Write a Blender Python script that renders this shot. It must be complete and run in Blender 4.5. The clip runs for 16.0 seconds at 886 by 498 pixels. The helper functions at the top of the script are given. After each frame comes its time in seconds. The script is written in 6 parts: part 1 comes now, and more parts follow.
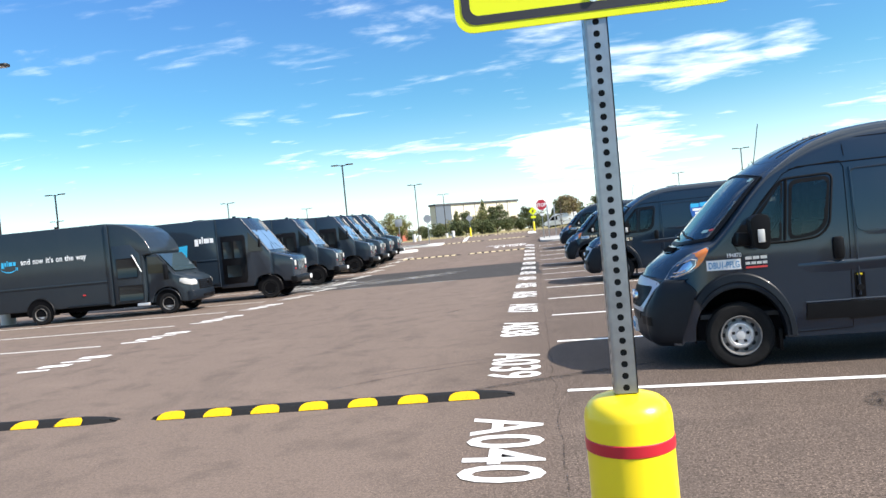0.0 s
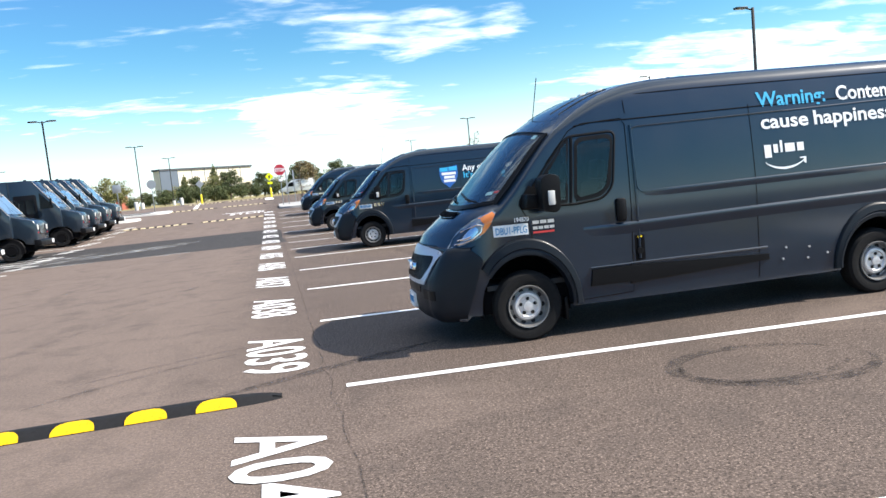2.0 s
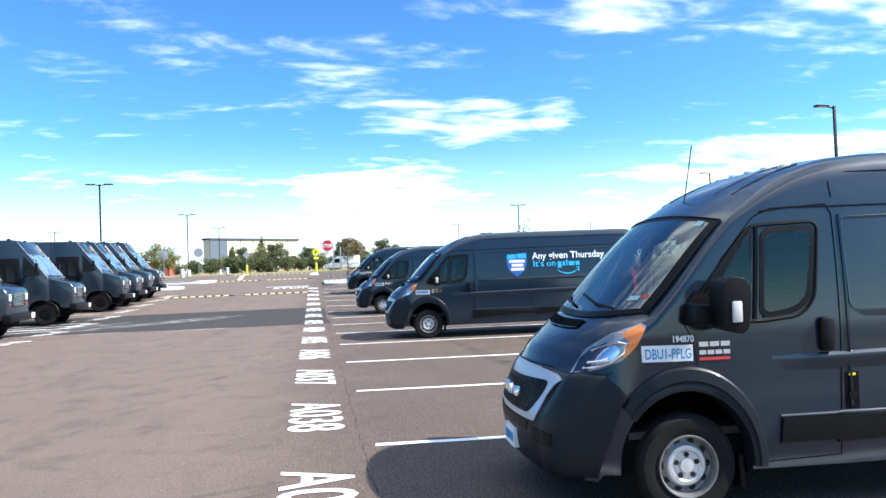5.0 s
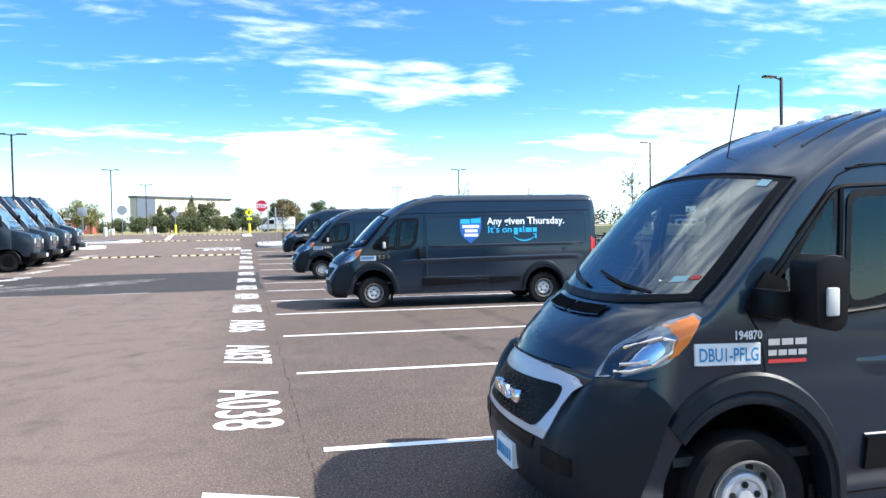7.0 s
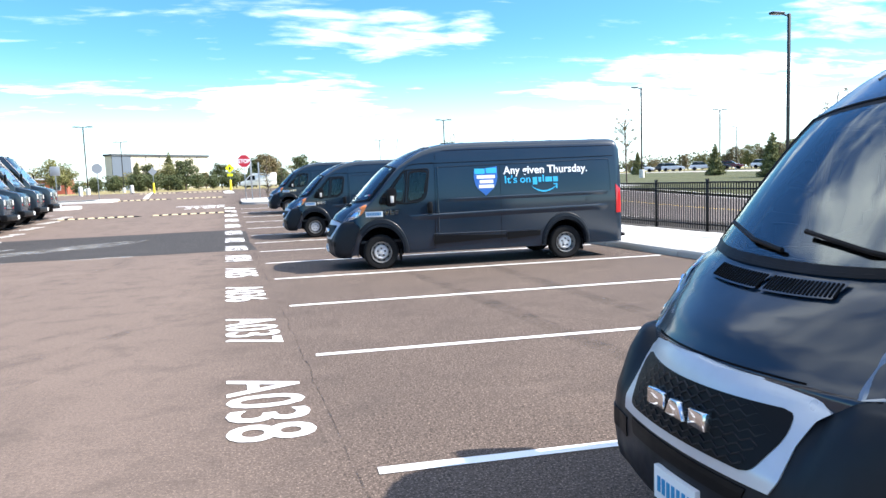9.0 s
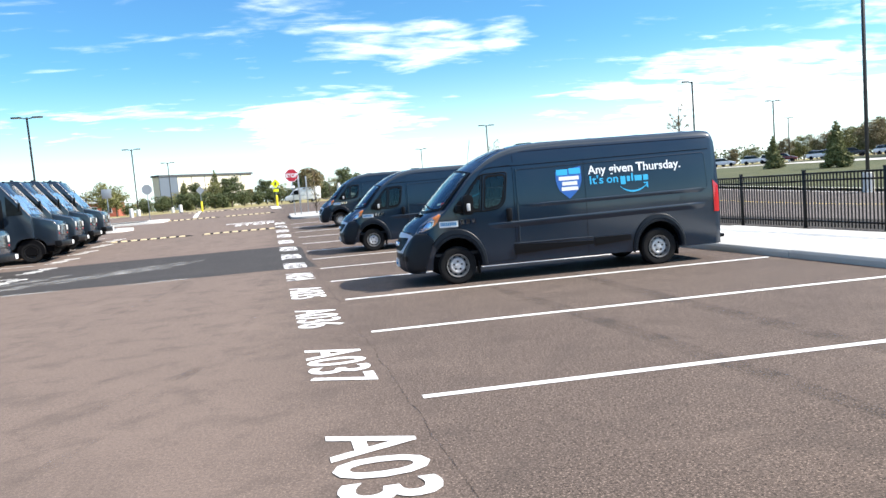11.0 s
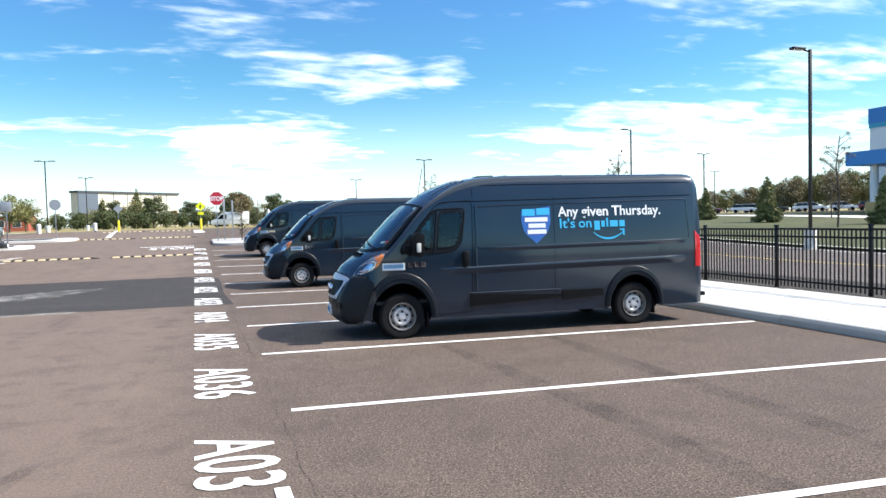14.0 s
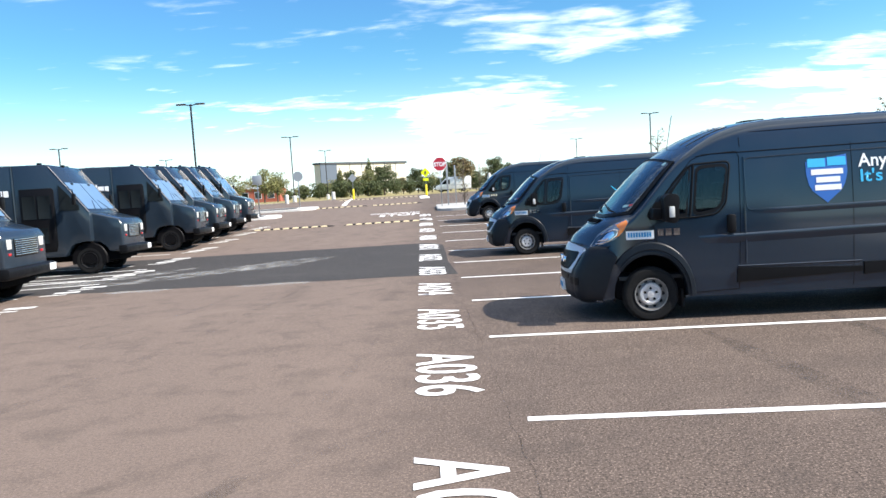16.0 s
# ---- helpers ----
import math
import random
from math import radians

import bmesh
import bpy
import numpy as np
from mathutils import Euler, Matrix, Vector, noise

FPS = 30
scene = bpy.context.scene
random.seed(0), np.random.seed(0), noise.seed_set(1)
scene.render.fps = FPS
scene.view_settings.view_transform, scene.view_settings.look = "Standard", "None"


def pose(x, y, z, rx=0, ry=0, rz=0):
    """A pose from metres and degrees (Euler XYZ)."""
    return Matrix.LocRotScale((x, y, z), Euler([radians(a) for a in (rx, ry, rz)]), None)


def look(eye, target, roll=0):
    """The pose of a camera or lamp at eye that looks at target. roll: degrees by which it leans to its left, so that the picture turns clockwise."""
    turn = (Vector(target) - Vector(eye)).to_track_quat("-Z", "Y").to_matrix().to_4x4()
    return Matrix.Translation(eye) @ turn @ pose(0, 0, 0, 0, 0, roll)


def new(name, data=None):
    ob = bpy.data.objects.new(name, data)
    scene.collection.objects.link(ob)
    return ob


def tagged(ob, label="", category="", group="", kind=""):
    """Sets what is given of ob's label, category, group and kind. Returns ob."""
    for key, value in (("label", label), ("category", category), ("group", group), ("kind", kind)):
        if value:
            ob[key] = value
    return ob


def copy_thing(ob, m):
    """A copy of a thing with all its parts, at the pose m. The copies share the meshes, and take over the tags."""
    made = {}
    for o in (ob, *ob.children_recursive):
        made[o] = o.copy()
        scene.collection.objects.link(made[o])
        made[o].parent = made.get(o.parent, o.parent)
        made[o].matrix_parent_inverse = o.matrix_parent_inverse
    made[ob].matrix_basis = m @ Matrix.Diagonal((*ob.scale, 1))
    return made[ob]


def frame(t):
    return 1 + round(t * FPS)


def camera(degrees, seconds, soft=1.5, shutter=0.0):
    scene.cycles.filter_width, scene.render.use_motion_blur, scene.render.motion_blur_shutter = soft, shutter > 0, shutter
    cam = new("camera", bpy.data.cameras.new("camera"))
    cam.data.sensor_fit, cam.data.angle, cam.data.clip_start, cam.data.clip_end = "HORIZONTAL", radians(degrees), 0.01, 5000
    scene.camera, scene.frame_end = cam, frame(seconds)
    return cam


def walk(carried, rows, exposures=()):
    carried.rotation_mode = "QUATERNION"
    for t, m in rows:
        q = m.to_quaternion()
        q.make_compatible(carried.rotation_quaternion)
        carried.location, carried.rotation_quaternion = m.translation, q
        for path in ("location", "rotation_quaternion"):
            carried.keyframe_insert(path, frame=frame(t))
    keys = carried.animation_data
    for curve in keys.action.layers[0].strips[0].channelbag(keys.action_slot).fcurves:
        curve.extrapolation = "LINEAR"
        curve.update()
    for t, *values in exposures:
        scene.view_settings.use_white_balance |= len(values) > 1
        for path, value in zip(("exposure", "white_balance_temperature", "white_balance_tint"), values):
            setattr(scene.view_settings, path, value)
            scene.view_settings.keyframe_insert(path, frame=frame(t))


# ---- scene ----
cam = camera(63.6, 16.0)
PATH = [
    (0, (-0.193, -7.662, 1.771), (-0.45, -5.679, 1.734), -5.5),
    (0.3, (-0.301, -7.481, 1.762), (-0.626, -5.509, 1.680), -3),
    (0.5, (-0.358, -7.345, 1.759), (-0.536, -5.356, 1.658), -2.3),
    (0.75, (-0.400, -7.149, 1.761), (-0.311, -5.155, 1.639), -2.9),
    (1, (-0.414, -6.94, 1.766), (-0.165, -4.961, 1.617), -4.0),
    (1.5, (-0.405, -6.564, 1.776), (-0.059, -4.602, 1.601), -6.2),
    (1.7, (-0.408, -6.452, 1.768), (-0.085, -4.485, 1.598), -6.1),
    (2, (-0.468, -6.243, 1.753), (-0.014, -4.304, 1.552), -5.6),
    (2.5, (-0.574, -5.96, 1.78), (0.024, -4.067, 1.543), -5.1),
    (3, (-0.566, -5.611, 1.774), (-0.026, -3.703, 1.512), -6.1),
    (3.5, (-0.546, -5.278, 1.802), (-0.176, -3.332, 1.525), -5.8),
    (4, (-0.598, -4.885, 1.831), (-0.104, -2.958, 1.631), -3.3),
    (4.2, (-0.602, -4.728, 1.836), (0.01, -2.825, 1.784), -3.6),
    (4.5, (-0.607, -4.491, 1.84), (-0.016, -2.582, 1.924), -2.7),
    (5, (-0.575, -4.084, 1.839), (-0.215, -2.117, 1.879), -2.1),
    (5.2, (-0.577, -3.92, 1.812), (-0.213, -1.953, 1.78), -1.0),
    (7.3, (-0.584, -2.401, 1.854), (-0.048, -0.476, 1.779), -1.0),
    (7.5, (-0.627, -2.231, 1.856), (-0.103, -0.303, 1.767), -0.9),
    (8, (-0.632, -1.778, 1.814), (-0.302, 0.187, 1.635), -2.1),
    (8.5, (-0.744, -1.374, 1.791), (-0.5, 0.586, 1.48), -2.9),
    (9, (-0.816, -1.005, 1.833), (-0.243, 0.901, 1.635), -2.1),
    (9.2, (-0.846, -0.833, 1.84), (-0.24, 1.064, 1.659), -3.3),
    (9.5, (-0.89, -0.573, 1.847), (-0.389, 1.359, 1.729), -4.7),
    (9.7, (-0.961, -0.42, 1.859), (-0.517, 1.528, 1.766), -4.8),
    (11.8, (-1.196, 1.031, 1.825), (-0.67, 2.948, 1.605), -4.6),
    (12, (-1.205, 1.197, 1.864), (-0.652, 3.106, 1.642), -4.7),
    (12.5, (-1.089, 1.559, 1.854), (-0.514, 3.466, 1.677), -4.9),
    (13, (-0.976, 1.949, 1.86), (-0.392, 3.856, 1.71), -4.0),
    (13.5, (-0.955, 2.279, 1.882), (-0.287, 4.158, 1.736), -1.9),
    (14, (-0.848, 2.639, 1.882), (-0.193, 4.527, 1.796), -1.4),
    (14.5, (-0.742, 3.038, 1.894), (-0.246, 4.975, 1.861), -2.0),
    (15, (-0.747, 3.375, 1.926), (-0.156, 5.285, 1.901), -1.2),
    (15.5, (-0.729, 3.777, 1.907), (-0.268, 5.722, 1.846), -2.4),
    (16, (-0.747, 4.184, 1.904), (-0.696, 6.176, 1.736), -3.5),
]
EXPOSURES = ((0, 0.84, 6700, 10), (1.5, 0.86, 6650, 10), (2.5, 1.0, 6600, 10), (3.2, 1.16, 6500, 10), (4.2, 1.14, 6300, 10), (5, 1.06, 6200, 10), (7.5, 1.13, 6150, 10), (9, 1.26, 6400, 11),
             (9.7, 1.14, 6500, 10), (12.5, 0.92, 6550, 10), (13.5, 0.86, 6500, 10), (14.5, 0.86, 6500, 10), (16, 0.94, 6600, 10))
walk(cam, [(t, look(eye, target, roll)) for t, eye, target, roll in PATH], EXPOSURES)

# ---- daylight ----
SUN = Vector((1.14, -0.37, 1.0)).normalized()
world = bpy.data.worlds.new("sky")
scene.world = world
world.use_nodes = True
wn = world.node_tree
wn.nodes.clear()


def wnode(kind, **kw):
    n = wn.nodes.new(kind)
    for k, v in kw.items():
        n.inputs[k].default_value = v
    return n


def wmath(op, a, b=None, clamp=False):
    n = wn.nodes.new("ShaderNodeMath")
    n.operation, n.use_clamp = op, clamp
    for i, v in enumerate((a, b)):
        if v is None:
            continue
        if isinstance(v, (int, float)):
            n.inputs[i].default_value = v
        else:
            wn.links.new(v, n.inputs[i])
    return n.outputs[0]


sky = wn.nodes.new("ShaderNodeTexSky")
sky.sky_type, sky.sun_disc = "NISHITA", False
sky.sun_elevation = math.asin(SUN.z)
sky.sun_rotation = math.atan2(SUN.x, SUN.y)
sky.altitude, sky.air_density, sky.dust_density, sky.ozone_density = 200, 1.0, 0.6, 2.5
direction = wn.nodes.new("ShaderNodeTexCoord").outputs["Generated"]
sep = wn.nodes.new("ShaderNodeSeparateXYZ")
wn.links.new(direction, sep.inputs[0])
height = wmath("MAXIMUM", sep.outputs[2], 0.0)
low = wmath("ADD", height, 0.10)
flat = wn.nodes.new("ShaderNodeCombineXYZ")
wn.links.new(wmath("DIVIDE", sep.outputs[0], low), flat.inputs[0])
wn.links.new(wmath("DIVIDE", sep.outputs[1], low), flat.inputs[1])


def cloud_noise(scale, detail, rough, distort, stretch, shift):
    m = wn.nodes.new("ShaderNodeMapping")
    m.inputs["Scale"].default_value = stretch
    m.inputs["Location"].default_value = shift
    m.inputs["Rotation"].default_value = (0, 0, 0.5)
    wn.links.new(flat.outputs[0], m.inputs[0])
    n = wnode("ShaderNodeTexNoise", Scale=scale, Detail=detail, Roughness=rough, Distortion=distort)
    wn.links.new(m.outputs[0], n.inputs["Vector"])
    return n.outputs["Fac"]


def bank(azimuth, elevation, wide, tall):
    """Soft weight of a cloud bank round a heading in degrees."""
    a, e = radians(azimuth), radians(elevation)
    right = (math.cos(a), -math.sin(a), 0)
    ahead = (math.sin(a), math.cos(a), 0)
    d1 = wn.nodes.new("ShaderNodeVectorMath")
    d2 = wn.nodes.new("ShaderNodeVectorMath")
    for d, v in ((d1, right), (d2, ahead)):
        d.operation = "DOT_PRODUCT"
        d.inputs[1].default_value = v
        wn.links.new(direction, d.inputs[0])
    front = wmath("MAXIMUM", d2.outputs["Value"], 0.05)
    u = wmath("MULTIPLY", wmath("DIVIDE", d1.outputs["Value"], front), 1 / math.tan(radians(wide)))
    v = wmath("MULTIPLY", wmath("SUBTRACT", wmath("DIVIDE", height, front), math.tan(e)), 1 / math.tan(radians(tall)))
    r = wmath("ADD", wmath("MULTIPLY", u, u), wmath("MULTIPLY", v, v))
    return wmath("SUBTRACT", 1.0, r, True)


wisps = cloud_noise(1.5, 7, 0.55, 1.0, (1.0, 1.8, 1), (3.1, 1.7, 0))
puffs = cloud_noise(2.6, 8, 0.6, 0.3, (1.0, 1.3, 1), (0.4, 5.2, 0))
cover = wmath("ADD", wmath("MULTIPLY", bank(6.5, 5.2, 9.5, 3.8), 0.46), 0.0)
for az, el, wi, ta, k in ((-9, 6.4, 16, 1.8, 0.22), (6.5, 12.3, 4.5, 2.4, 0.22), (13.5, 11.2, 7.5, 2.4, 0.30), (20, 11.3, 2.4, 1.8, 0.24),
                          (-9, 20, 12, 4.5, 0.16), (1, 16, 7, 5, 0.18), (37, 5.2, 19, 4.6, 0.42), (32, 19, 13, 4.0, 0.32), (45, 15.8, 12, 4.0, 0.32),
                          (47, 10.2, 7, 2.2, 0.28), (62, 9, 14, 6, 0.25), (-38, 7, 16, 3, 0.14)):
    cover = wmath("ADD", cover, wmath("MULTIPLY", bank(az, el, wi, ta), k))
# unseen cloud cover overhead, added to brighten reflections in bonnets and glass
high = wn.nodes.new("ShaderNodeMapRange")
high.interpolation_type = "SMOOTHSTEP"
high.inputs["From Min"].default_value, high.inputs["From Max"].default_value, high.inputs["To Max"].default_value = 0.48, 0.85, 0.36
wn.links.new(height, high.inputs["Value"])
cover = wmath("ADD", cover, high.outputs[0])
fine = cloud_noise(5.0, 4, 0.5, 0.6, (1.0, 2.2, 1), (7.4, 0.9, 0))
field = wmath("ADD", wmath("ADD", wmath("MULTIPLY", wisps, 0.95), wmath("MULTIPLY", puffs, 0.55)), wmath("SUBTRACT", wmath("MULTIPLY", fine, 0.45), 0.475))
ramp = wn.nodes.new("ShaderNodeMapRange")
ramp.interpolation_type = "SMOOTHSTEP"
ramp.inputs["From Min"].default_value, ramp.inputs["From Max"].default_value = 0.56, 1.10
wn.links.new(wmath("ADD", field, cover), ramp.inputs["Value"])
haze = wn.nodes.new("ShaderNodeMapRange")
haze.interpolation_type = "SMOOTHSTEP"
haze.inputs["From Min"].default_value, haze.inputs["From Max"].default_value = 0.24, 0.0
wn.links.new(height, haze.inputs["Value"])
veil = wmath("MULTIPLY", wmath("POWER", haze.outputs[0], 2.2), 0.62)
amount = wmath("MAXIMUM", ramp.outputs[0], veil)
tint = wn.nodes.new("ShaderNodeMix")
tint.data_type, tint.blend_type = "RGBA", "MULTIPLY"
tint.inputs["Factor"].default_value = 1.0
# deeper blue overhead than near the horizon
deep = wn.nodes.new("ShaderNodeMapRange")
deep.interpolation_type = "SMOOTHSTEP"
deep.inputs["From Min"].default_value, deep.inputs["From Max"].default_value = 0.10, 0.42
wn.links.new(height, deep.inputs["Value"])
hue = wn.nodes.new("ShaderNodeMix")
hue.data_type = "RGBA"
hue.inputs[6].default_value, hue.inputs[7].default_value = (0.60, 1.16, 1.25, 1), (0.58, 1.04, 1.52, 1)
wn.links.new(deep.outputs[0], hue.inputs["Factor"])
wn.links.new(hue.outputs[2], tint.inputs[7])
wn.links.new(sky.outputs[0], tint.inputs[6])
mix = wn.nodes.new("ShaderNodeMix")
mix.data_type = "RGBA"
mix.inputs[7].default_value = (12.4, 13.3, 13.5, 1)
wn.links.new(amount, mix.inputs["Factor"])
wn.links.new(tint.outputs[2], mix.inputs[6])
back = wnode("ShaderNodeBackground", Strength=0.078)
wn.links.new(mix.outputs[2], back.inputs["Color"])
wn.links.new(back.outputs[0], wn.nodes.new("ShaderNodeOutputWorld").inputs[0])

sun = new("sun", bpy.data.lights.new("sun", "SUN"))
sun.data.energy, sun.data.angle, sun.data.color = 5.0, radians(0.53), (1.0, 0.93, 0.84)
sun.matrix_world = look(SUN * 50, (0, 0, 0))

# ---- materials ----


class Mat:
    """A node material with a principled shader and short ways to add grain."""

    def __init__(self, name, color, rough=0.6, metal=0.0, **kw):
        self.m = bpy.data.materials.new(name)
        self.m.use_nodes = True
        self.t = self.m.node_tree
        self.b = self.t.nodes["Principled BSDF"]
        self.b.inputs["Base Color"].default_value = (*color, 1)
        self.b.inputs["Roughness"].default_value = rough
        self.b.inputs["Metallic"].default_value = metal
        for k, v in kw.items():
            self.b.inputs[k.replace("_", " ")].default_value = v
        self.color = color
        self.at = self.t.nodes.new("ShaderNodeTexCoord").outputs["Object"]

    def noise(self, scale, detail=4, rough=0.55, stretch=None, distort=0.0):
        n = self.t.nodes.new("ShaderNodeTexNoise")
        n.inputs["Scale"].default_value, n.inputs["Detail"].default_value = scale, detail
        n.inputs["Roughness"].default_value, n.inputs["Distortion"].default_value = rough, distort
        at = self.at
        if stretch:
            m = self.t.nodes.new("ShaderNodeMapping")
            m.inputs["Scale"].default_value = stretch
            self.t.links.new(at, m.inputs[0])
            at = m.outputs[0]
        self.t.links.new(at, n.inputs["Vector"])
        return n.outputs["Fac"]

    def span(self, value, lo, hi, a=0.0, b=1.0):
        r = self.t.nodes.new("ShaderNodeMapRange")
        for k, v in zip(("From Min", "From Max", "To Min", "To Max"), (lo, hi, a, b)):
            r.inputs[k].default_value = v
        self.t.links.new(value, r.inputs["Value"])
        return r.outputs[0]

    def blend(self, factor, color, kind="MIX"):
        """Lays another colour over the base colour so far."""
        x = self.t.nodes.new("ShaderNodeMix")
        x.data_type, x.blend_type = "RGBA", kind
        old = self.b.inputs["Base Color"]
        if old.is_linked:
            self.t.links.new(old.links[0].from_socket, x.inputs[6])
        else:
            x.inputs[6].default_value = old.default_value
        x.inputs[7].default_value = (*color, 1)
        self.t.links.new(factor, x.inputs["Factor"])
        self.t.links.new(x.outputs[2], old)
        return self

    def bump(self, value, strength=0.3, distance=0.01):
        n = self.t.nodes.new("ShaderNodeBump")
        n.inputs["Strength"].default_value, n.inputs["Distance"].default_value = strength, distance
        if self.b.inputs["Normal"].is_linked:
            self.t.links.new(self.b.inputs["Normal"].links[0].from_socket, n.inputs["Normal"])
        self.t.links.new(value, n.inputs["Height"])
        self.t.links.new(n.outputs[0], self.b.inputs["Normal"])
        return self

    def gloss(self, value, lo, hi, a, b):
        self.t.links.new(self.span(value, lo, hi, a, b), self.b.inputs["Roughness"])
        return self

    def piece_tint(self, amount):
        """Small change of value from piece to piece."""
        info = self.t.nodes.new("ShaderNodeObjectInfo")
        return self.blend(self.span(info.outputs["Random"], 0, 1, 0, amount), (0, 0, 0))


def asphalt(name, base, light, dark, lane=None):
    a = Mat(name, base, 0.9, Specular_IOR_Level=0.2)
    a.blend(a.span(a.noise(0.11, 5, 0.6), 0.42, 0.68, 0, 0.55), light)
    a.blend(a.span(a.noise(0.8, 6, 0.62, None, 0.4), 0.52, 0.70, 0, 0.55), light)
    grit = a.noise(38, 4, 0.8)
    a.blend(a.span(grit, 0.36, 0.60, 0.82, 0), tuple(c * 0.26 for c in base))
    a.blend(a.span(a.noise(14, 4, 0.75), 0.36, 0.50, 0.6, 0), tuple(c * 0.4 for c in base))
    a.blend(a.span(a.noise(64, 2, 0.6), 0.54, 0.68, 0, 0.7), tuple(min(1, c * 1.9) for c in light))
    a.blend(a.span(a.noise(46, 3, 0.6), 0.46, 0.34, 0, 0.85), tuple(c * 0.16 for c in base))
    if lane:
        # wheel-polished aisle beside the bays: paler and smoother
        sep = a.t.nodes.new("ShaderNodeSeparateXYZ")
        a.t.links.new(a.at, sep.inputs[0])
        wob = a.noise(0.7, 4, 0.6)
        add = a.t.nodes.new("ShaderNodeMath")
        add.operation = "MULTIPLY_ADD"
        a.t.links.new(wob, add.inputs[0])
        add.inputs[1].default_value = 0.9
        a.t.links.new(sep.outputs[0], add.inputs[2])
        a.blend(a.span(add.outputs[0], 0.55, -1.3, 0, 0.62), lane)
        a.blend(a.span(a.noise(30, 3, 0.7), 0.40, 0.56, 0.22, 0), tuple(c * 0.3 for c in base))
    a.blend(a.span(a.noise(0.5, 6, 0.65, (1, 0.35, 1), 0.6), 0.56, 0.74, 0, 0.45), dark)
    a.blend(a.span(a.noise(1.7, 6, 0.62, None, 0.3), 0.50, 0.72, 0, 0.5), dark)
    a.blend(a.span(a.noise(0.6, 5, 0.6, (0.5, 1, 1), 0.5), 0.56, 0.72, 0, 0.4), light)
    a.bump(grit, 0.35, 0.008)
    return a.m


ASPHALT = asphalt("aged asphalt", (0.128, 0.098, 0.082), (0.208, 0.159, 0.131), (0.066, 0.053, 0.046), (0.208, 0.158, 0.131))
PATCH = asphalt("fresh asphalt patch", (0.058, 0.054, 0.053), (0.078, 0.071, 0.067), (0.040, 0.038, 0.038))
ROADTOP = asphalt("road asphalt", (0.17, 0.15, 0.14), (0.20, 0.17, 0.16), (0.10, 0.09, 0.085))


def road_paint(name, color, wear):
    p = Mat(name, color, 0.75)
    p.blend(p.span(p.noise(9, 6, 0.75), 0.60, 0.74, 0, wear), (0.14, 0.12, 0.11))
    p.blend(p.span(p.noise(60, 3, 0.7), 0.64, 0.72, 0, wear), (0.16, 0.14, 0.13))
    p.bump(p.noise(75, 3), 0.4, 0.004)
    return p.m


LINE = road_paint("white road paint", (0.86, 0.86, 0.85), 0.45)
OLDLINE = road_paint("worn white road paint", (0.72, 0.71, 0.68), 0.9)
YELLOWLINE = road_paint("yellow road paint", (0.75, 0.50, 0.06), 0.7)


def plain(name, color, rough=0.5, metal=0.0, grain=0.12, scale=14, **kw):
    p = Mat(name, color, rough, metal, **kw)
    p.blend(p.span(p.noise(scale, 5, 0.6), 0.45, 0.75, 0, grain), tuple(c * 0.4 for c in color))
    p.gloss(p.noise(scale * 0.6, 4), 0.3, 0.7, max(0, rough - 0.06), min(1, rough + 0.08))
    return p.m


def paint(name, color, rough=0.28, dust=0.25, coat=1.0):
    p = Mat(name, color, rough, 0.0, Coat_Weight=coat, Coat_Roughness=0.13, Coat_IOR=1.62, Specular_IOR_Level=0.12)
    p.blend(p.span(p.noise(1.3, 5, 0.6, (1, 1, 0.7)), 0.45, 0.8, 0, dust), (0.10, 0.10, 0.095))
    p.blend(p.span(p.noise(40, 3, 0.6), 0.6, 0.8, 0, dust * 0.5), (0.12, 0.115, 0.11))
    p.gloss(p.noise(2.2, 4), 0.3, 0.75, rough - 0.05, rough + 0.16)
    return p.m


VANPAINT = paint("slate blue van paint", (0.0048, 0.0155, 0.031), 0.42, 0.015, 0.88)
TRUCKPAINT = paint("slate grey truck paint", (0.014, 0.024, 0.037), 0.5, 0.03, 0.85)
BOXPAINT = paint("grey box truck paint", (0.017, 0.026, 0.035), 0.45, 0.05, 0.55)
WHITEPAINT = paint("white van paint", (0.78, 0.79, 0.80), 0.3, 0.15)
PLASTIC = plain("dark grey bumper plastic", (0.007, 0.0105, 0.016), 0.42, 0, 0.2, Specular_IOR_Level=0.25)
BLACK = plain("black plastic", (0.005, 0.005, 0.006), 0.45, Specular_IOR_Level=0.15)
MARKERLENS = plain("clear marker lens", (0.55, 0.55, 0.53), 0.15, 0, 0.05)
STICKER = plain("pale teal sticker", (0.35, 0.55, 0.55), 0.4)
RUBBER = plain("tyre rubber", (0.009, 0.009, 0.0095), 0.8, 0, 0.3, 30, Specular_IOR_Level=0.2)
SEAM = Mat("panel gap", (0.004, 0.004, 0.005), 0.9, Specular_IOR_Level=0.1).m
# pale blue base colour paints the sky's reflection into the glass
VANSCREEN = Mat("step van glass with painted sky reflection", (0.12, 0.20, 0.31), 0.08, 0.0, IOR=1.65).m
SCREEN = Mat("windscreen glass", (0.03, 0.05, 0.06), 0.04, 0.0, IOR=1.8).m
GLASS = Mat("dark tinted glass", (0.014, 0.018, 0.020), 0.03, 0.0, IOR=1.5).m


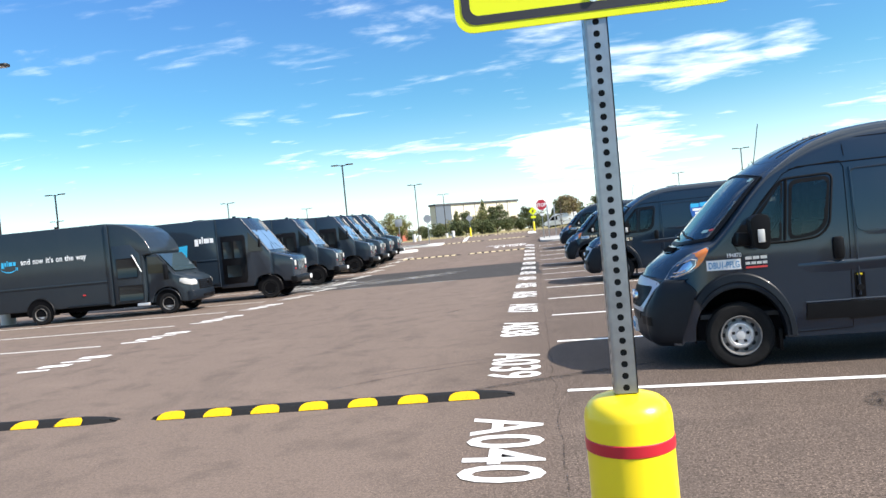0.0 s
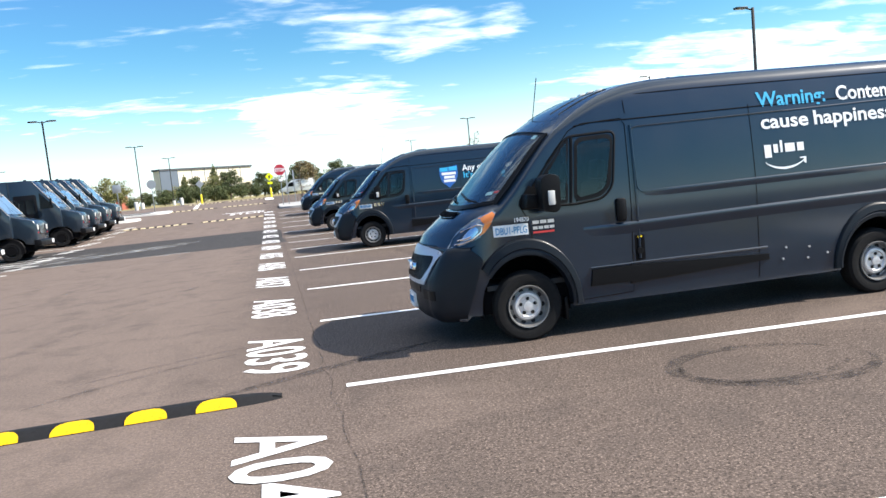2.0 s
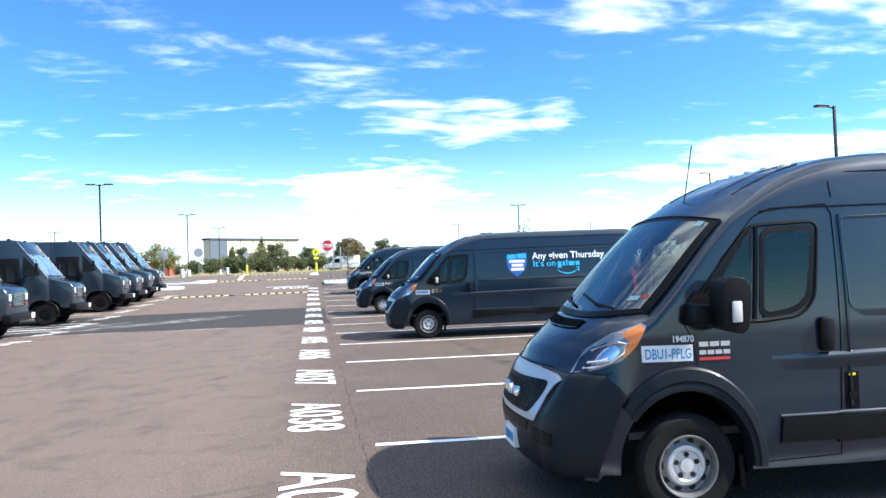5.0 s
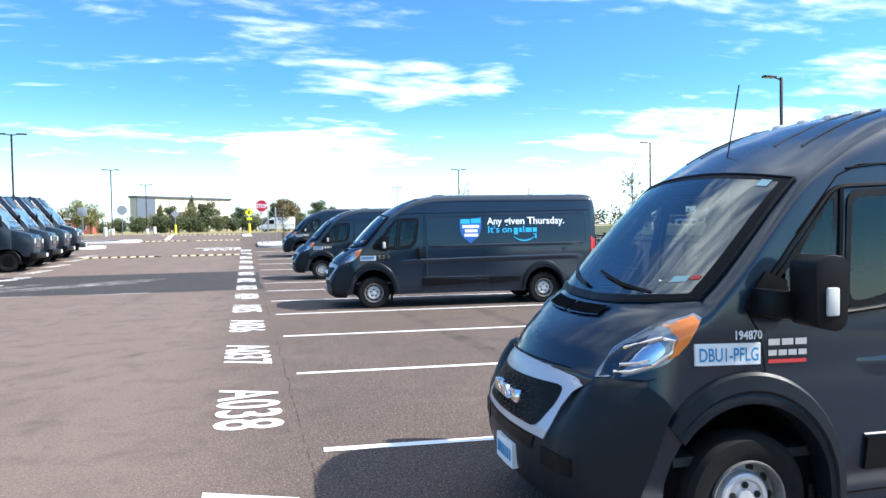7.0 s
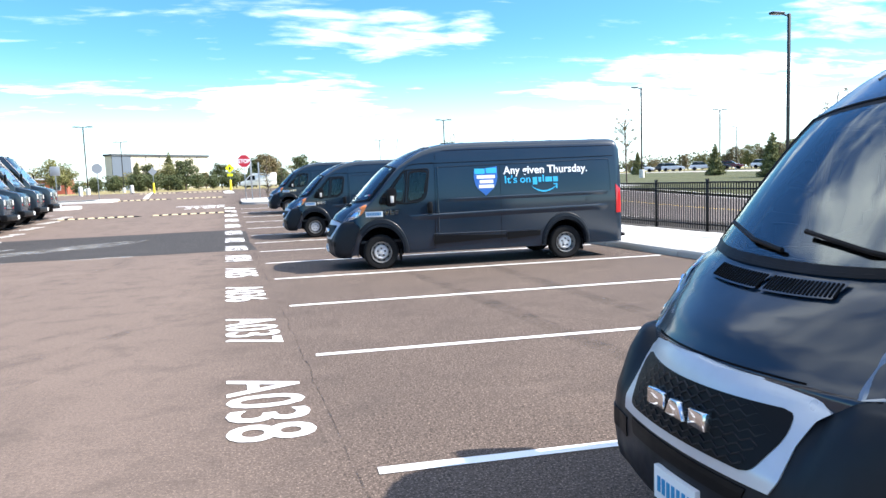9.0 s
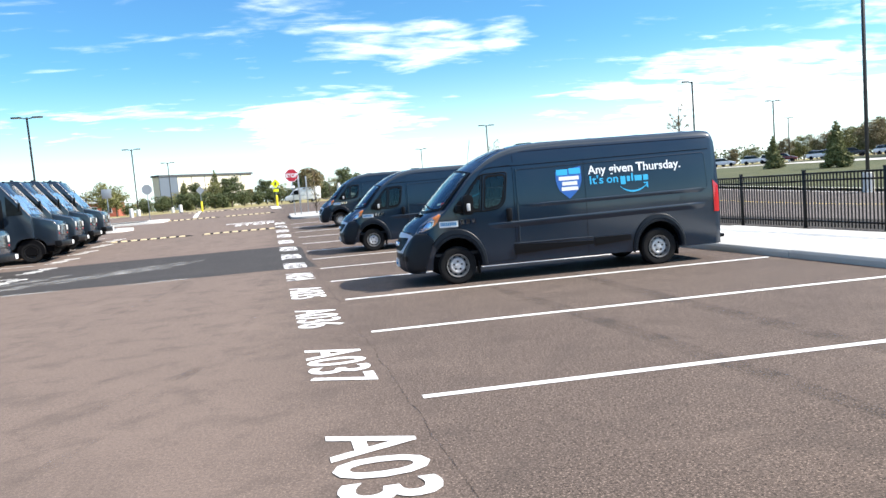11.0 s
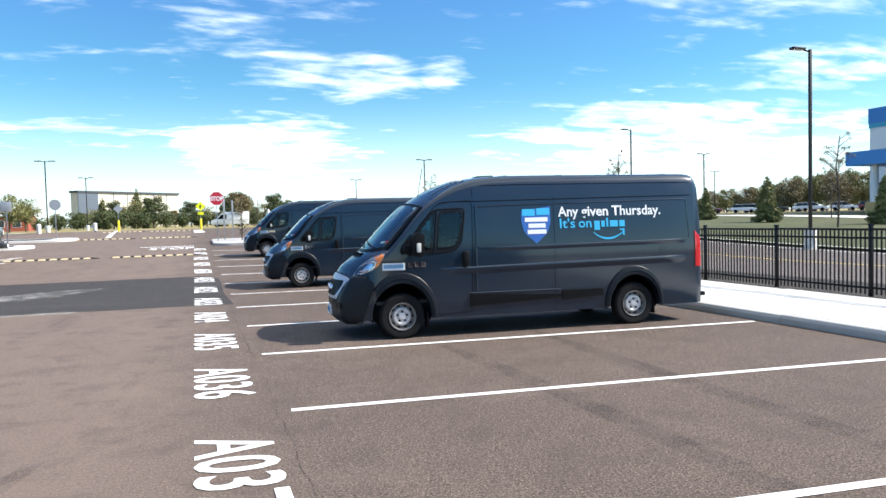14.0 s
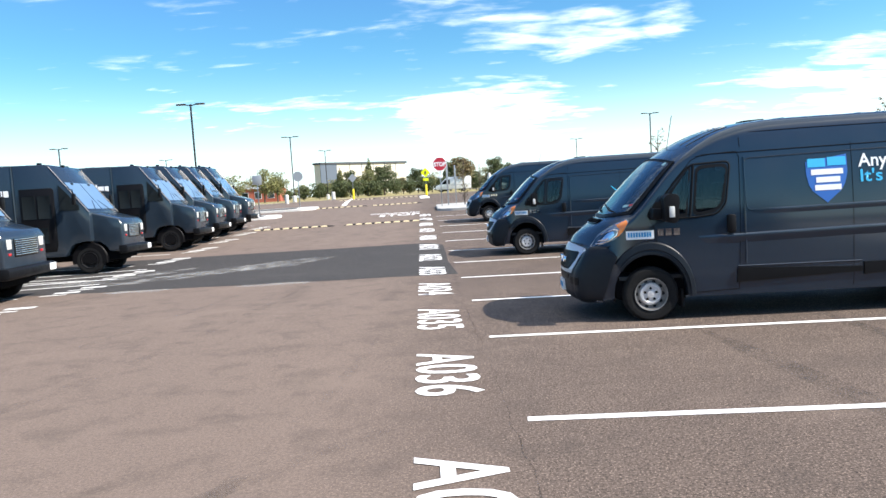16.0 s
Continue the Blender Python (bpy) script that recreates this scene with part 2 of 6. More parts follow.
def sheet_glass(name, tint, ior):
    """Thin glass: what lies behind, tinted, under a mirror sheen."""
    g = Mat(name, tint, 0.02)
    clear, shine, fres, both = (g.t.nodes.new("ShaderNode" + k) for k in ("BsdfTransparent", "BsdfGlossy", "Fresnel", "MixShader"))
    clear.inputs["Color"].default_value = (*tint, 1)
    shine.inputs["Roughness"].default_value = 0.02
    shine.inputs["Color"].default_value = (0.92, 0.97, 0.95, 1)
    fres.inputs["IOR"].default_value = ior
    g.t.links.new(fres.outputs[0], both.inputs[0])
    g.t.links.new(clear.outputs[0], both.inputs[1])
    g.t.links.new(shine.outputs[0], both.inputs[2])
    g.t.links.new(both.outputs[0], g.t.nodes["Material Output"].inputs["Surface"])
    return g.m


CLEAR = sheet_glass("clear windscreen glass", (0.80, 0.86, 0.83), 2.5)
TINTED = sheet_glass("tinted cab glass", (0.33, 0.36, 0.35), 1.6)
TRIM = plain("black cab trim", (0.014, 0.014, 0.015), 0.7, 0, 0.2)
SEATCLOTH = plain("dark seat cloth", (0.035, 0.036, 0.040), 0.9, 0, 0.3, 40)
STEEL = plain("silver wheel steel", (0.66, 0.66, 0.67), 0.34, 0.5, 0.3, 20)
RIMGREY = plain("dull grey wheel rim", (0.23, 0.225, 0.22), 0.45, 0.45, 0.45, 26)
SILVER = plain("silver grille paint", (0.50, 0.53, 0.58), 0.32, 0.35, 0.08)
CHROME = plain("chrome", (0.75, 0.76, 0.78), 0.12, 1.0, 0.05)
LENS = Mat("clear lamp lens", (0.20, 0.23, 0.27), 0.06, 0.3, Coat_Weight=1.0).m
AMBER = Mat("amber lamp lens", (0.85, 0.22, 0.03), 0.15, Coat_Weight=0.8).m
REDLENS = Mat("red lamp lens", (0.42, 0.012, 0.015), 0.15, Coat_Weight=0.8).m
DECALWHITE = Mat("white lettering film", (0.82, 0.83, 0.84), 0.45).m
DECALBLUE = Mat("light blue lettering film", (0.03, 0.42, 0.72), 0.45).m
DECALDEEP = Mat("deep blue film", (0.02, 0.12, 0.42), 0.45).m
DECALRED = Mat("red film", (0.62, 0.05, 0.05), 0.45).m
LABELBLUE = Mat("blue label ink", (0.02, 0.25, 0.50), 0.5).m
RIMBLACK = plain("black wheel steel", (0.012, 0.012, 0.013), 0.5)
BOLLARD = plain("yellow plastic sleeve", (0.86, 0.66, 0.01), 0.30, 0, 0.06, 5, Coat_Weight=0.2)
REDTAPE = plain("red reflective band", (0.50, 0.015, 0.03), 0.35)
GALV = plain("galvanised steel", (0.37, 0.39, 0.41), 0.36, 0.85, 0.4, 22)
HOLE = Mat("dark hole", (0.01, 0.01, 0.01), 0.9).m
SIGNLIME = plain("lime reflective sheet", (0.80, 0.86, 0.01), 0.4, 0, 0.03)
SIGNBLACK = plain("sign black", (0.03, 0.03, 0.035), 0.5)
SIGNRED = plain("stop red sheet", (0.45, 0.02, 0.04), 0.4, 0, 0.05)
SIGNBACK = plain("bare sign aluminium", (0.42, 0.43, 0.44), 0.45, 0.6)
BRONZE = plain("dark bronze pole", (0.020, 0.018, 0.017), 0.45, 0.2)
FENCEBLACK = plain("black fence coating", (0.006, 0.006, 0.007), 0.4, Specular_IOR_Level=0.2)
BUMPRUBBER = plain("black speed bump rubber", (0.014, 0.014, 0.015), 0.8, 0, 0.35, 25, Specular_IOR_Level=0.2)
BUMPWORN = plain("worn bump reflector", (0.52, 0.43, 0.27), 0.8, 0, 0.5, 30)
BUMPYELLOW = plain("yellow bump reflector", (0.70, 0.44, 0.006), 0.7, 0, 0.65, 34, Specular_IOR_Level=0.25)


def concrete(name, color):
    c = Mat(name, color, 0.85)
    c.blend(c.span(c.noise(0.9, 6, 0.65), 0.45, 0.75, 0, 0.35), tuple(v * 0.7 for v in color))
    c.blend(c.span(c.noise(45, 4, 0.7), 0.55, 0.75, 0, 0.35), tuple(v * 0.6 for v in color))
    c.bump(c.noise(60, 4), 0.3, 0.004)
    return c.piece_tint(0.10).m


CONCRETE = concrete("pale concrete", (0.66, 0.64, 0.60))
KERB = concrete("kerb concrete", (0.44, 0.43, 0.41))


def grassy(name, a, b, c):
    g = Mat(name, a, 0.95)
    g.blend(g.span(g.noise(0.16, 6, 0.65), 0.40, 0.66), b)
    g.blend(g.span(g.noise(1.7, 6, 0.7, (1, 1, 1)), 0.50, 0.72, 0, 0.8), c)
    g.bump(g.noise(6, 6, 0.7), 0.9, 0.08)
    return g.m


DRYGRASS = grassy("dry field grass", (0.24, 0.20, 0.075), (0.32, 0.26, 0.11), (0.12, 0.13, 0.045))
LAWN = grassy("mown lawn", (0.058, 0.068, 0.023), (0.085, 0.088, 0.032), (0.036, 0.044, 0.016))
MULCH = grassy("dark planting soil", (0.030, 0.026, 0.022), (0.045, 0.038, 0.03), (0.02, 0.018, 0.016))


def foliage(name, a, b, c):
    f = Mat(name, a, 0.75)
    info = f.t.nodes.new("ShaderNodeNewGeometry")
    f.blend(f.span(info.outputs["Random Per Island"], 0, 1), b)
    f.blend(f.span(f.noise(0.7, 3), 0.5, 0.7, 0, 0.7), c)
    return f.m


LEAFGREEN = foliage("dark green leaves", (0.055, 0.078, 0.028), (0.095, 0.115, 0.040), (0.09, 0.085, 0.036))
LEAFDRY = foliage("yellowing leaves", (0.19, 0.185, 0.062), (0.13, 0.145, 0.050), (0.24, 0.185, 0.07))
LEAFRUST = foliage("rusty leaves", (0.19, 0.135, 0.07), (0.15, 0.145, 0.06), (0.24, 0.14, 0.07))
NEEDLES = foliage("spruce needles", (0.11, 0.135, 0.05), (0.24, 0.23, 0.085), (0.08, 0.10, 0.042))
BARK = plain("tree bark", (0.09, 0.07, 0.055), 0.9, 0, 0.4, 12)

# ---- building blocks ----


def part(name, bm, material, parent, label="", smooth=30):
    """Links a bmesh as one mesh object under a thing or part."""
    me = bpy.data.meshes.new(name)
    bmesh.ops.recalc_face_normals(bm, faces=bm.faces)
    bm.to_mesh(me)
    bm.free()
    return mesh_part(name, me, material, parent, label, smooth)


def mesh_part(name, me, material, parent, label="", smooth=30):
    me.materials.clear()
    me.materials.append(material)
    if smooth and len(me.polygons):
        me.polygons.foreach_set("use_smooth", [True] * len(me.polygons))
        me.set_sharp_from_angle(angle=radians(smooth))
    ob = new(name, me)
    ob.parent = parent
    return tagged(ob, label) if label else ob


def thing(name, m, label, category, group="", kind=""):
    ob = new(name)
    ob.matrix_basis = m
    ob.empty_display_size = 0.2
    return tagged(ob, label, category, group, kind)


def box(bm, x0, x1, y0, y1, z0, z1, bevel=0.0):
    r = bmesh.ops.create_cube(bm, size=1)
    for v in r["verts"]:
        v.co = Vector((x0 + (v.co.x + 0.5) * (x1 - x0), y0 + (v.co.y + 0.5) * (y1 - y0), z0 + (v.co.z + 0.5) * (z1 - z0)))
    if bevel:
        edges = {e for v in r["verts"] for e in v.link_edges}
        bmesh.ops.bevel(bm, geom=list(edges), offset=bevel, segments=2, affect="EDGES", profile=0.5)
    return bm


def solid(x0, x1, y0, y1, z0, z1, bevel=0.0):
    return box(bmesh.new(), x0, x1, y0, y1, z0, z1, bevel)


def prism(poly, y0, y1, bevel=0.0, segments=2, bm=None, axes="xz"):
    """A polygon in two axes, drawn out along the third."""
    own = bm or bmesh.new()
    place = {"xz": lambda a, b, c: (a, c, b), "xy": lambda a, b, c: (a, b, c), "yz": lambda a, b, c: (c, a, b)}[axes]
    one = [own.verts.new(place(a, b, y0)) for a, b in poly]
    two = [own.verts.new(place(a, b, y1)) for a, b in poly]
    n = len(poly)
    faces = [own.faces.new(one), own.faces.new(two[::-1])]
    for i in range(n):
        faces.append(own.faces.new((one[i], two[i], two[(i + 1) % n], one[(i + 1) % n])))
    if bevel:
        edges = list({e for f in faces for e in f.edges})
        bmesh.ops.recalc_face_normals(own, faces=faces)
        bmesh.ops.bevel(own, geom=edges, offset=bevel, segments=segments, affect="EDGES", profile=0.5, clamp_overlap=True)
    return own


def lathe(profile, n=32, axis="y", bm=None, at=(0, 0, 0), phase=0.0, caps=True):
    """Turns (radius, height) pairs round an axis."""
    own = bm or bmesh.new()
    rings = []
    for r, h in profile:
        ring = []
        for k in range(n):
            a = 2 * math.pi * k / n + phase
            c, s = r * math.cos(a), r * math.sin(a)
            p = {"y": (c, h, s), "z": (c, s, h), "x": (h, c, s)}[axis]
            ring.append(own.verts.new(Vector(p) + Vector(at)))
        rings.append(ring)
    for a, b in zip(rings, rings[1:]):
        for k in range(n):
            own.faces.new((a[k], a[(k + 1) % n], b[(k + 1) % n], b[k]))
    for ring in (rings[0], rings[-1]) if caps else ():
        if (ring[0].co - ring[n // 2].co).length > 1e-5:
            own.faces.new(ring)
    return own


def tube(points, r, n=6, bm=None, taper=None):
    own = bm or bmesh.new()
    pts = [Vector(p) for p in points]
    rings = []
    for i, p in enumerate(pts):
        d = (pts[min(i + 1, len(pts) - 1)] - pts[max(i - 1, 0)]).normalized()
        side = d.orthogonal().normalized() if i == 0 else (side - d * side.dot(d)).normalized()
        up = d.cross(side)
        rr = r if taper is None else r + (taper - r) * i / (len(pts) - 1)
        rings.append([own.verts.new(p + side * rr * math.cos(2 * math.pi * k / n) + up * rr * math.sin(2 * math.pi * k / n)) for k in range(n)])
    for a, b in zip(rings, rings[1:]):
        for k in range(n):
            own.faces.new((a[k], a[(k + 1) % n], b[(k + 1) % n], b[k]))
    own.faces.new(rings[0])
    own.faces.new(rings[-1][::-1])
    return own


def grid(rows, bm=None):
    own = bm or bmesh.new()
    v = [[own.verts.new(p) for p in row] for row in rows]
    for a, b in zip(v, v[1:]):
        for i in range(len(a) - 1):
            own.faces.new((a[i], a[i + 1], b[i + 1], b[i]))
    return own


def lerp(x, table):
    return float(np.interp(x, [p[0] for p in table], [p[1] for p in table]))


def letters(text, tall, thick=0.0, align="LEFT", squeeze=1.0):
    """Built-in font as a flat mesh in the xy plane; tall is the height of a capital."""
    cu = bpy.data.curves.new("lettering", "FONT")
    cu.body, cu.align_x, cu.size, cu.offset, cu.resolution_u = text, align, tall / 0.72, thick, 3
    ob = bpy.data.objects.new("lettering", cu)
    scene.collection.objects.link(ob)
    me = bpy.data.meshes.new_from_object(ob.evaluated_get(bpy.context.evaluated_depsgraph_get()))
    bpy.data.objects.remove(ob)
    bpy.data.curves.remove(cu)
    for v in me.vertices:
        v.co.x *= squeeze
    return me


def remap(me, fn):
    for v in me.vertices:
        v.co = fn(v.co.x, v.co.y)
    me.update()
    return me


# ---- ground ----
FALL = ((-4000, 0), (12, 0), (18, -0.03), (23, -0.06), (28, 0.0), (60, 0.95), (75, 1.22), (95, 1.32), (4000, 1.32))


def gz(y):
    """Height of the ground: a shallow dip, then a gentle rise."""
    return sum(lerp(y + d, FALL) for d in (-2, -1, 0, 1, 2)) / 5


YROWS = [-3000, -400, -60, -20] + list(range(-10, 110, 2)) + [130, 180, 300, 600, 1200, 3000]


def sheet(x0, x1, y0, y1, lift, xs=1, edge=None):
    """A strip of ground that follows the rise; edge(x, y) may shift its corners."""
    ys = sorted({y0, y1, *[y for y in YROWS if y0 < y < y1]})
    rows = [[(x0 + (x1 - x0) * i / xs, y, gz(y) + lift) for i in range(xs + 1)] for y in ys]
    return grid(rows)


ground = part("ground", sheet(-3000, 3000, -3000, 3000, -0.03), DRYGRASS, None, "dry grass field round the car park reaching the horizon")
tagged(ground, category="ground", kind="structure")
lot = part("car_park", sheet(-60, 8.25, -60, 97, 0.0, 4), ASPHALT, None, "aged brown-grey asphalt car park with tyre marks")
tagged(lot, category="asphalt", kind="structure")


def patch_rows():
    rows = []
    for k in range(19):
        f = k / 18
        right = lerp(f, ((0, -0.02), (0.35, -0.14), (0.7, -0.10), (0.92, -0.12), (1, -0.75)))
        row = []
        for i in range(25):
            x = right + (-13.0 - right) * i / 24
            n0 = 20.3 + 0.10 * -x + 0.12 * noise.noise((x * 0.9, 3, 0))
            n1 = 29.2 - 0.02 * x + 0.10 * noise.noise((x * 0.9, 8, 0))
            y = n0 + (n1 - n0) * f
            row.append((x, y, gz(y) + 0.004))
        rows.append(row)
    return rows


patch = part("asphalt_patch", grid(patch_rows()), PATCH, None, "dark fresh asphalt patch across the aisle")
tagged(patch, category="asphalt patch", kind="structure")

# Painted stall lines and stall labels.
PITCH, SLANT = 3.315, -0.095
LABELS = thing("stall_numbers", pose(0, 0, 0), "white stall numbers painted along the row of bays", "road marking", kind="structure")
LINES = thing("stall_lines", pose(0, 0, 0), "white lines painted between the parking bays", "road marking", kind="structure")


def stripe(x0, y0, x1, y1, wide, mat, parent, name="painted_line", lift=0.007, n=12):
    d = Vector((x1 - x0, y1 - y0)).normalized()
    s = Vector((-d.y, d.x)) * wide / 2
    rows = []
    for side in (-1, 1):
        row = []
        for i in range(n + 1):
            f = i / n
            w = 1 + 0.10 * noise.noise((x0 + f * 9, y0, side * 4))
            x, y = x0 + (x1 - x0) * f + s.x * side * w, y0 + (y1 - y0) * f + s.y * side * w
            row.append((x, y, gz(y) + lift))
        rows.append(row)
    return part(name, grid(rows), mat, parent)


TIPS = {40: -3.32, 39: 0.0, 38: 3.30, 37: 6.55, 36: 9.82, 35: 13.11, 34: 16.2}
for n in range(41, 25, -1):
    y = TIPS.get(n, 16.2 + 3.32 * (34 - n))
    stripe(0, y, 8.1, y + SLANT * 8.1, 0.105, LINE, LINES)
FAR_ENDS = {41: -4.15, 40: -0.94, 39: 2.57, 38: 5.87, 37: 9.13, 36: 12.38, 35: 15.58}
for n in range(41, 25, -1):
    far = FAR_ENDS.get(n, 15.62 + 3.29 * (35 - n))
    me = letters("A0%02d" % n, 0.65, 0.012)
    w = max(v.co.x for v in me.vertices)
    remap(me, lambda a, b, far=far, w=w: Vector((-0.905 + b, far - a * 1.72 / w - 0.09 * b, gz(far - a * 1.72 / w) + 0.008)))
    mesh_part("stall_number", me, LINE, LABELS, smooth=0)

FARLINES = thing("worn_stall_lines", pose(0, 0, 0), "worn pale lines between the truck bays", "road marking", kind="structure")
FARMARKS = thing("worn_stall_marks", pose(0, 0, 0), "worn white bay marks along the truck row", "road marking", kind="structure")
for k in range(-2, 12):
    y = 7.45 + 3.35 * k
    stripe(-10.2, y, -18.5, y + 0.35, 0.10, OLDLINE, FARLINES)
for k in range(-2, 12):
    y = 4.35 + 3.35 * k
    for j in range(4):
        yy = y + 0.44 * j
        stripe(-9.85 + 0.12 * j, yy, -9.25 + 0.12 * j, yy + 0.05, 0.26 if j % 2 else 0.12, OLDLINE if k > 3 else LINE, FARMARKS, "stall_mark", n=2)

me = letters("STOP", 1.7, 0.03)
w = max(v.co.x for v in me.vertices)
stop_mark = mesh_part("stop_marking", remap(me, lambda a, b: Vector((-3.3 + a * 2.4 / w, 45.2 + b, gz(45.2 + b) + 0.008))), LINE, None, "white STOP lettering painted on the aisle", 0)
tagged(stop_mark, category="road marking", kind="structure")
stop_bar = stripe(-3.9, 48.0, -0.9, 47.8, 0.3, LINE, None, "stop_line")
tagged(stop_bar, "white stop line across the lane", "road marking", kind="structure")
cross_bar = stripe(-0.4, 70, -0.6, 84, 0.9, OLDLINE, None, "crossing_bar")
tagged(cross_bar, "worn white crossing bar on the far aisle", "road marking", kind="structure")
diag_bar = stripe(-7.15, 63, -9.6, 97, 0.4, OLDLINE, None, "lane_line")
tagged(diag_bar, "worn white lane edge line", "road marking", kind="structure")

# Kerb, pavement and road beyond the fence.
pavement = thing("pavement", pose(0, 0, 0), "bright pale concrete pavement along the fence", "pavement", kind="structure")
slab = solid(8.48, 11.45, 0.0, 2.97, -0.2, 0.155, 0.012)
slab_ob = part("slab", slab, CONCRETE, pavement)
kerb = thing("kerb", pose(0, 0, 0), "weathered grey concrete kerb in long segments", "kerb", kind="structure")
kerb_ob = part("kerb_stone", prism([(8.28, -0.2), (8.28, 0.09), (8.31, 0.14), (8.35, 0.15), (8.474, 0.15), (8.474, -0.2)], 0.0, 2.985, 0.006), KERB, kerb)
for k in range(18):
    y = -6.0 + 3.0 * k
    for ob in (slab_ob, kerb_ob):
        c = ob if k == 0 else ob.copy()
        if k:
            scene.collection.objects.link(c)
        c.location = (0, y, gz(y + 1.5))
verge = part("verge", sheet(11.45, 14.2, -60, 90, 0.13), MULCH, None, "dark soil strip under the fence")
tagged(verge, category="soil", kind="structure")
road = part("road", sheet(14.2, 26.6, -300, 300, 0.02, 2), ROADTOP, None, "sunlit grey two-lane road behind the fence")
tagged(road, category="road", kind="structure")
for x, m, nm in ((20.3, YELLOWLINE, "yellow"), (15.0, LINE, "white"), (25.9, LINE, "white")):
    s = part("road_line", sheet(x - 0.06, x + 0.06, -300, 300, 0.028), m, None, nm + " line painted along the road")
    tagged(s, category="road marking", kind="structure")
farkerb = part("road_kerb", sheet(26.6, 26.85, -300, 300, 0.16), CONCRETE, None, "pale far kerb of the road")
tagged(farkerb, category="kerb", kind="structure")
lawn = part("lawn", sheet(26.85, 140, -300, 160, 0.12, 4), LAWN, None, "mown green lawn sloping beyond the road")
tagged(lawn, category="lawn", kind="structure")
path = part("footpath", sheet(60, 66, -300, 160, 0.15), CONCRETE, None, "pale path across the lawn")
tagged(path, category="path", kind="structure")

# ---- delivery vans with a high roof ----
VW = ((-0.945, 0.62), (-0.915, 0.705), (-0.86, 0.77), (-0.78, 0.815), (-0.60, 0.88), (-0.42, 0.93), (-0.26, 0.955), (0.08, 0.985), (0.35, 1.0), (0.7, 1.01), (1.2, 1.02), (5.0, 1.02), (5.30, 0.995), (5.38, 0.95))
VTAPER = ((-0.935, 0.05), (-0.84, 0.14), (-0.75, 0.22), (-0.60, 0.13), (-0.42, 0.04), (-0.26, 0.015), (0.0, 0.0))
VTOP = ((-0.935, 0.78), (-0.90, 0.90), (-0.84, 0.985), (-0.75, 0.995), (-0.70, 1.01), (-0.62, 1.12), (-0.48, 1.25), (-0.30, 1.36), (-0.20, 1.405), (-0.14, 1.46), (0.40, 2.075), (0.56, 2.195), (0.75, 2.32), (1.0, 2.445), (1.35, 2.535), (1.8, 2.57), (2.5, 2.575), (5.15, 2.575), (5.27, 2.56), (5.35, 2.51), (5.38, 2.42))
VBULGE = ((-0.935, 0.075), (-0.75, 0.18), (-0.70, 0.215), (-0.62, 0.24), (-0.48, 0.265), (-0.3, 0.30), (-0.14, 0.325), (0.0, 0.29), (0.2, 0.20), (0.40, 0.105), (0.56, 0.07), (0.8, 0.035), (1.2, 0.0))
VROUND = ((-0.935, 0.04), (-0.75, 0.06), (-0.5, 0.09), (-0.3, 0.085), (-0.14, 0.06), (0.1, 0.055), (0.40, 0.06), (0.6, 0.09), (1.0, 0.15), (1.4, 0.17), (5.4, 0.17))
VCROWN = ((-0.935, 0.0), (-0.75, 0.03), (-0.62, 0.0), (-0.48, -0.04), (-0.3, -0.06), (-0.14, -0.06), (0.1, 0.0), (0.4, 0.075), (0.6, 0.075), (0.9, 0.05), (1.3, 0.03), (5.3, 0.03))
LEAN = ((0.60, 0.0), (0.70, 0.01), (0.89, 0.062), (0.98, 0.092), (1.02, 0.115), (1.05, 0.15))


def eased_table(table):
    """The same corner points joined by a smooth curve without overshoot, sampled finely."""
    x, y = (np.array(c, float) for c in zip(*table))
    h, d = np.diff(x), np.diff(y) / np.diff(x)
    m = np.concatenate([d[:1], np.where(d[:-1] * d[1:] > 0, 2 * d[:-1] * d[1:] / np.where(d[:-1] + d[1:] == 0, 1, d[:-1] + d[1:]), 0), d[-1:]])
    out = []
    for i in range(len(h)):
        for t in np.linspace(0, 1, 8, endpoint=False):
            out.append((x[i] + t * h[i], (2 * t ** 3 - 3 * t * t + 1) * y[i] + (t ** 3 - 2 * t * t + t) * h[i] * m[i] + (3 * t * t - 2 * t ** 3) * y[i + 1] + (t ** 3 - t * t) * h[i] * m[i + 1]))
    return out + [(x[-1], y[-1])]


VTOP, VBULGE, VROUND, VCROWN, VTAPER = (eased_table(t) for t in (VTOP, VBULGE, VROUND, VCROWN, VTAPER))


def side_y(x, z):
    """Half width of the van at a place along and up."""
    w = lerp(x, VW) - lerp(x, VTAPER) * min(1.0, max(0.0, (z - 0.85) / 0.35))
    w -= 0.05 * max(0.0, 0.55 - z) ** 1 * 1.2
    t = max(0.0, z - 1.25)
    w -= 0.055 * t + 0.05 * t * t
    r = lerp(x, VROUND)
    over = z - (lerp(x, VTOP) - r)
    if over > 0:
        w -= r - math.sqrt(max(0.0, r * r - over * over))
    return w


def bent(x, y, z):
    """The nose and windscreen bow forward between the shoulders."""
    r = lerp(x, VROUND)
    w = side_y(x, lerp(x, VTOP) - r) - r
    k = 2 + 1.3 * min(1.0, max(0.0, (x + 0.5) / 0.35))
    return Vector((x - lerp(x, VBULGE) * max(0.0, 1 - abs(y / w) ** k), y, z))


def top_z(x, f):
    return lerp(x, VTOP) + lerp(x, VCROWN) * (1 - f * f)


ARCHES = ((0.0, 0.47, 0.53, 0.575, 0.70), (4.04, 0.47, 0.50, 0.555, 0.655))


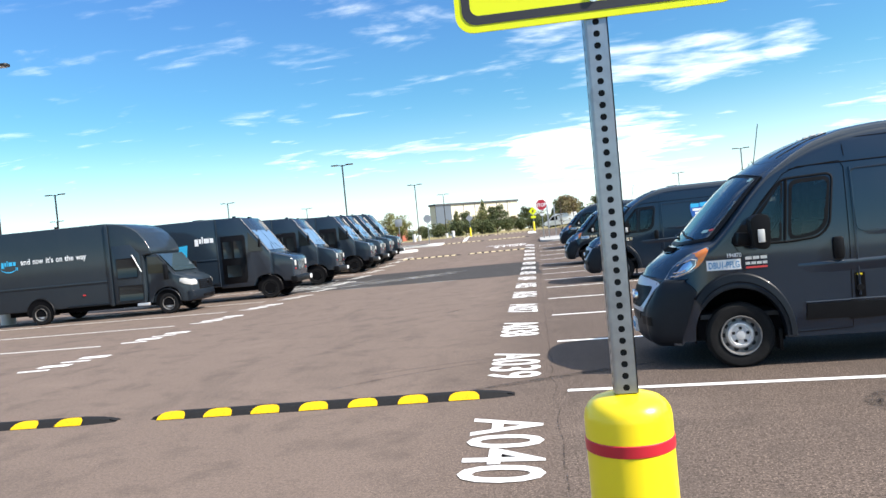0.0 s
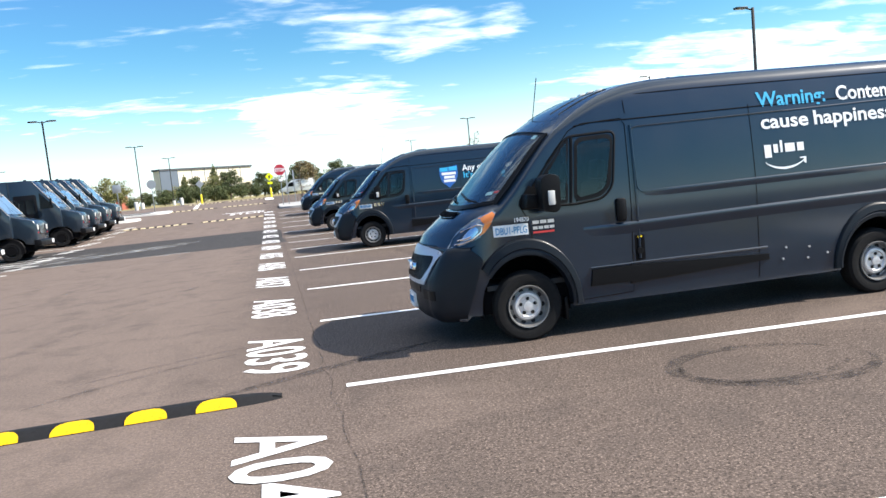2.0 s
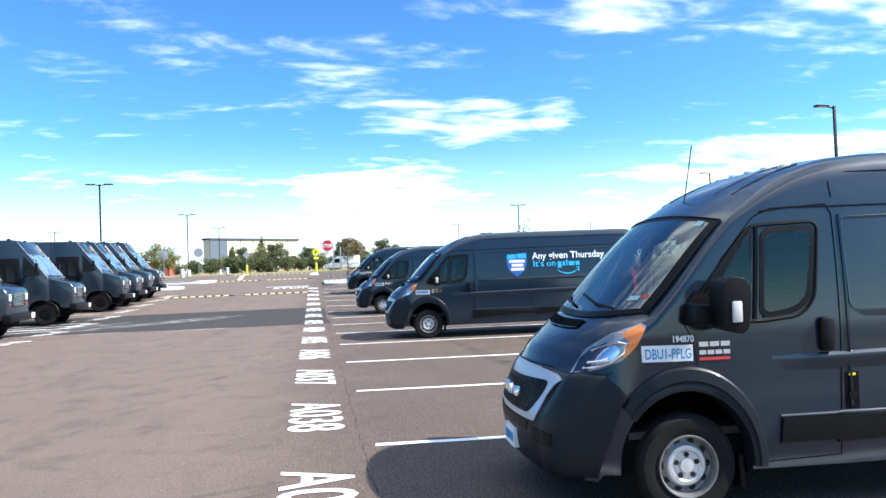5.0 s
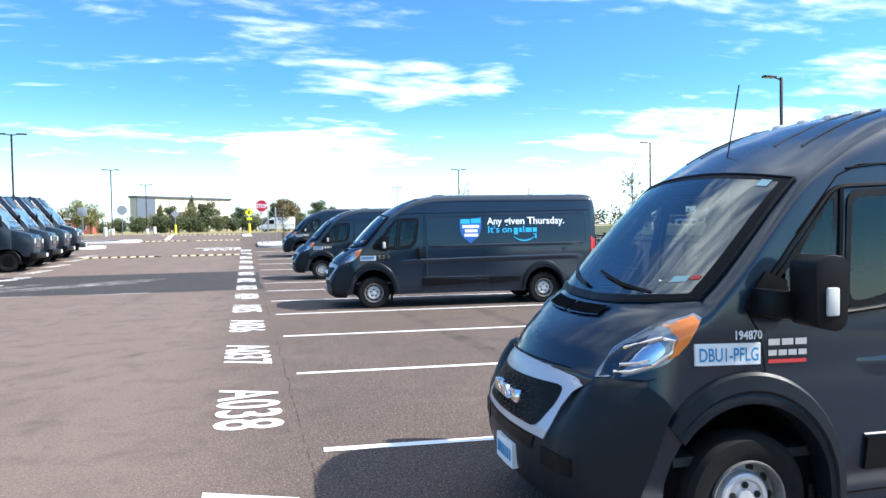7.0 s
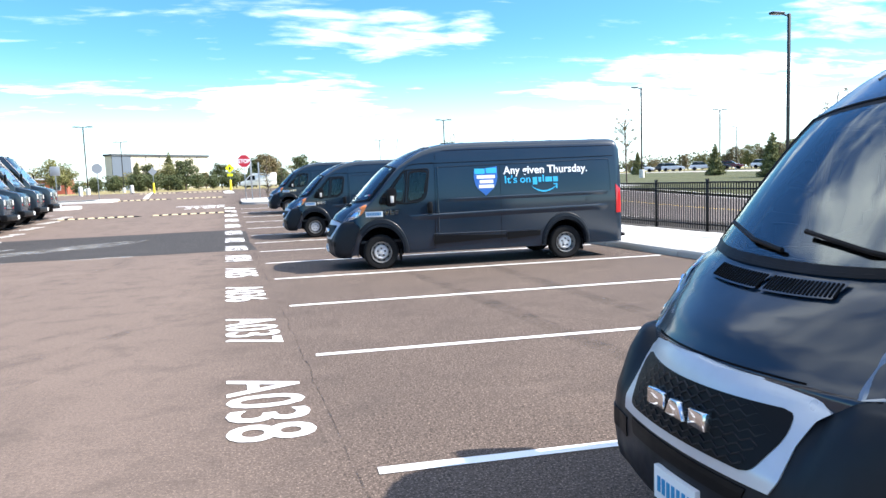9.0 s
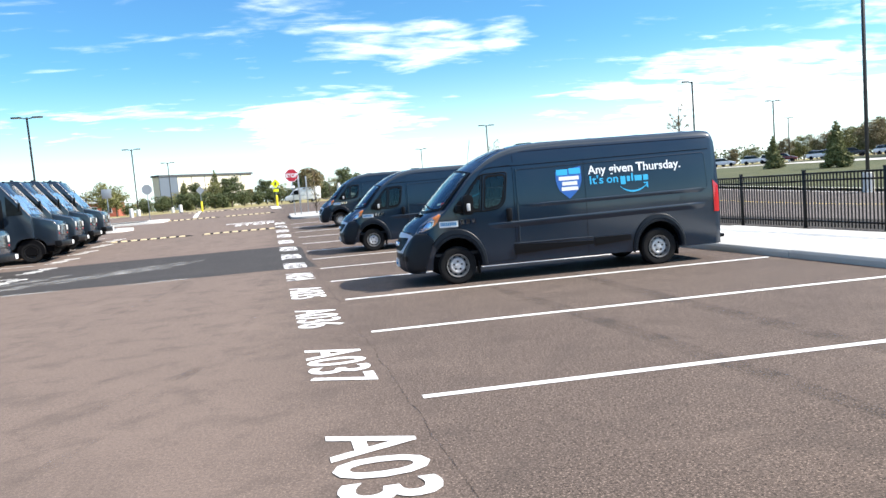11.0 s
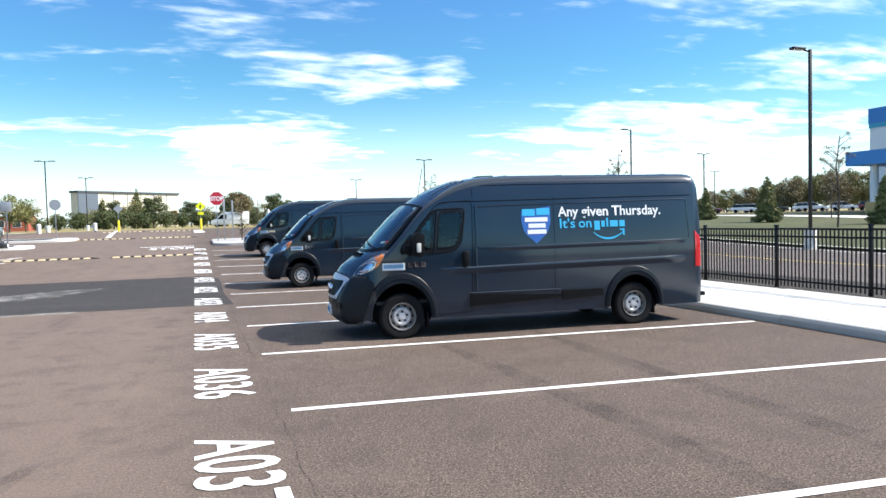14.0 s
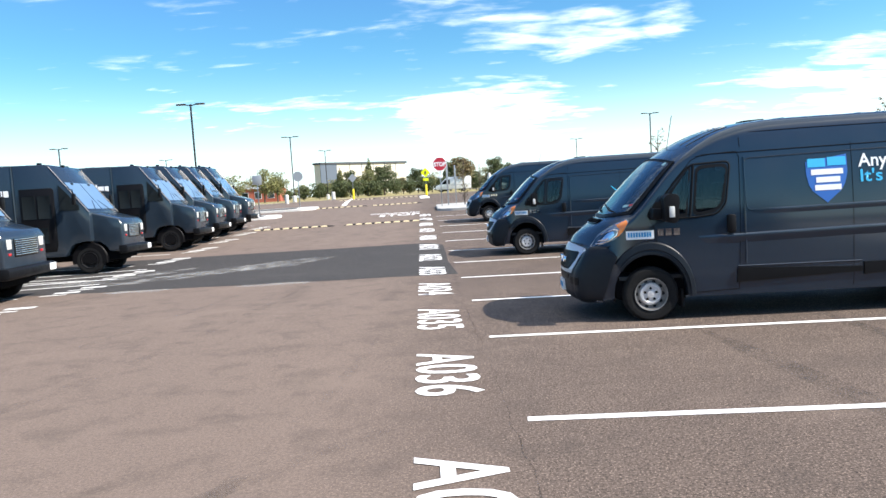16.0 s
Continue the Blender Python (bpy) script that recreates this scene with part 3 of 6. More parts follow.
def arch_z(x):
    z = 0.31
    for hub, wide, tall, _, _ in ARCHES:
        if abs(x - hub) < wide:
            z = max(z, 0.36 + tall * math.sqrt(1 - ((x - hub) / wide) ** 2))
    return z


ACROSS = (0.93, 0.8, 0.6, 0.4, 0.2, 0.0)
SCREEN_X = (-0.16, 0.385)
FRONT_WINDOW = ((0.06, 1.42), (0.10, 1.37), (0.49, 1.365), (0.565, 2.0), (0.545, 2.0), (0.29, 1.71))
DOOR_WINDOW = ((0.555, 1.365), (0.85, 1.395), (0.965, 1.50), (1.045, 2.025), (0.63, 2.015))


def van_station(x):
    zb = arch_z(x) if x > -0.6 else lerp(x, ((-1.0, 0.30), (-0.6, 0.26)))
    r = lerp(x, VROUND)
    zt = lerp(x, VTOP)
    pts = []
    for k in range(25):
        z = zb + (zt - r - zb) * k / 24
        pts.append((side_y(x, z), z))
    y0, z0 = side_y(x, zt - r) - r, zt - r
    for a in (22.5, 45, 67.5, 90):
        pts.append((y0 + r * math.cos(radians(a)), z0 + r * math.sin(radians(a))))
    for f in ACROSS:
        pts.append((y0 * f, zt + lerp(x, VCROWN) * (1 - f * f)))
    return pts


def within(p, poly):
    """Whether a point lies inside a polygon."""
    hit = False
    for (x0, y0), (x1, y1) in zip(poly, poly[1:] + poly[:1]):
        if (y0 > p[1]) != (y1 > p[1]) and p[0] < x0 + (x1 - x0) * (p[1] - y0) / (y1 - y0):
            hit = not hit
    return hit


def van_body():
    """The painted shell, open behind the windscreen and the cab windows."""
    xs = [-0.70, -0.68, -0.66, -0.62, -0.58, *SCREEN_X]
    xs += [-0.55 + 0.0333 * k for k in range(61)]
    for hub in (0.0, 4.04):
        xs += [hub + 0.47 * math.cos(radians(a)) for a in range(180, -1, -12)]
    xs += [1.6, 2.0, 2.5, 3.0, 3.4, 4.7, 5.05, 5.15, 5.24, 5.30, 5.34, 5.37, 5.38]
    xs += [hub + s * 0.4705 for hub in (0.0, 4.04) for s in (-1, 1)]
    xs = sorted(set(round(x, 4) for x in xs))
    rows = []
    for x in xs:
        half = van_station(x)
        row = [bent(x, -y, z) for y, z in half] + [bent(x, y, z) for y, z in half[-2::-1]]
        rows.append(row)
    bm = bmesh.new()
    v = [[bm.verts.new(p) for p in row] for row in rows]
    n = len(v[0])
    edge = 29
    holes = [list(FRONT_WINDOW), list(DOOR_WINDOW)]
    for (xa, a), (xb, b) in zip(zip(xs, v), zip(xs[1:], v[1:])):
        for i in range(n - 1):
            quad = (a[i], a[i + 1], b[i + 1], b[i])
            if edge <= i < n - 1 - edge and SCREEN_X[0] - 1e-4 < xa and xb < SCREEN_X[1] + 1e-4:
                continue
            if 0.05 < xa and xb < 1.1 and (i < 25 or i > n - 26) and any(all(within((q.co.x, q.co.z), h) for q in quad) for h in holes):
                continue
            bm.faces.new(quad)
    # close the nose and the tail with rows of their own
    for row in (rows[0], rows[-1]):
        x = row[0].x
        cols = []
        for i in range(n // 2 + 1):
            a, b = row[i], row[n - 1 - i]
            cols.append([bent(x, a.y + (b.y - a.y) * k / 8, a.z) if row is rows[0] else a.lerp(b, k / 8) for k in range(9)])
        grid(cols, bm)
    bmesh.ops.remove_doubles(bm, verts=bm.verts, dist=0.0008)
    return bm


def scan(poly, n=6, m=8):
    """Rows of (a, b) points inside a polygon, from its lowest to its highest row."""
    lo, hi = min(p[1] for p in poly), max(p[1] for p in poly)
    rows = []
    for k in range(n + 1):
        b = lo + (hi - lo) * min(max(k / n, 1e-4), 1 - 1e-4)
        cut = []
        for (a0, b0), (a1, b1) in zip(poly, poly[1:] + poly[:1]):
            if (b0 - b) * (b1 - b) < 0:
                cut.append(a0 + (a1 - a0) * (b - b0) / (b1 - b0))
        rows.append([(min(cut) + (max(cut) - min(cut)) * i / m, b) for i in range(m + 1)])
    return rows


def eased(poly, cut=0.05, closed=True):
    """Rounds the corners of a polygon."""
    out, n = [], len(poly)
    for i, p in enumerate(poly):
        if not closed and i in (0, n - 1):
            out.append(p)
            continue
        p, a, b = Vector(p), Vector(poly[i - 1]), Vector(poly[(i + 1) % n])
        u, v = a - p, b - p
        u, v = u * min(cut / u.length, 0.45), v * min(cut / v.length, 0.45)
        for t in (0, 0.25, 0.5, 0.75, 1):
            out.append(tuple(p + u * (1 - t) ** 2 + v * t * t))
    return out


def skin(poly, side, proud, n=6, m=8, surface=side_y):
    """A thin shell on the van's flank, standing proud of it."""
    def at(a, b, d):
        return (a, side * (surface(a, b) + d), b)
    rows = scan(poly, n, m)
    bm = grid([[at(a, b, proud) for a, b in row] for row in rows])
    rim = [(*p,) for p in rows[0]] + [r[-1] for r in rows[1:]] + rows[-1][-2::-1] + [r[0] for r in rows[-2:0:-1]]
    grid([[at(a, b, proud) for a, b in rim + rim[:1]], [at(a, b, -0.006) for a, b in rim + rim[:1]]], bm)
    bmesh.ops.remove_doubles(bm, verts=bm.verts, dist=0.0003)
    return bm


def flank_tube(points, side, r, n=6):
    pts = []
    for (x0, z0), (x1, z1) in zip(points, points[1:]):
        k = max(1, int(math.hypot(x1 - x0, z1 - z0) / 0.15))
        pts += [(x0 + (x1 - x0) * i / k, z0 + (z1 - z0) * i / k) for i in range(k)]
    pts.append(points[-1])
    return tube([(x, side * side_y(x, z), z) for x, z in pts], r, n)


def ledge(points, side, tall, out):
    """A soft pressed crease along the flank: steep above, fading below."""
    rows = []
    for (x0, z0), (x1, z1) in zip(points, points[1:]):
        for k in range(12):
            f = k / 11
            x, z = x0 + (x1 - x0) * f, z0 + (z1 - z0) * f
            rows.append([(x, side * (side_y(x, z + a * tall) + (o * min(1.0, (x - points[0][0]) / 0.5, (points[-1][0] - x) / 0.4) - 0.06) * out), z + a * tall) for a, o in ((0.62, -0.05), (0.22, 0.92), (0.0, 1.0), (-0.3, 0.92), (-1.0, 0.45), (-1.9, -0.05))])
    return grid(rows)


def front_x(y, z):
    w = abs(y)
    if w < 0.62:
        return -0.925 - 0.075 * (1 - (w / 0.62) ** 2)
    return lerp(w, [(0.62, -0.925)] + [(b, a) for a, b in VW[1:7]])


def nose(y, z, out):
    """Plan point of the raked nose at a height and signed half width, moved outwards along its normal."""
    def face(a):
        g = 1 + 1.4 * (min(a, 0.58) / 0.56) ** 2
        return front_x(a, z) + lerp(z, LEAN) * g * min(1.0, max(0.0, (0.92 - a) / 0.34))
    a, e = abs(y), 0.004
    n = Vector((-2 * e, face(a + e) - face(max(a - e, 0)))).normalized()
    return face(a) + n.x * out, math.copysign(a + n.y * out, y)


def bumper():
    """The moulded front bumper, wrapped round the nose from arch to arch."""
    depth = ((0.25, -0.07), (0.28, -0.02), (0.33, 0.022), (0.42, 0.040), (0.60, 0.046), (0.84, 0.044), (0.92, 0.036), (0.965, 0.020), (1.0, 0.008), (1.02, -0.04), (1.03, -0.16))
    ends = ((0.25, -0.64), (0.50, -0.55), (0.76, -0.46), (0.90, -0.41), (0.96, -0.50), (1.0, -0.56))
    rows = []
    for z in (0.25, 0.27, 0.30, 0.34, 0.40, 0.48, 0.58, 0.70, 0.80, 0.88, 0.93, 0.96, 0.98, 1.0, 1.015, 1.03):
        w = lerp(lerp(z, ends), VW)
        half = [nose(w * math.sin(0.5 * math.pi * k / 26), z, lerp(z, depth)) for k in range(27)]
        half[-1] = (half[-1][0], w - 0.004)
        line = [(x, -y) for x, y in half[::-1]] + [(x, y) for x, y in half[1:]]
        rows.append([(x, y, z) for x, y in line])
    return grid(rows)


def wheel(parent, x, y, side, rim_mat, r=0.365, wide=0.21, holes=10):
    """Tyre, steel rim, hub and nuts; side is the way out."""
    tyre = part("tyre", lathe([(r * 0.60, -wide * 0.42), (r * 0.72, -wide * 0.5), (r * 0.90, -wide * 0.48), (r * 0.975, -wide * 0.36), (r, -wide * 0.2),
                               (r, wide * 0.2), (r * 0.975, wide * 0.36), (r * 0.90, wide * 0.48), (r * 0.72, wide * 0.5), (r * 0.60, wide * 0.42)], 36, caps=False), RUBBER, parent)
    tyre.location = (x, y, r - 0.008)
    dull = RIMGREY if rim_mat is STEEL else rim_mat
    rim = part("rim", lathe([(r * 0.60, wide * 0.43), (r * 0.585, wide * 0.50), (r * 0.565, wide * 0.49), (r * 0.545, wide * 0.40), (r * 0.53, wide * 0.16), (r * 0.50, wide * 0.12),
                             (r * 0.40, wide * 0.17)], 40, caps=False), dull, tyre)
    rim.scale = (1, side, 1)
    lip = part("rim_lip", lathe([(r * 0.604, wide * 0.44), (r * 0.592, wide * 0.515), (r * 0.568, wide * 0.505), (r * 0.556, wide * 0.44)], 40, caps=False), dull, tyre)
    lip.scale = (1, side, 1)
    disc = part("hub_disc", lathe([(r * 0.41, wide * 0.165), (r * 0.385, wide * 0.30), (r * 0.36, wide * 0.33), (r * 0.30, wide * 0.335), (r * 0.275, wide * 0.29), (r * 0.15, wide * 0.29), (r * 0.135, wide * 0.36),
                                   (r * 0.001, wide * 0.375)], 36, caps=False), rim_mat, tyre)
    disc.scale = (1, side, 1)
    for k in range(holes):
        bm = bmesh.new()
        a = 2 * math.pi * k / holes
        lathe([(0.027 * r / 0.365, wide * 0.08), (0.025 * r / 0.365, wide * 0.152), (0.001, wide * 0.155)], 10, "y", bm, (r * 0.455 * math.cos(a), 0, r * 0.455 * math.sin(a)))
        h = part("rim_hole", bm, HOLE, tyre)
        h.scale = (1, side, 1)
    for k in range(5):
        bm = bmesh.new()
        a = 2 * math.pi * k / 5 + 0.3
        lathe([(0.019, wide * 0.28), (0.019, wide * 0.34), (0.001, wide * 0.35)], 6, "y", bm, (r * 0.215 * math.cos(a), 0, r * 0.215 * math.sin(a)))
        h = part("wheel_nut", bm, HOLE, tyre)
        h.scale = (1, side, 1)
    return tyre


def arc(hub, r, a0, a1, n=14, z=0.36):
    return [(hub + r * math.cos(radians(a0 + (a1 - a0) * k / n)), z + r * math.sin(radians(a0 + (a1 - a0) * k / n))) for k in range(n + 1)]


def screen_at(u, f, out=0.0):
    """A place on the windscreen: u across from -1 to 1, f up from 0 to 1."""
    x = SCREEN_X[0] - 0.012 + (SCREEN_X[1] - SCREEN_X[0] + 0.024) * f
    r = lerp(x, VROUND)
    y = u * (side_y(x, lerp(x, VTOP) - r) - r) * 0.965
    return bent(x, y, top_z(x, u * 0.965)) + Vector((-0.006 - 0.7 * out, 0, 0.005 + 0.7 * out))


def windscreen():
    return grid([[screen_at(-1 + 2 * i / 24, k / 14) for i in range(25)] for k in range(15)])


def screen_band(u0, f0, f1, out):
    """The black printed border of the windscreen, as a ring of strips."""
    bm = bmesh.new()
    n = 24
    for k in range(14):
        fa, fb = k / 14, (k + 1) / 14
        for s in (-1, 1):
            grid([[screen_at(s * (1 + (u0 - 1) * i / 3), f, out) for i in range(4)] for f in (fa, fb)], bm)
    for lo, hi in ((0, f0), (f1, 1)):
        grid([[screen_at(-u0 + 2 * u0 * i / n, lo + (hi - lo) * j / 3, out) for i in range(n + 1)] for j in range(4)], bm)
    bmesh.ops.remove_doubles(bm, verts=bm.verts, dist=0.0006)
    return bm


def screen_seal():
    loop = [(-1, k / 8) for k in range(9)] + [(-1 + i / 8, 1) for i in range(1, 17)] + [(1, 1 - k / 8) for k in range(1, 9)]
    return tube([screen_at(u, f, 0.001) for u, f in loop], 0.010, 6)


def window_band(poly, side, inner):
    """A black border along the inside edge of a side window."""
    pts = list(poly)
    c = Vector((sum(p[0] for p in pts) / len(pts), sum(p[1] for p in pts) / len(pts)))
    rows = []
    for p in pts + pts[:1]:
        d = c - Vector(p)
        q = Vector(p) + d * min(0.5, inner / d.length)
        rows.append([(a, side * (side_y(a, b) + 0.009), b) for a, b in (p, tuple(q))])
    return grid(rows)


def cab_interior(van):
    """Dashboard, seats, wheel and bulkhead seen through the glass."""
    dash = part("dashboard", prism(eased([(-0.42, 0.90), (0.10, 0.90), (0.14, 1.18), (0.08, 1.33), (-0.10, 1.355), (-0.36, 1.33)], 0.05), -0.86, 0.86, 0.03), TRIM, van, "black dashboard")
    part("instrument_hood", prism(eased([(-0.02, 1.32), (0.14, 1.30), (0.15, 1.40), (0.06, 1.43), (-0.04, 1.40)], 0.03), -0.62, -0.26, 0.02), TRIM, dash)
    ring = tube([(0.24 + 0.075 * math.sin(a), -0.44 + 0.20 * math.cos(a), 1.27 + 0.185 * math.sin(a)) for a in [2 * math.pi * k / 24 for k in range(25)]], 0.017, 6)
    tube([(0.10, -0.44, 1.18), (0.235, -0.44, 1.265)], 0.035, 8, ring)
    for a in (0.3, math.pi - 0.3, -math.pi / 2):
        tube([(0.235, -0.44, 1.265), (0.24 + 0.075 * math.sin(a), -0.44 + 0.19 * math.cos(a), 1.27 + 0.175 * math.sin(a))], 0.016, 6, ring)
    part("steering_wheel", ring, TRIM, dash)
    for y in (-0.46, 0.46):
        seat = part("seat", prism(eased([(0.38, 0.80), (0.92, 0.78), (0.94, 0.92), (0.40, 0.96)], 0.05), y - 0.25, y + 0.25, 0.04), SEATCLOTH, van, "dark cloth cab seat")
        part("seat_back", prism(eased([(0.80, 0.88), (0.95, 0.88), (1.08, 1.52), (0.96, 1.55)], 0.05), y - 0.24, y + 0.24, 0.04), SEATCLOTH, seat)
        part("headrest", prism(eased([(0.99, 1.57), (1.08, 1.56), (1.11, 1.76), (1.02, 1.78)], 0.03), y - 0.13, y + 0.13, 0.03), SEATCLOTH, seat)
    part("bulkhead", solid(1.17, 1.20, -0.92, 0.92, 0.45, 2.2, 0.01), TRIM, van)
    part("cab_floor", solid(-0.40, 1.17, -0.90, 0.90, 0.55, 0.60), TRIM, van)
    part("rear_view_mirror", solid(0.13, 0.155, -0.12, 0.12, 1.90, 1.98, 0.01), TRIM, van)


def make_van():
    van = thing("delivery_van", pose(0, 0, 0), "dark slate blue high-roof delivery van", "van", "delivery vans")
    body = part("body", van_body(), VANPAINT, van, smooth=38)
    part("windscreen", windscreen(), CLEAR, van, "clear glossy windscreen")
    part("screen_border", screen_band(0.93, 0.07, 0.955, 0.0015), BLACK, van)
    cab_interior(van)
    part("screen_seal", screen_seal(), BLACK, van)
    for u0, u1, f0, f1, m in ((-0.86, -0.77, 0.17, 0.215, STICKER), (-0.92, -0.87, 0.185, 0.215, DECALRED), (-0.88, -0.80, 0.90, 0.96, STICKER)):
        part("screen_sticker", grid([[screen_at(u0 + (u1 - u0) * i / 3, f, 0.004) for i in range(4)] for f in (f0, f1)]), m, van)
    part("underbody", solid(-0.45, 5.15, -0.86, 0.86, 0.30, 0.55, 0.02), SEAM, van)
    for hub, wide, tall, _, _ in ARCHES:
        for s in (-1, 1):
            well = [[(hub + (wide - 0.002) * math.cos(radians(a)), s * y, 0.36 + (tall - 0.002) * math.sin(radians(a))) for y in (0.40, 0.66, 0.92)] for a in range(-10, 191, 10)]
            part("wheel_well", grid(well), SEAM, van)
            part("well_back", prism([(hub + wide * math.cos(radians(a)), 0.36 + tall * math.sin(radians(a))) for a in range(0, 181, 15)], s * 0.40, s * 0.42), SEAM, van)
    for s in (-1, 1):
        lamp = part("headlight", skin([(-0.735, 1.01), (-0.60, 1.035), (-0.44, 1.10), (-0.33, 1.20), (-0.25, 1.345), (-0.27, 1.365), (-0.46, 1.285), (-0.62, 1.165)], s, 0.010, 18, 14), LENS, van, "clear headlight over dark bezel")
        part("indicator_lens", skin([(-0.43, 1.125), (-0.40, 1.13), (-0.325, 1.215), (-0.258, 1.34), (-0.28, 1.355), (-0.42, 1.295), (-0.37, 1.235)], s, 0.016, 8, 6), AMBER, lamp, "amber indicator lens")
        for path in ([(-0.66, 1.045), (-0.60, 1.055), (-0.49, 1.095), (-0.41, 1.165), (-0.395, 1.225), (-0.44, 1.235)], [(-0.63, 1.085), (-0.56, 1.10), (-0.51, 1.12)], [(-0.58, 1.165), (-0.44, 1.238)]):
            part("lamp_strip", tube([(x, s * (side_y(x, z) + 0.014), z) for x, z in path], 0.011, 6), CHROME, lamp)
        part("lamp_reflector", skin(eased([(-0.60, 1.075), (-0.50, 1.10), (-0.43, 1.17), (-0.45, 1.225), (-0.58, 1.15)], 0.03), s, 0.013, 6, 6), CHROME, lamp)
        part("front_window", skin(list(FRONT_WINDOW), s, 0.006, 12, 8), TINTED, van, "tinted quarter window")
        part("window_border", window_band(eased(list(FRONT_WINDOW), 0.03), s, 0.04), BLACK, van)
        part("door_window", skin(eased(list(DOOR_WINDOW), 0.09), s, 0.006, 14, 8), TINTED, van, "tinted door window")
        part("window_border", window_band(eased(list(DOOR_WINDOW), 0.09), s, 0.045), BLACK, van)
        part("window_frame", flank_tube(eased([(0.04, 1.36), (0.56, 1.345), (0.87, 1.375), (0.985, 1.49), (1.07, 2.05), (0.55, 2.03), (0.27, 1.72), (0.04, 1.42)], 0.08, False) + [(0.04, 1.36)], s, 0.014), BLACK, van)
        part("window_divider", flank_tube([(0.522, 1.365), (0.598, 2.025)], s, 0.018), BLACK, van)
        part("door_seam", flank_tube([(0.54, 0.36), (0.50, 0.62), (0.42, 0.80), (0.10, 1.0), (0.06, 1.25), (-0.02, 1.40)], s, 0.005, 4), SEAM, van)
        part("door_seam", flank_tube([(0.58, 0.36), (1.13, 0.38), (1.16, 1.2), (1.185, 2.10), (1.15, 2.17), (0.72, 2.15), (0.58, 2.09), (0.30, 1.78)], s, 0.005, 4), SEAM, van)
        part("panel_line", flank_tube(eased([(3.0, 2.10), (1.245, 2.07), (1.25, 1.405), (5.12, 1.43), (5.10, 2.14), (3.0, 2.10)], 0.07, False), s, 0.009, 5), VANPAINT, van)
        part("roof_gutter", flank_tube([(0.64, 2.13), (0.85, 2.155), (1.2, 2.155), (5.2, 2.20)], s, 0.007, 5), SEAM, van)
        part("flank_ridge", ledge([(0.60, 1.07), (2.5, 1.10), (5.1, 1.13)], s, 0.055, 0.024), VANPAINT, van)
        part("panel_ledge", ledge([(1.26, 1.395), (3.0, 1.41), (5.13, 1.425)], s, 0.034, 0.014), VANPAINT, van)
        part("pillar_strip", flank_tube([(1.222, 0.72), (1.225, 1.3), (1.24, 2.09)], s, 0.014, 6), VANPAINT, van)
        part("roof_ditch", flank_tube([(1.21, 2.405), (2.0, 2.42), (5.2, 2.425)], s, 0.006, 5), SEAM, van)
        part("roof_seam", flank_tube([(1.205, 2.22), (1.20, 2.32), (1.20, 2.40)], s, 0.005, 4), SEAM, van)
        part("panel_seam", flank_tube([(2.58, 0.36), (2.60, 2.20)], s, 0.004, 4), SEAM, van)
        for hub, wide, tall, out_wide, out_tall in ARCHES:
            a0, a1 = (-2, 142) if hub == 0 else (-2, 182)
            rows = []
            for k in range(29):
                a = radians(a0 + (a1 - a0) * k / 28)
                row = []
                for f, d in ((1.0, -0.004), (0.97, 0.016), (0.88, 0.030), (0.45, 0.040), (0.36, 0.028), (0.28, 0.034), (0.04, 0.030), (0.0, 0.0), (0.0, -0.10)):
                    x = hub + (wide - 0.008 + (out_wide - wide + 0.008) * f) * math.cos(a)
                    z = 0.36 + (tall - 0.008 + (out_tall - tall + 0.008) * f) * math.sin(a)
                    row.append((x, s * (side_y(x, max(z, 0.42)) + d), z))
                rows.append(row)
            part("arch_flare", grid(rows), PLASTIC, van, "dark plastic arch flare")
            part("splash_guard", solid(hub + 0.40, hub + 0.44, min(s * 0.72, s * 0.93), max(s * 0.72, s * 0.93), 0.16, 0.40, 0.01), BLACK, van)
        part("side_moulding", skin([(1.10, 0.47), (2.67, 0.49), (2.685, 0.52), (2.685, 0.655), (1.11, 0.665)], s, 0.022, 3, 12), BLACK, van)
        part("moulding_edge", flank_tube([(1.12, 0.68), (2.68, 0.67)], s, 0.012), VANPAINT, van)
        part("door_handle", prism([(1.0, 1.12), (1.085, 1.12), (1.10, 1.16), (1.10, 1.33), (1.085, 1.36), (1.005, 1.36), (0.99, 1.33), (0.99, 1.16)],
                                  s * (side_y(1.05, 1.25) - 0.01), s * (side_y(1.05, 1.25) + 0.035), 0.012), BLACK, van)
        back = 0.0 if s < 0 else 0.20
        mirror = part("mirror", prism(eased([(0.13 + back, 1.33), (0.25 + back, 1.30), (0.30 + back, 1.34), (0.315 + back, 1.62), (0.28 + back, 1.67), (0.19 + back, 1.68), (0.12 + back, 1.64)], 0.03), s * 1.13, s * 1.32, 0.04, 3), BLACK, van)
        part("mirror_lamp", solid(0.18 + back, 0.25 + back, min(s * 1.29, s * 1.332), max(s * 1.29, s * 1.332), 1.38, 1.52, 0.01), MARKERLENS, mirror, "clear mirror lamp")
        part("mirror_arm", prism([(back, 1.36), (0.20 + back, 1.34), (0.20 + back, 1.48), (0.02 + back, 1.50)], s * 0.95, s * 1.16, 0.02), BLACK, mirror)
        part("mirror_base", skin([(-0.03, 1.41), (0.02, 1.34), (0.22 + back, 1.34), (0.22 + back, 1.56), (0.10, 1.58)], s, 0.02, 5, 5), BLACK, mirror)
        part("tail_light", skin([(5.235, 0.95), (5.365, 0.95), (5.355, 1.54), (5.235, 1.58)], s, 0.012, 6, 3), REDLENS, van, "tall red tail light")
        for hub in (0.0, 4.04):
            wheel(van, hub, s * (0.875 if hub == 0 else 0.905), s, STEEL)
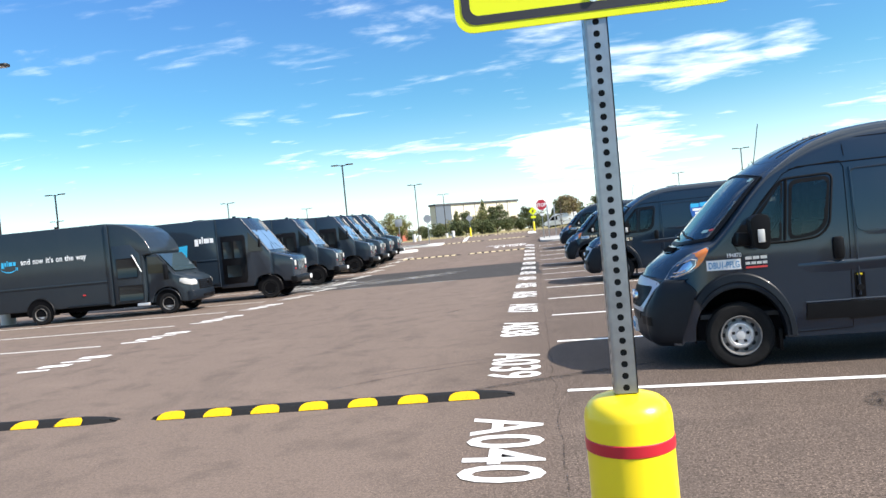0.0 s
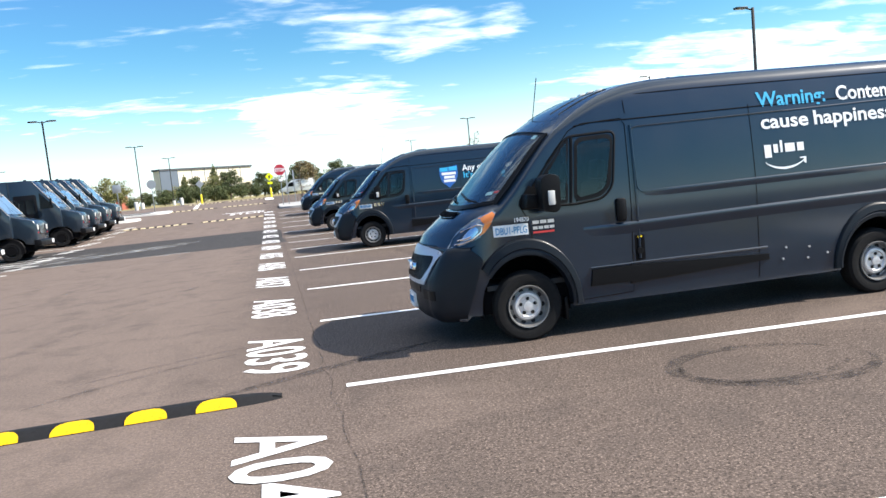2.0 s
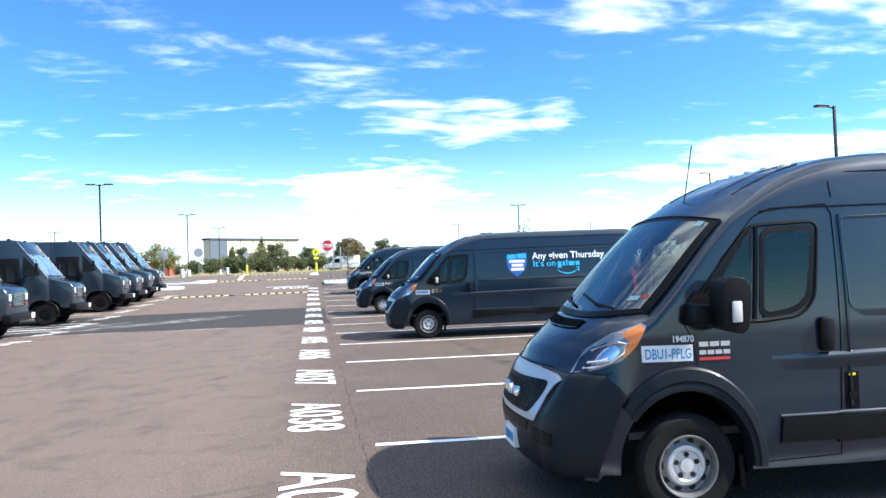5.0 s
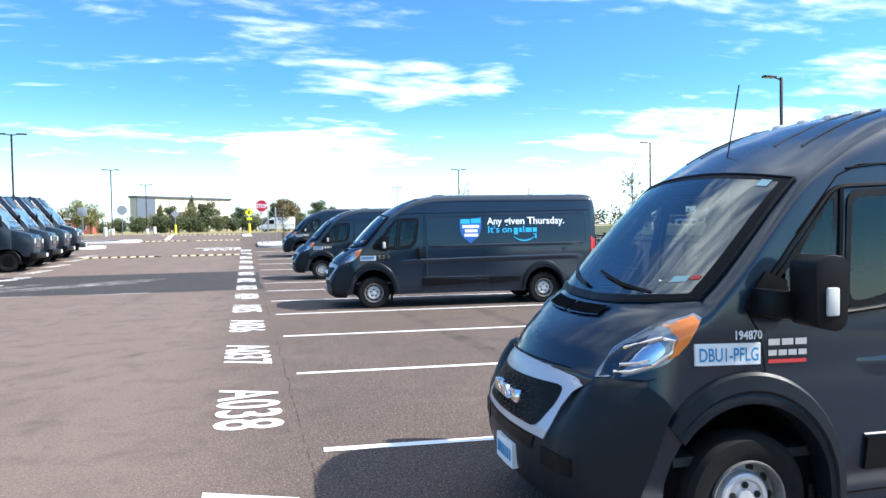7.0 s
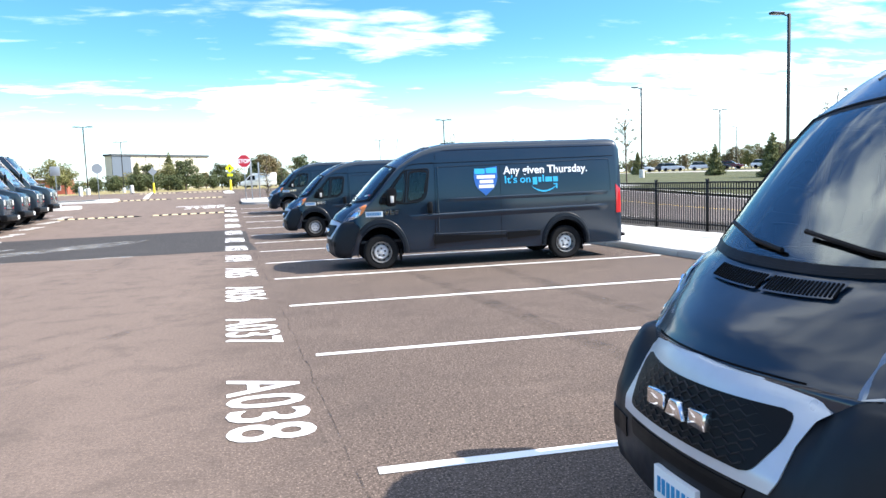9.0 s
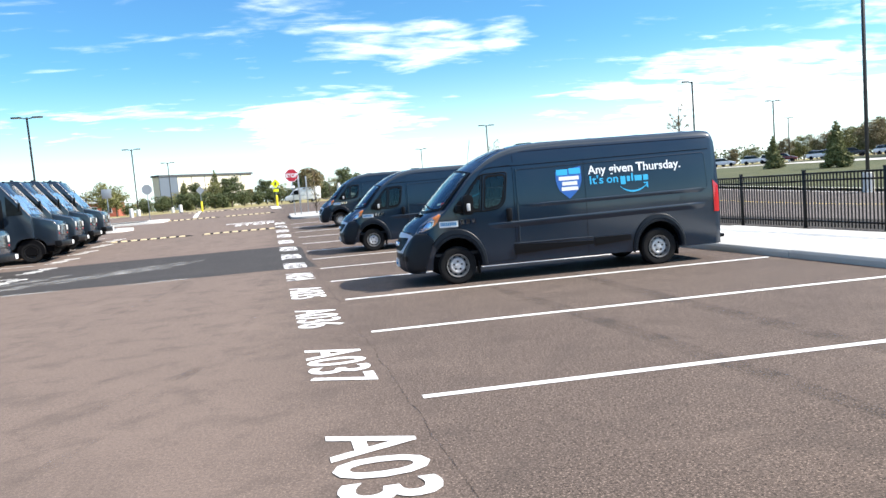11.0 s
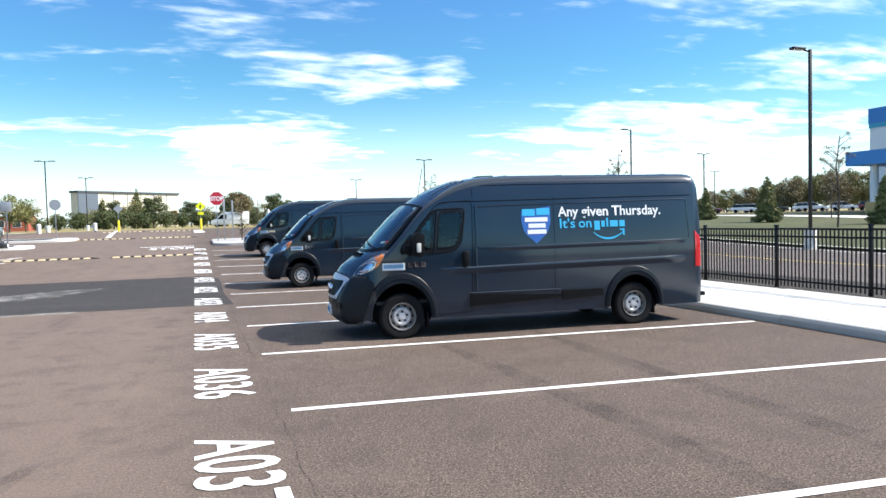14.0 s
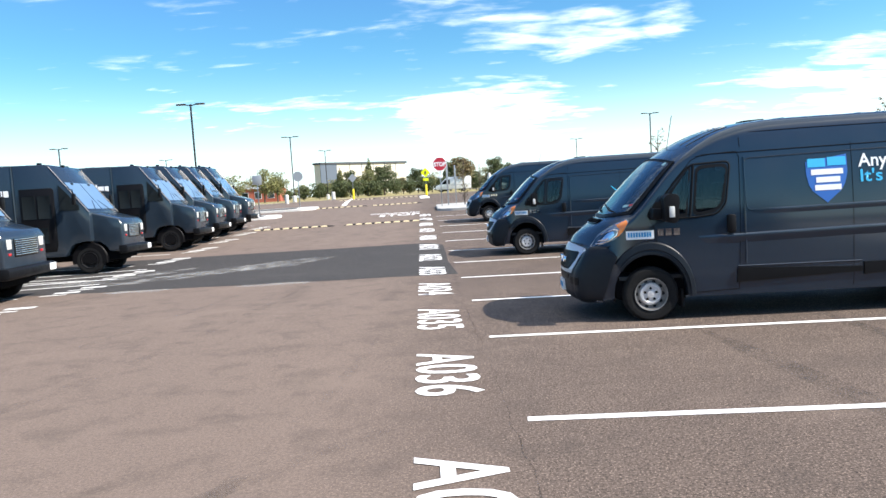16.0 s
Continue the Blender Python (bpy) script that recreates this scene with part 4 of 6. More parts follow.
    # nose
    def fascia(poly, proud, deep=0.02):
        def at(y, z, d):
            x, yy = nose(y, z, 0.046 + d)
            return (x, yy, z)
        rows = scan(poly, 26, 18)
        bm = grid([[at(y, z, proud) for y, z in row] for row in rows])
        rim = rows[0] + [r[-1] for r in rows[1:]] + rows[-1][-2::-1] + [r[0] for r in rows[-2:0:-1]]
        grid([[at(y, z, proud) for y, z in rim + rim[:1]], [at(y, z, -deep) for y, z in rim + rim[:1]]], bm)
        bmesh.ops.remove_doubles(bm, verts=bm.verts, dist=0.0003)
        return bm
    part("front_bumper", bumper(), PLASTIC, van, "dark moulded plastic bumper", smooth=50)
    part("grille_surround", fascia([(-0.52, 0.645), (0.52, 0.645), (0.545, 0.70), (0.535, 0.82), (0.55, 0.92), (0.60, 0.965), (0.585, 0.985), (0.45, 1.008), (0.25, 1.026), (0.0, 1.034), (-0.25, 1.026), (-0.45, 1.008), (-0.585, 0.985), (-0.60, 0.965), (-0.55, 0.92), (-0.535, 0.82), (-0.545, 0.70)], 0.010), SILVER, van, "silver grille surround")
    grille = part("grille", fascia(eased([(-0.43, 0.69), (0.43, 0.69), (0.495, 0.84), (0.485, 0.935), (-0.485, 0.935), (-0.495, 0.84)], 0.045), 0.015), BLACK, van, "black honeycomb grille")
    mesh = bmesh.new()
    for j in range(8):
        z = 0.712 + 0.029 * j
        w = 0.405 + 0.055 * min(1, j / 5)
        n = int(2 * w / 0.068)
        flip = 1 if j % 2 else -1
        pts = [(-w + 2 * w * i / (2 * n), z + flip * (0.009 if i % 2 else -0.009)) for i in range(2 * n + 1)]
        tube([(nose(y, zz, 0.064)[0], y, zz) for y, zz in pts], 0.0052, 4, mesh)
    part("grille_mesh", mesh, PLASTIC, grille)
    badge = bmesh.new()
    for y0, w0, w1 in ((-0.225, 0.12, 0.10), (-0.085, 0.14, 0.06), (0.075, 0.14, 0.13)):
        c = y0 + w0 / 2
        quad = [(c - w0 / 2, 0.776), (c + w0 / 2, 0.776), (c + w1 / 2, 0.852), (c - w1 / 2, 0.852)]
        x = nose(c, 0.80, 0.065)[0]
        prism([(a, b) for a, b in quad], x - 0.03, x + 0.02, 0.006, 2, badge, "yz")
    part("badge", badge, CHROME, grille, "chrome maker's badge")
    part("lower_grille", fascia([(-0.40, 0.555), (0.40, 0.555), (0.42, 0.625), (-0.42, 0.625)], 0.004), BLACK, van)
    for s in (-1, 1):
        part("fog_recess", fascia([(s * 0.50, 0.50), (s * 0.74, 0.50), (s * 0.74, 0.60), (s * 0.50, 0.60)], 0.004), BLACK, van)
    plate = part("number_plate", fascia([(-0.18, 0.365), (0.125, 0.365), (0.125, 0.515), (-0.18, 0.515)], 0.022), DECALWHITE, van, "white plate with blue bars")
    for i in range(7):
        y = -0.158 + 0.038 * i
        x = nose(y, 0.44, 0.068)[0]
        part("plate_bar", solid(x - 0.004, x + 0.01, y, y + 0.022, 0.405, 0.475), LABELBLUE, plate)
    # bonnet vents, wipers, aerial, roof lamps
    def bonnet(x, y, up):
        r = lerp(x, VROUND)
        f = y / (side_y(x, lerp(x, VTOP) - r) - r)
        return bent(x, y, top_z(x, f) + up)
    for c in (-0.19, 0.22):
        frame_rows = [[bonnet(x, c - 0.19 + 0.38 * i / 12, 0.015) for i in range(13)] for x in (-0.335, -0.31, -0.285, -0.26, -0.235, -0.205)]
        vent = part("bonnet_vent", grid(frame_rows), VANPAINT, van, "slotted bonnet vent")
        for i in range(19):
            y = c - 0.18 + 0.02 * i
            part("vent_slot", tube([bonnet(x, y + 0.25 * (x + 0.27), 0.0150) for x in (-0.322, -0.295, -0.27, -0.245, -0.218)], 0.0058, 4), SEAM, vent)
    part("bonnet_seam", tube([bonnet(-0.69, -0.50 + 0.0625 * i, 0.001) for i in range(17)], 0.005, 4), SEAM, van)
    for s, y0 in ((1, -0.62), (1, 0.05)):
        p = [bent(-0.125, y0 + 0.02, top_z(-0.125, 0.3) + 0.03), bent(-0.11, y0 + 0.25, top_z(-0.11, 0.3) + 0.045), bent(-0.07, y0 + 0.62, top_z(-0.07, 0.3) + 0.05)]
        part("wiper", tube(p, 0.012, 6), BLACK, van)
    part("cowl", tube([bent(-0.15, -0.82 + 0.102 * i, top_z(-0.15, (-0.82 + 0.102 * i) / 0.9) - 0.006) for i in range(17)], 0.015, 6), BLACK, van)
    base = bent(0.56, -0.06, top_z(0.56, 0.07))
    part("aerial", tube([base, base + Vector((0.01, 0, 0.04)), base + Vector((0.09, 0, 0.48))], 0.005, 5), BLACK, van)
    for i in range(5):
        y = -0.5 + 0.25 * i
        p = bent(1.12, y, top_z(1.12, y / 0.8))
        part("roof_marker_lamp", prism([(-0.05, -0.03), (0.05, -0.01), (0.04, 0.022), (-0.02, 0.014)], -0.035, 0.035, 0.008), MARKERLENS, van).location = p
    for x in (1.9, 2.9, 3.9, 4.9):
        part("roof_rib", tube([(x, y, top_z(x, y / 0.8) - 0.006) for y in (-0.6, -0.3, 0.0, 0.3, 0.6)], 0.010, 5), VANPAINT, van)
    part("cowl_panel", grid([[bent(x, y, top_z(x, y / 0.9) + 0.008) for y in [0.8 * (i / 8 - 1) for i in range(17)]] for x in (-0.172, -0.15, -0.128)]), BLACK, van)
    for y in (-0.62, -0.40, 0.40, 0.62):
        part("roof_flute", tube([bent(x, y, top_z(x, y / 0.85) - 0.003) for x in (0.64, 0.75, 0.86, 1.0, 1.15)], 0.009, 6), VANPAINT, van)
    part("rear_step", solid(5.33, 5.47, -0.95, 0.95, 0.42, 0.49, 0.015), BLACK, van)
    return van


def flank_text(me, x0, z0, mat, van, name, side=-1, wide=None):
    if wide:
        w = max(v.co.x for v in me.vertices)
        for v in me.vertices:
            v.co.x *= wide / w
    return mesh_part(name, remap(me, lambda a, b: Vector((x0 + a, side * (side_y(x0 + a, z0 + b) + 0.006), z0 + b))), mat, van, smooth=0)


def block_word(x0, z0, tall, widths, mat, van, name="brand_mark", side=-1, surface=side_y, gap=0.028):
    """A maker's word as plain rounded blocks."""
    x = x0
    for w, down, up in widths:
        rows = scan([(x, z0 - down), (x + w, z0 - down), (x + w, z0 + up), (x, z0 + up)], 2, 2)
        part(name, grid([[(a, side * (surface(a, b) + 0.006), b) for a, b in row] for row in rows]), mat, van)
        x += w + gap


def smile(x0, z0, wide, deep, thick, mat, van, side=-1, surface=side_y):
    """A curved arrow mark."""
    rows = [[], []]
    for k in range(17):
        f = k / 16
        x = x0 + wide * f
        c = z0 - deep * (1 - (2 * f - 1) ** 2) ** 0.8 + 0.12 * deep * f
        t = thick * (0.25 + 0.75 * math.sin(math.pi * min(1, f * 0.9 + 0.05)))
        rows[0].append((x, side * (surface(x, c - t) + 0.006), c - t))
        rows[1].append((x, side * (surface(x, c) + 0.006), c))
    bm = grid(rows)
    tip = [(x0 + wide * 0.86, z0 + 0.30 * deep), (x0 + wide * 1.03, z0 + 0.34 * deep), (x0 + wide * 1.02, z0 - 0.75 * deep), (x0 + wide * 0.96, z0 - 0.55 * deep), (x0 + wide * 0.97, z0 + 0.10 * deep), (x0 + wide * 0.88, z0 + 0.12 * deep)]
    bm.faces.new([bm.verts.new((a, side * (surface(a, b) + 0.007), b)) for a, b in tip])
    return part("arrow_mark", bm, mat, van, smooth=0)


PRIME = ((0.085, 0.05, 0.105), (0.055, 0, 0.105), (0.03, 0, 0.15), (0.125, 0, 0.105), (0.085, 0, 0.105))
BASE_VAN = make_van()
VANS = [BASE_VAN]
VAN_AT = ((2.015, 1.525, -3.2), (2.285, 14.43, -4.7), (2.13, 24.65, -3.5), (2.40, 37.9, -4.0))
for x, y, turn in VAN_AT[1:]:
    VANS.append(copy_thing(BASE_VAN, pose(x, y, gz(y), 0, 0, turn)))
x, y, turn = VAN_AT[0]
BASE_VAN.matrix_basis = pose(x, y, 0, 0, 0, turn)

v = VANS[0]
part("front_moulding", skin([(0.67, 0.49), (1.12, 0.49), (1.12, 0.66), (0.69, 0.66)], -1, 0.022, 3, 5), BLACK, v)
part("moulding_edge", flank_tube([(0.68, 0.675), (1.12, 0.675)], -1, 0.012), VANPAINT, v)
flap = part("fuel_recess", skin([(1.175, 0.70), (1.28, 0.70), (1.28, 0.96), (1.175, 0.96)], -1, 0.004, 3, 3), SEAM, v, "open black fuel filler recess")
part("recess_tag", skin([(1.205, 0.935), (1.255, 0.935), (1.255, 0.952), (1.205, 0.952)], -1, 0.008, 2, 2), BOLLARD, flap, "yellow tag")
part("recess_cap", lathe([(0.035, 0), (0.035, 0.014), (0.001, 0.016)], 14, "y", None, (1.228, -side_y(1.228, 0.80) - 0.016, 0.80)), BLACK, flap)
tagged(v, "dark slate blue high-roof van with white slogan lettering and scuffed side")
flank_text(letters("Warning:", 0.155, 0.0045), 2.71, 2.165, DECALBLUE, v, "slogan_word", wide=0.815)
flank_text(letters("Contents", 0.155, 0.0045), 3.655, 2.165, DECALWHITE, v, "slogan_word", wide=0.80)
flank_text(letters("may", 0.155, 0.0045), 4.535, 2.165, DECALWHITE, v, "slogan_word", wide=0.40)
flank_text(letters("cause", 0.152, 0.0045), 2.715, 1.925, DECALWHITE, v, "slogan_word", wide=0.57)
flank_text(letters("happiness.", 0.152, 0.0045), 3.345, 1.925, DECALWHITE, v, "slogan_word", wide=1.03)
block_word(2.725, 1.66, 0.15, [(w * 0.94, d * 0.9, u * 0.86) for w, d, u in PRIME], DECALWHITE, v)
smile(2.725, 1.57, 0.47, 0.07, 0.026, DECALWHITE, v)
v = VANS[1]
tagged(v, "dark slate blue high-roof van with blue shield and white slogan")
flank_text(letters("Any", 0.168, 0.004), 2.68, 1.878, DECALWHITE, v, "slogan_word", wide=0.36)
flank_text(letters("given", 0.168, 0.005), 3.1, 1.878, DECALWHITE, v, "slogan_word", wide=0.49)
flank_text(letters("Thursday.", 0.168, 0.004), 3.66, 1.878, DECALWHITE, v, "slogan_word", wide=0.92)
flank_text(letters("It's", 0.16, 0.003), 2.68, 1.685, DECALBLUE, v, "slogan_word", wide=0.29)
flank_text(letters("on", 0.16, 0.003), 3.03, 1.685, DECALBLUE, v, "slogan_word", wide=0.24)
block_word(3.32, 1.685, 0.15, [(w * 1.2, d, u) for w, d, u in PRIME], DECALBLUE, v)
smile(3.30, 1.61, 0.56, 0.11, 0.035, DECALBLUE, v)
shield = part("shield_mark", skin([(2.02, 2.04), (2.02, 1.80), (2.06, 1.62), (2.27, 1.44), (2.48, 1.62), (2.535, 1.80), (2.535, 2.05), (2.27, 2.02)], -1, 0.005, 8, 8), DECALDEEP, v, "blue shield emblem")
for a, b, c, d, m in ((2.04, 2.26, 1.90, 2.01, DECALBLUE), (2.29, 2.52, 1.91, 2.02, DECALBLUE), (2.08, 2.48, 1.80, 1.87, DECALWHITE), (2.14, 2.44, 1.70, 1.77, DECALWHITE), (2.12, 2.45, 1.60, 1.67, DECALWHITE)):
    part("shield_bar", skin([(a, c), (b, c), (b, d), (a, d)], -1, 0.009, 2, 3), m, shield)
v = VANS[2]
tagged(v, "dark slate blue high-roof van with light blue arrow mark")
smile(2.35, 1.75, 1.5, 0.28, 0.07, DECALBLUE, v)
tagged(VANS[3], "plain dark slate blue high-roof van parked far along the row")
for i, v in enumerate(VANS):
    label = part("fleet_label", skin([(-0.295, 1.095), (0.055, 1.095), (0.055, 1.208), (-0.295, 1.208)], -1, 0.014, 2, 10), DECALWHITE, v, "white fleet label with blue code")
    if i == 0:
        me = remap(letters("DBU1-PFLG", 0.072, 0.0012), lambda a, b: Vector((a, b, 0)))
        w = max(p.co.x for p in me.vertices)
        mesh_part("label_code", remap(me, lambda a, b: Vector((-0.28 + a * 0.32 / w, -(side_y(-0.28 + a * 0.32 / w, 1.13 + b) + 0.018), 1.116 + b))), LABELBLUE, label, smooth=0)
        flank_text(letters("194870", 0.045, 0.002), -0.085, 1.228, DECALWHITE, v, "fleet_number", wide=0.155)
        block_word(0.105, 1.190, 0.15, ((0.066, 0, 0.034),) * 3, STEEL, v, "maker_mark", gap=0.012)
        block_word(0.105, 1.135, 0.15, ((0.048, 0, 0.030),) * 4, STEEL, v, "model_mark", gap=0.010)
        block_word(0.105, 1.095, 0.15, ((0.22, 0, 0.020),), DECALRED, v, "model_strip")
    else:
        for k in range(9):
            x0 = -0.275 + 0.034 * k
            part("label_bar", skin([(x0, 1.125), (x0 + 0.024, 1.125), (x0 + 0.024, 1.185), (x0, 1.185)], -1, 0.018, 1, 2), LABELBLUE, label)
        part("roof_box", prism([(1.50, 2.55), (1.85, 2.57), (1.82, 2.618), (1.54, 2.608)], -0.14, 0.14, 0.008), BLACK, v)
        block_word(0.105, 1.13, 0.15, ((0.075, 0, 0.09),) * 3, CHROME, v, "maker_mark")
        part("rear_moulding", skin([(2.705, 0.49), (3.45, 0.495), (3.45, 0.655), (2.705, 0.655)], -1, 0.022, 3, 6), BLACK, v)
for x, z in ((2.86, 0.52), (3.16, 0.50), (3.18, 0.62), (3.40, 0.53), (2.90, 0.64)):
    part("moulding_clip", lathe([(0.012, 0), (0.012, 0.012), (0.001, 0.014)], 8, "y", None, (x, -side_y(x, z) - 0.012, z)), STEEL, VANS[0])

# ---- step vans facing the aisle ----


def flat_side(half):
    return lambda a, b: half


def make_step_van():
    van = thing("step_van", pose(0, 0, 0), "slate grey walk-in step van with chrome grille", "step van", "step vans")
    H = 1.13
    body = part("cargo_body", prism([(-6.1, 0.62), (-1.95, 0.62), (-1.95, 3.34), (-6.1, 3.34)], -H, H, 0.05, 3), TRUCKPAINT, van)
    cab = [(-1.948, 0.55), (-0.62, 0.55), (-0.55, 0.66), (-0.45, 0.84), (-0.30, 0.93), (0.0, 0.97), (0.16, 0.96), (0.16, 1.84), (-0.88, 3.24), (-0.96, 3.32), (-1.948, 3.33)]
    part("cab", prism(cab, -H + 0.004, H - 0.004, 0.035, 2), TRUCKPAINT, van)
    hood = [(0.10, 0.90), (0.30, 0.92), (0.47, 0.80), (0.56, 0.62), (0.95, 0.62), (1.02, 0.70), (1.02, 1.44), (0.92, 1.60), (0.10, 1.84)]
    part("hood", prism(hood, -0.93, 0.93, 0.06, 3), TRUCKPAINT, van)
    part("wheel_well", prism(arc(0, 0.50, 0, 180, 12, 0.42) + [(-0.5, 0.3), (0.5, 0.3)], -1.0, 1.0), SEAM, van)
    part("chassis", solid(-6.0, 0.8, -0.75, 0.75, 0.38, 0.66, 0.02), SEAM, van)
    # screen and brow on the sloped front
    slope = Vector((-0.88 - 0.16, 0, 3.24 - 1.84))
    n = Vector((1.40, 0, 1.04)).normalized()
    def on_front(u, y, d):
        return Vector((0.16, y, 1.84)) + slope * u + n * d
    def front_plate(u0, u1, y0, y1, d):
        return grid([[on_front(u, y, d) for y in (y0, (y0 + y1) / 2, y1)] for u in (u0, (u0 + u1) / 2, u1)])
    for s in (-1, 1):
        part("windscreen", front_plate(0.07, 0.66, s * 0.02 if s > 0 else -1.03, 1.03 if s > 0 else -0.02, 0.012), VANSCREEN, van, "split windscreen glass with sky reflection in its colour")
        part("wiper", tube([on_front(0.05, s * 0.55, 0.03), on_front(0.26, s * 0.22, 0.03)], 0.008, 5), BLACK, van)
        part("pillar_trim", tube([(0.17, s * (H + 0.002), 1.84), (-0.89, s * (H + 0.002), 3.25)], 0.009, 6), RIMGREY, van)
        part("brow_lamp", solid(-0.56, -0.46, s * 0.6 - 0.06, s * 0.6 + 0.06, 2.70, 2.76, 0.01), BLACK, van)
        part("headlight", solid(1.0, 1.045, s * 0.70 - 0.09, s * 0.70 + 0.09, 1.20, 1.42, 0.02), MARKERLENS, van, "clear square headlight")
        part("indicator", solid(1.0, 1.04, s * 0.70 - 0.05, s * 0.70 + 0.05, 1.06, 1.12, 0.01), REDLENS, van)
        arm = part("mirror_arm", tube([(-0.35, s * H, 2.55), (-0.15, s * (H + 0.26), 2.52), (-0.12, s * (H + 0.28), 2.04)], 0.014, 6), BLACK, van)
        part("mirror", prism([(-0.18, 2.08), (-0.10, 2.08), (-0.08, 2.40), (-0.16, 2.40)], s * (H + 0.19), s * (H + 0.34), 0.02), BLACK, arm)
        part("roof_lamp", solid(-1.3, -1.18, s * 0.9 - 0.05, s * 0.9 + 0.05, 3.32, 3.39, 0.012), BLACK, van)
        # door with windows: black colour paints the shade of its recess
        door = part("cab_door", prism([(-1.80, 0.72), (-0.86, 0.72), (-0.80, 0.90), (-0.80, 2.55), (-0.86, 2.62), (-1.80, 2.62)], s * (H - 0.02), s * (H + 0.006), 0.012), BLACK, van, "sliding door with recess shade in its black colour")
        for x0, x1, z0, z1 in ((-1.72, -1.36, 1.72, 2.40), (-1.28, -0.92, 1.72, 2.40), (-1.62, -1.05, 0.98, 1.45)):
            part("door_pane", solid(x0, x1, s * (H + 0.004), s * (H + 0.018), z0, z1, 0.004), GLASS, door)
        part("quarter_window", prism([(-0.68, 1.92), (-0.10, 1.92), (-0.12, 2.06), (-0.66, 2.70)], s * (H - 0.01), s * (H + 0.008)), GLASS, van)
        part("grab_rail", tube([(-0.83, s * (H + 0.05), 1.2), (-0.83, s * (H + 0.05), 2.2)], 0.014, 6), BLACK, van)
        part("body_seam", tube([(-1.95, s * (H + 0.002), 0.64), (-1.95, s * (H + 0.002), 3.32)], 0.022, 6), TRUCKPAINT, van)
        part("rub_rail", solid(-6.05, -2.0, s * (H + 0.012) - 0.014, s * (H + 0.012) + 0.014, 1.70, 1.76, 0.008), TRUCKPAINT, van)
        part("skirt_rail", solid(-6.05, -2.0, s * (H + 0.012) - 0.014, s * (H + 0.012) + 0.014, 0.72, 0.80, 0.008), PLASTIC, van)
        part("arch_lip", tube([(x, s * 0.94, z) for x, z in arc(0, 0.50, 10, 175, 14, 0.42)], 0.022, 6), BLACK, van)
        wheel(van, 0.0, s * 0.88, s, RIMBLACK, 0.41, 0.25, 8)
        wheel(van, -4.35, s * 0.86, s, RIMBLACK, 0.41, 0.25, 8)
    grille = part("grille", solid(1.005, 1.035, -0.50, 0.50, 1.02, 1.42, 0.01), BLACK, van)
    for i in range(8):
        z = 1.05 + 0.048 * i
        part("grille_slat", solid(1.03, 1.055, -0.48, 0.48, z, z + 0.026, 0.005), CHROME, grille)
    part("front_bumper", prism([(0.90, 0.55), (1.12, 0.55), (1.16, 0.61), (1.16, 0.75), (1.12, 0.80), (0.90, 0.80)], -1.06, 1.06, 0.03), BLACK, van, "black steel bumper")
    part("bumper_plate", solid(1.162, 1.172, 0.72, 1.02, 0.60, 0.76, 0.003), DECALWHITE, van, "small white plate")
    part("roof_marker", solid(-0.99, -0.92, -0.08, 0.08, 3.31, 3.36, 0.01), BLACK, van)
    part("roof_vent", solid(-3.3, -2.9, -0.2, 0.2, 3.33, 3.42, 0.03), BLACK, van)
    return van


STEP = make_step_van()
STEPS = [STEP]
STEP_AT = ((-10.8, 20.6, 2.0), (-10.87, 26.9, 2.5), (-10.55, 33.0, 2.0), (-10.55, 35.7, 2.0), (-10.6, 38.7, 2.5), (-10.6, 41.6, 2.0))
for x, y, turn in STEP_AT[1:]:
    STEPS.append(copy_thing(STEP, pose(x, y, gz(y), -1.0, 0, turn)))
STEP.matrix_basis = pose(STEP_AT[0][0], STEP_AT[0][1], gz(STEP_AT[0][1]), 0, 0, STEP_AT[0][2])
for v in STEPS[:3]:
    block_word(-2.86, 2.42, 0.15, [(w * 1.75, d * 1.75, u * 1.75) for w, d, u in PRIME], DECALWHITE, v, surface=flat_side(1.134))
    rows = [[], []]
    for k in range(15):
        f = k / 14
        x = -5.45 + 2.2 * f
        c = 2.28 - 0.55 * (1 - f) ** 2 * 0.8 - 0.12 * math.sin(math.pi * f)
        t = 0.05 + 0.16 * f
        rows[0].append((x, -1.138, c - t))
        rows[1].append((x, -1.138, c + 0.02))
    bm = grid(rows)
    bm.faces.new([bm.verts.new((a, -1.139, b)) for a, b in ((-3.67, 2.36), (-3.17, 2.40), (-3.23, 1.92), (-3.35, 1.88), (-3.35, 2.24), (-3.65, 2.20))])
    part("arrow_mark", bm, DECALBLUE, v, "light blue arrow mark", 0)
    tagged(v, "slate grey step van with light blue arrow on its side")


def round_front(bm, start=0.25, far=1.0, deep=0.17, narrow=0.10):
    """Bows the front of a truck cab back towards its sides."""
    for y in (-0.85, -0.6, -0.3, 0.0, 0.3, 0.6, 0.85):
        bmesh.ops.bisect_plane(bm, geom=bm.verts[:] + bm.edges[:] + bm.faces[:], plane_co=(0, y, 0), plane_no=(0, 1, 0))
    for v in bm.verts:
        f = min(1.2, max(0.0, (v.co.x - start) / (far - start)))
        v.co.x -= deep * f * abs(v.co.y / 0.98) ** 2.4
        v.co.y *= 1 - narrow * f * f
    return bm


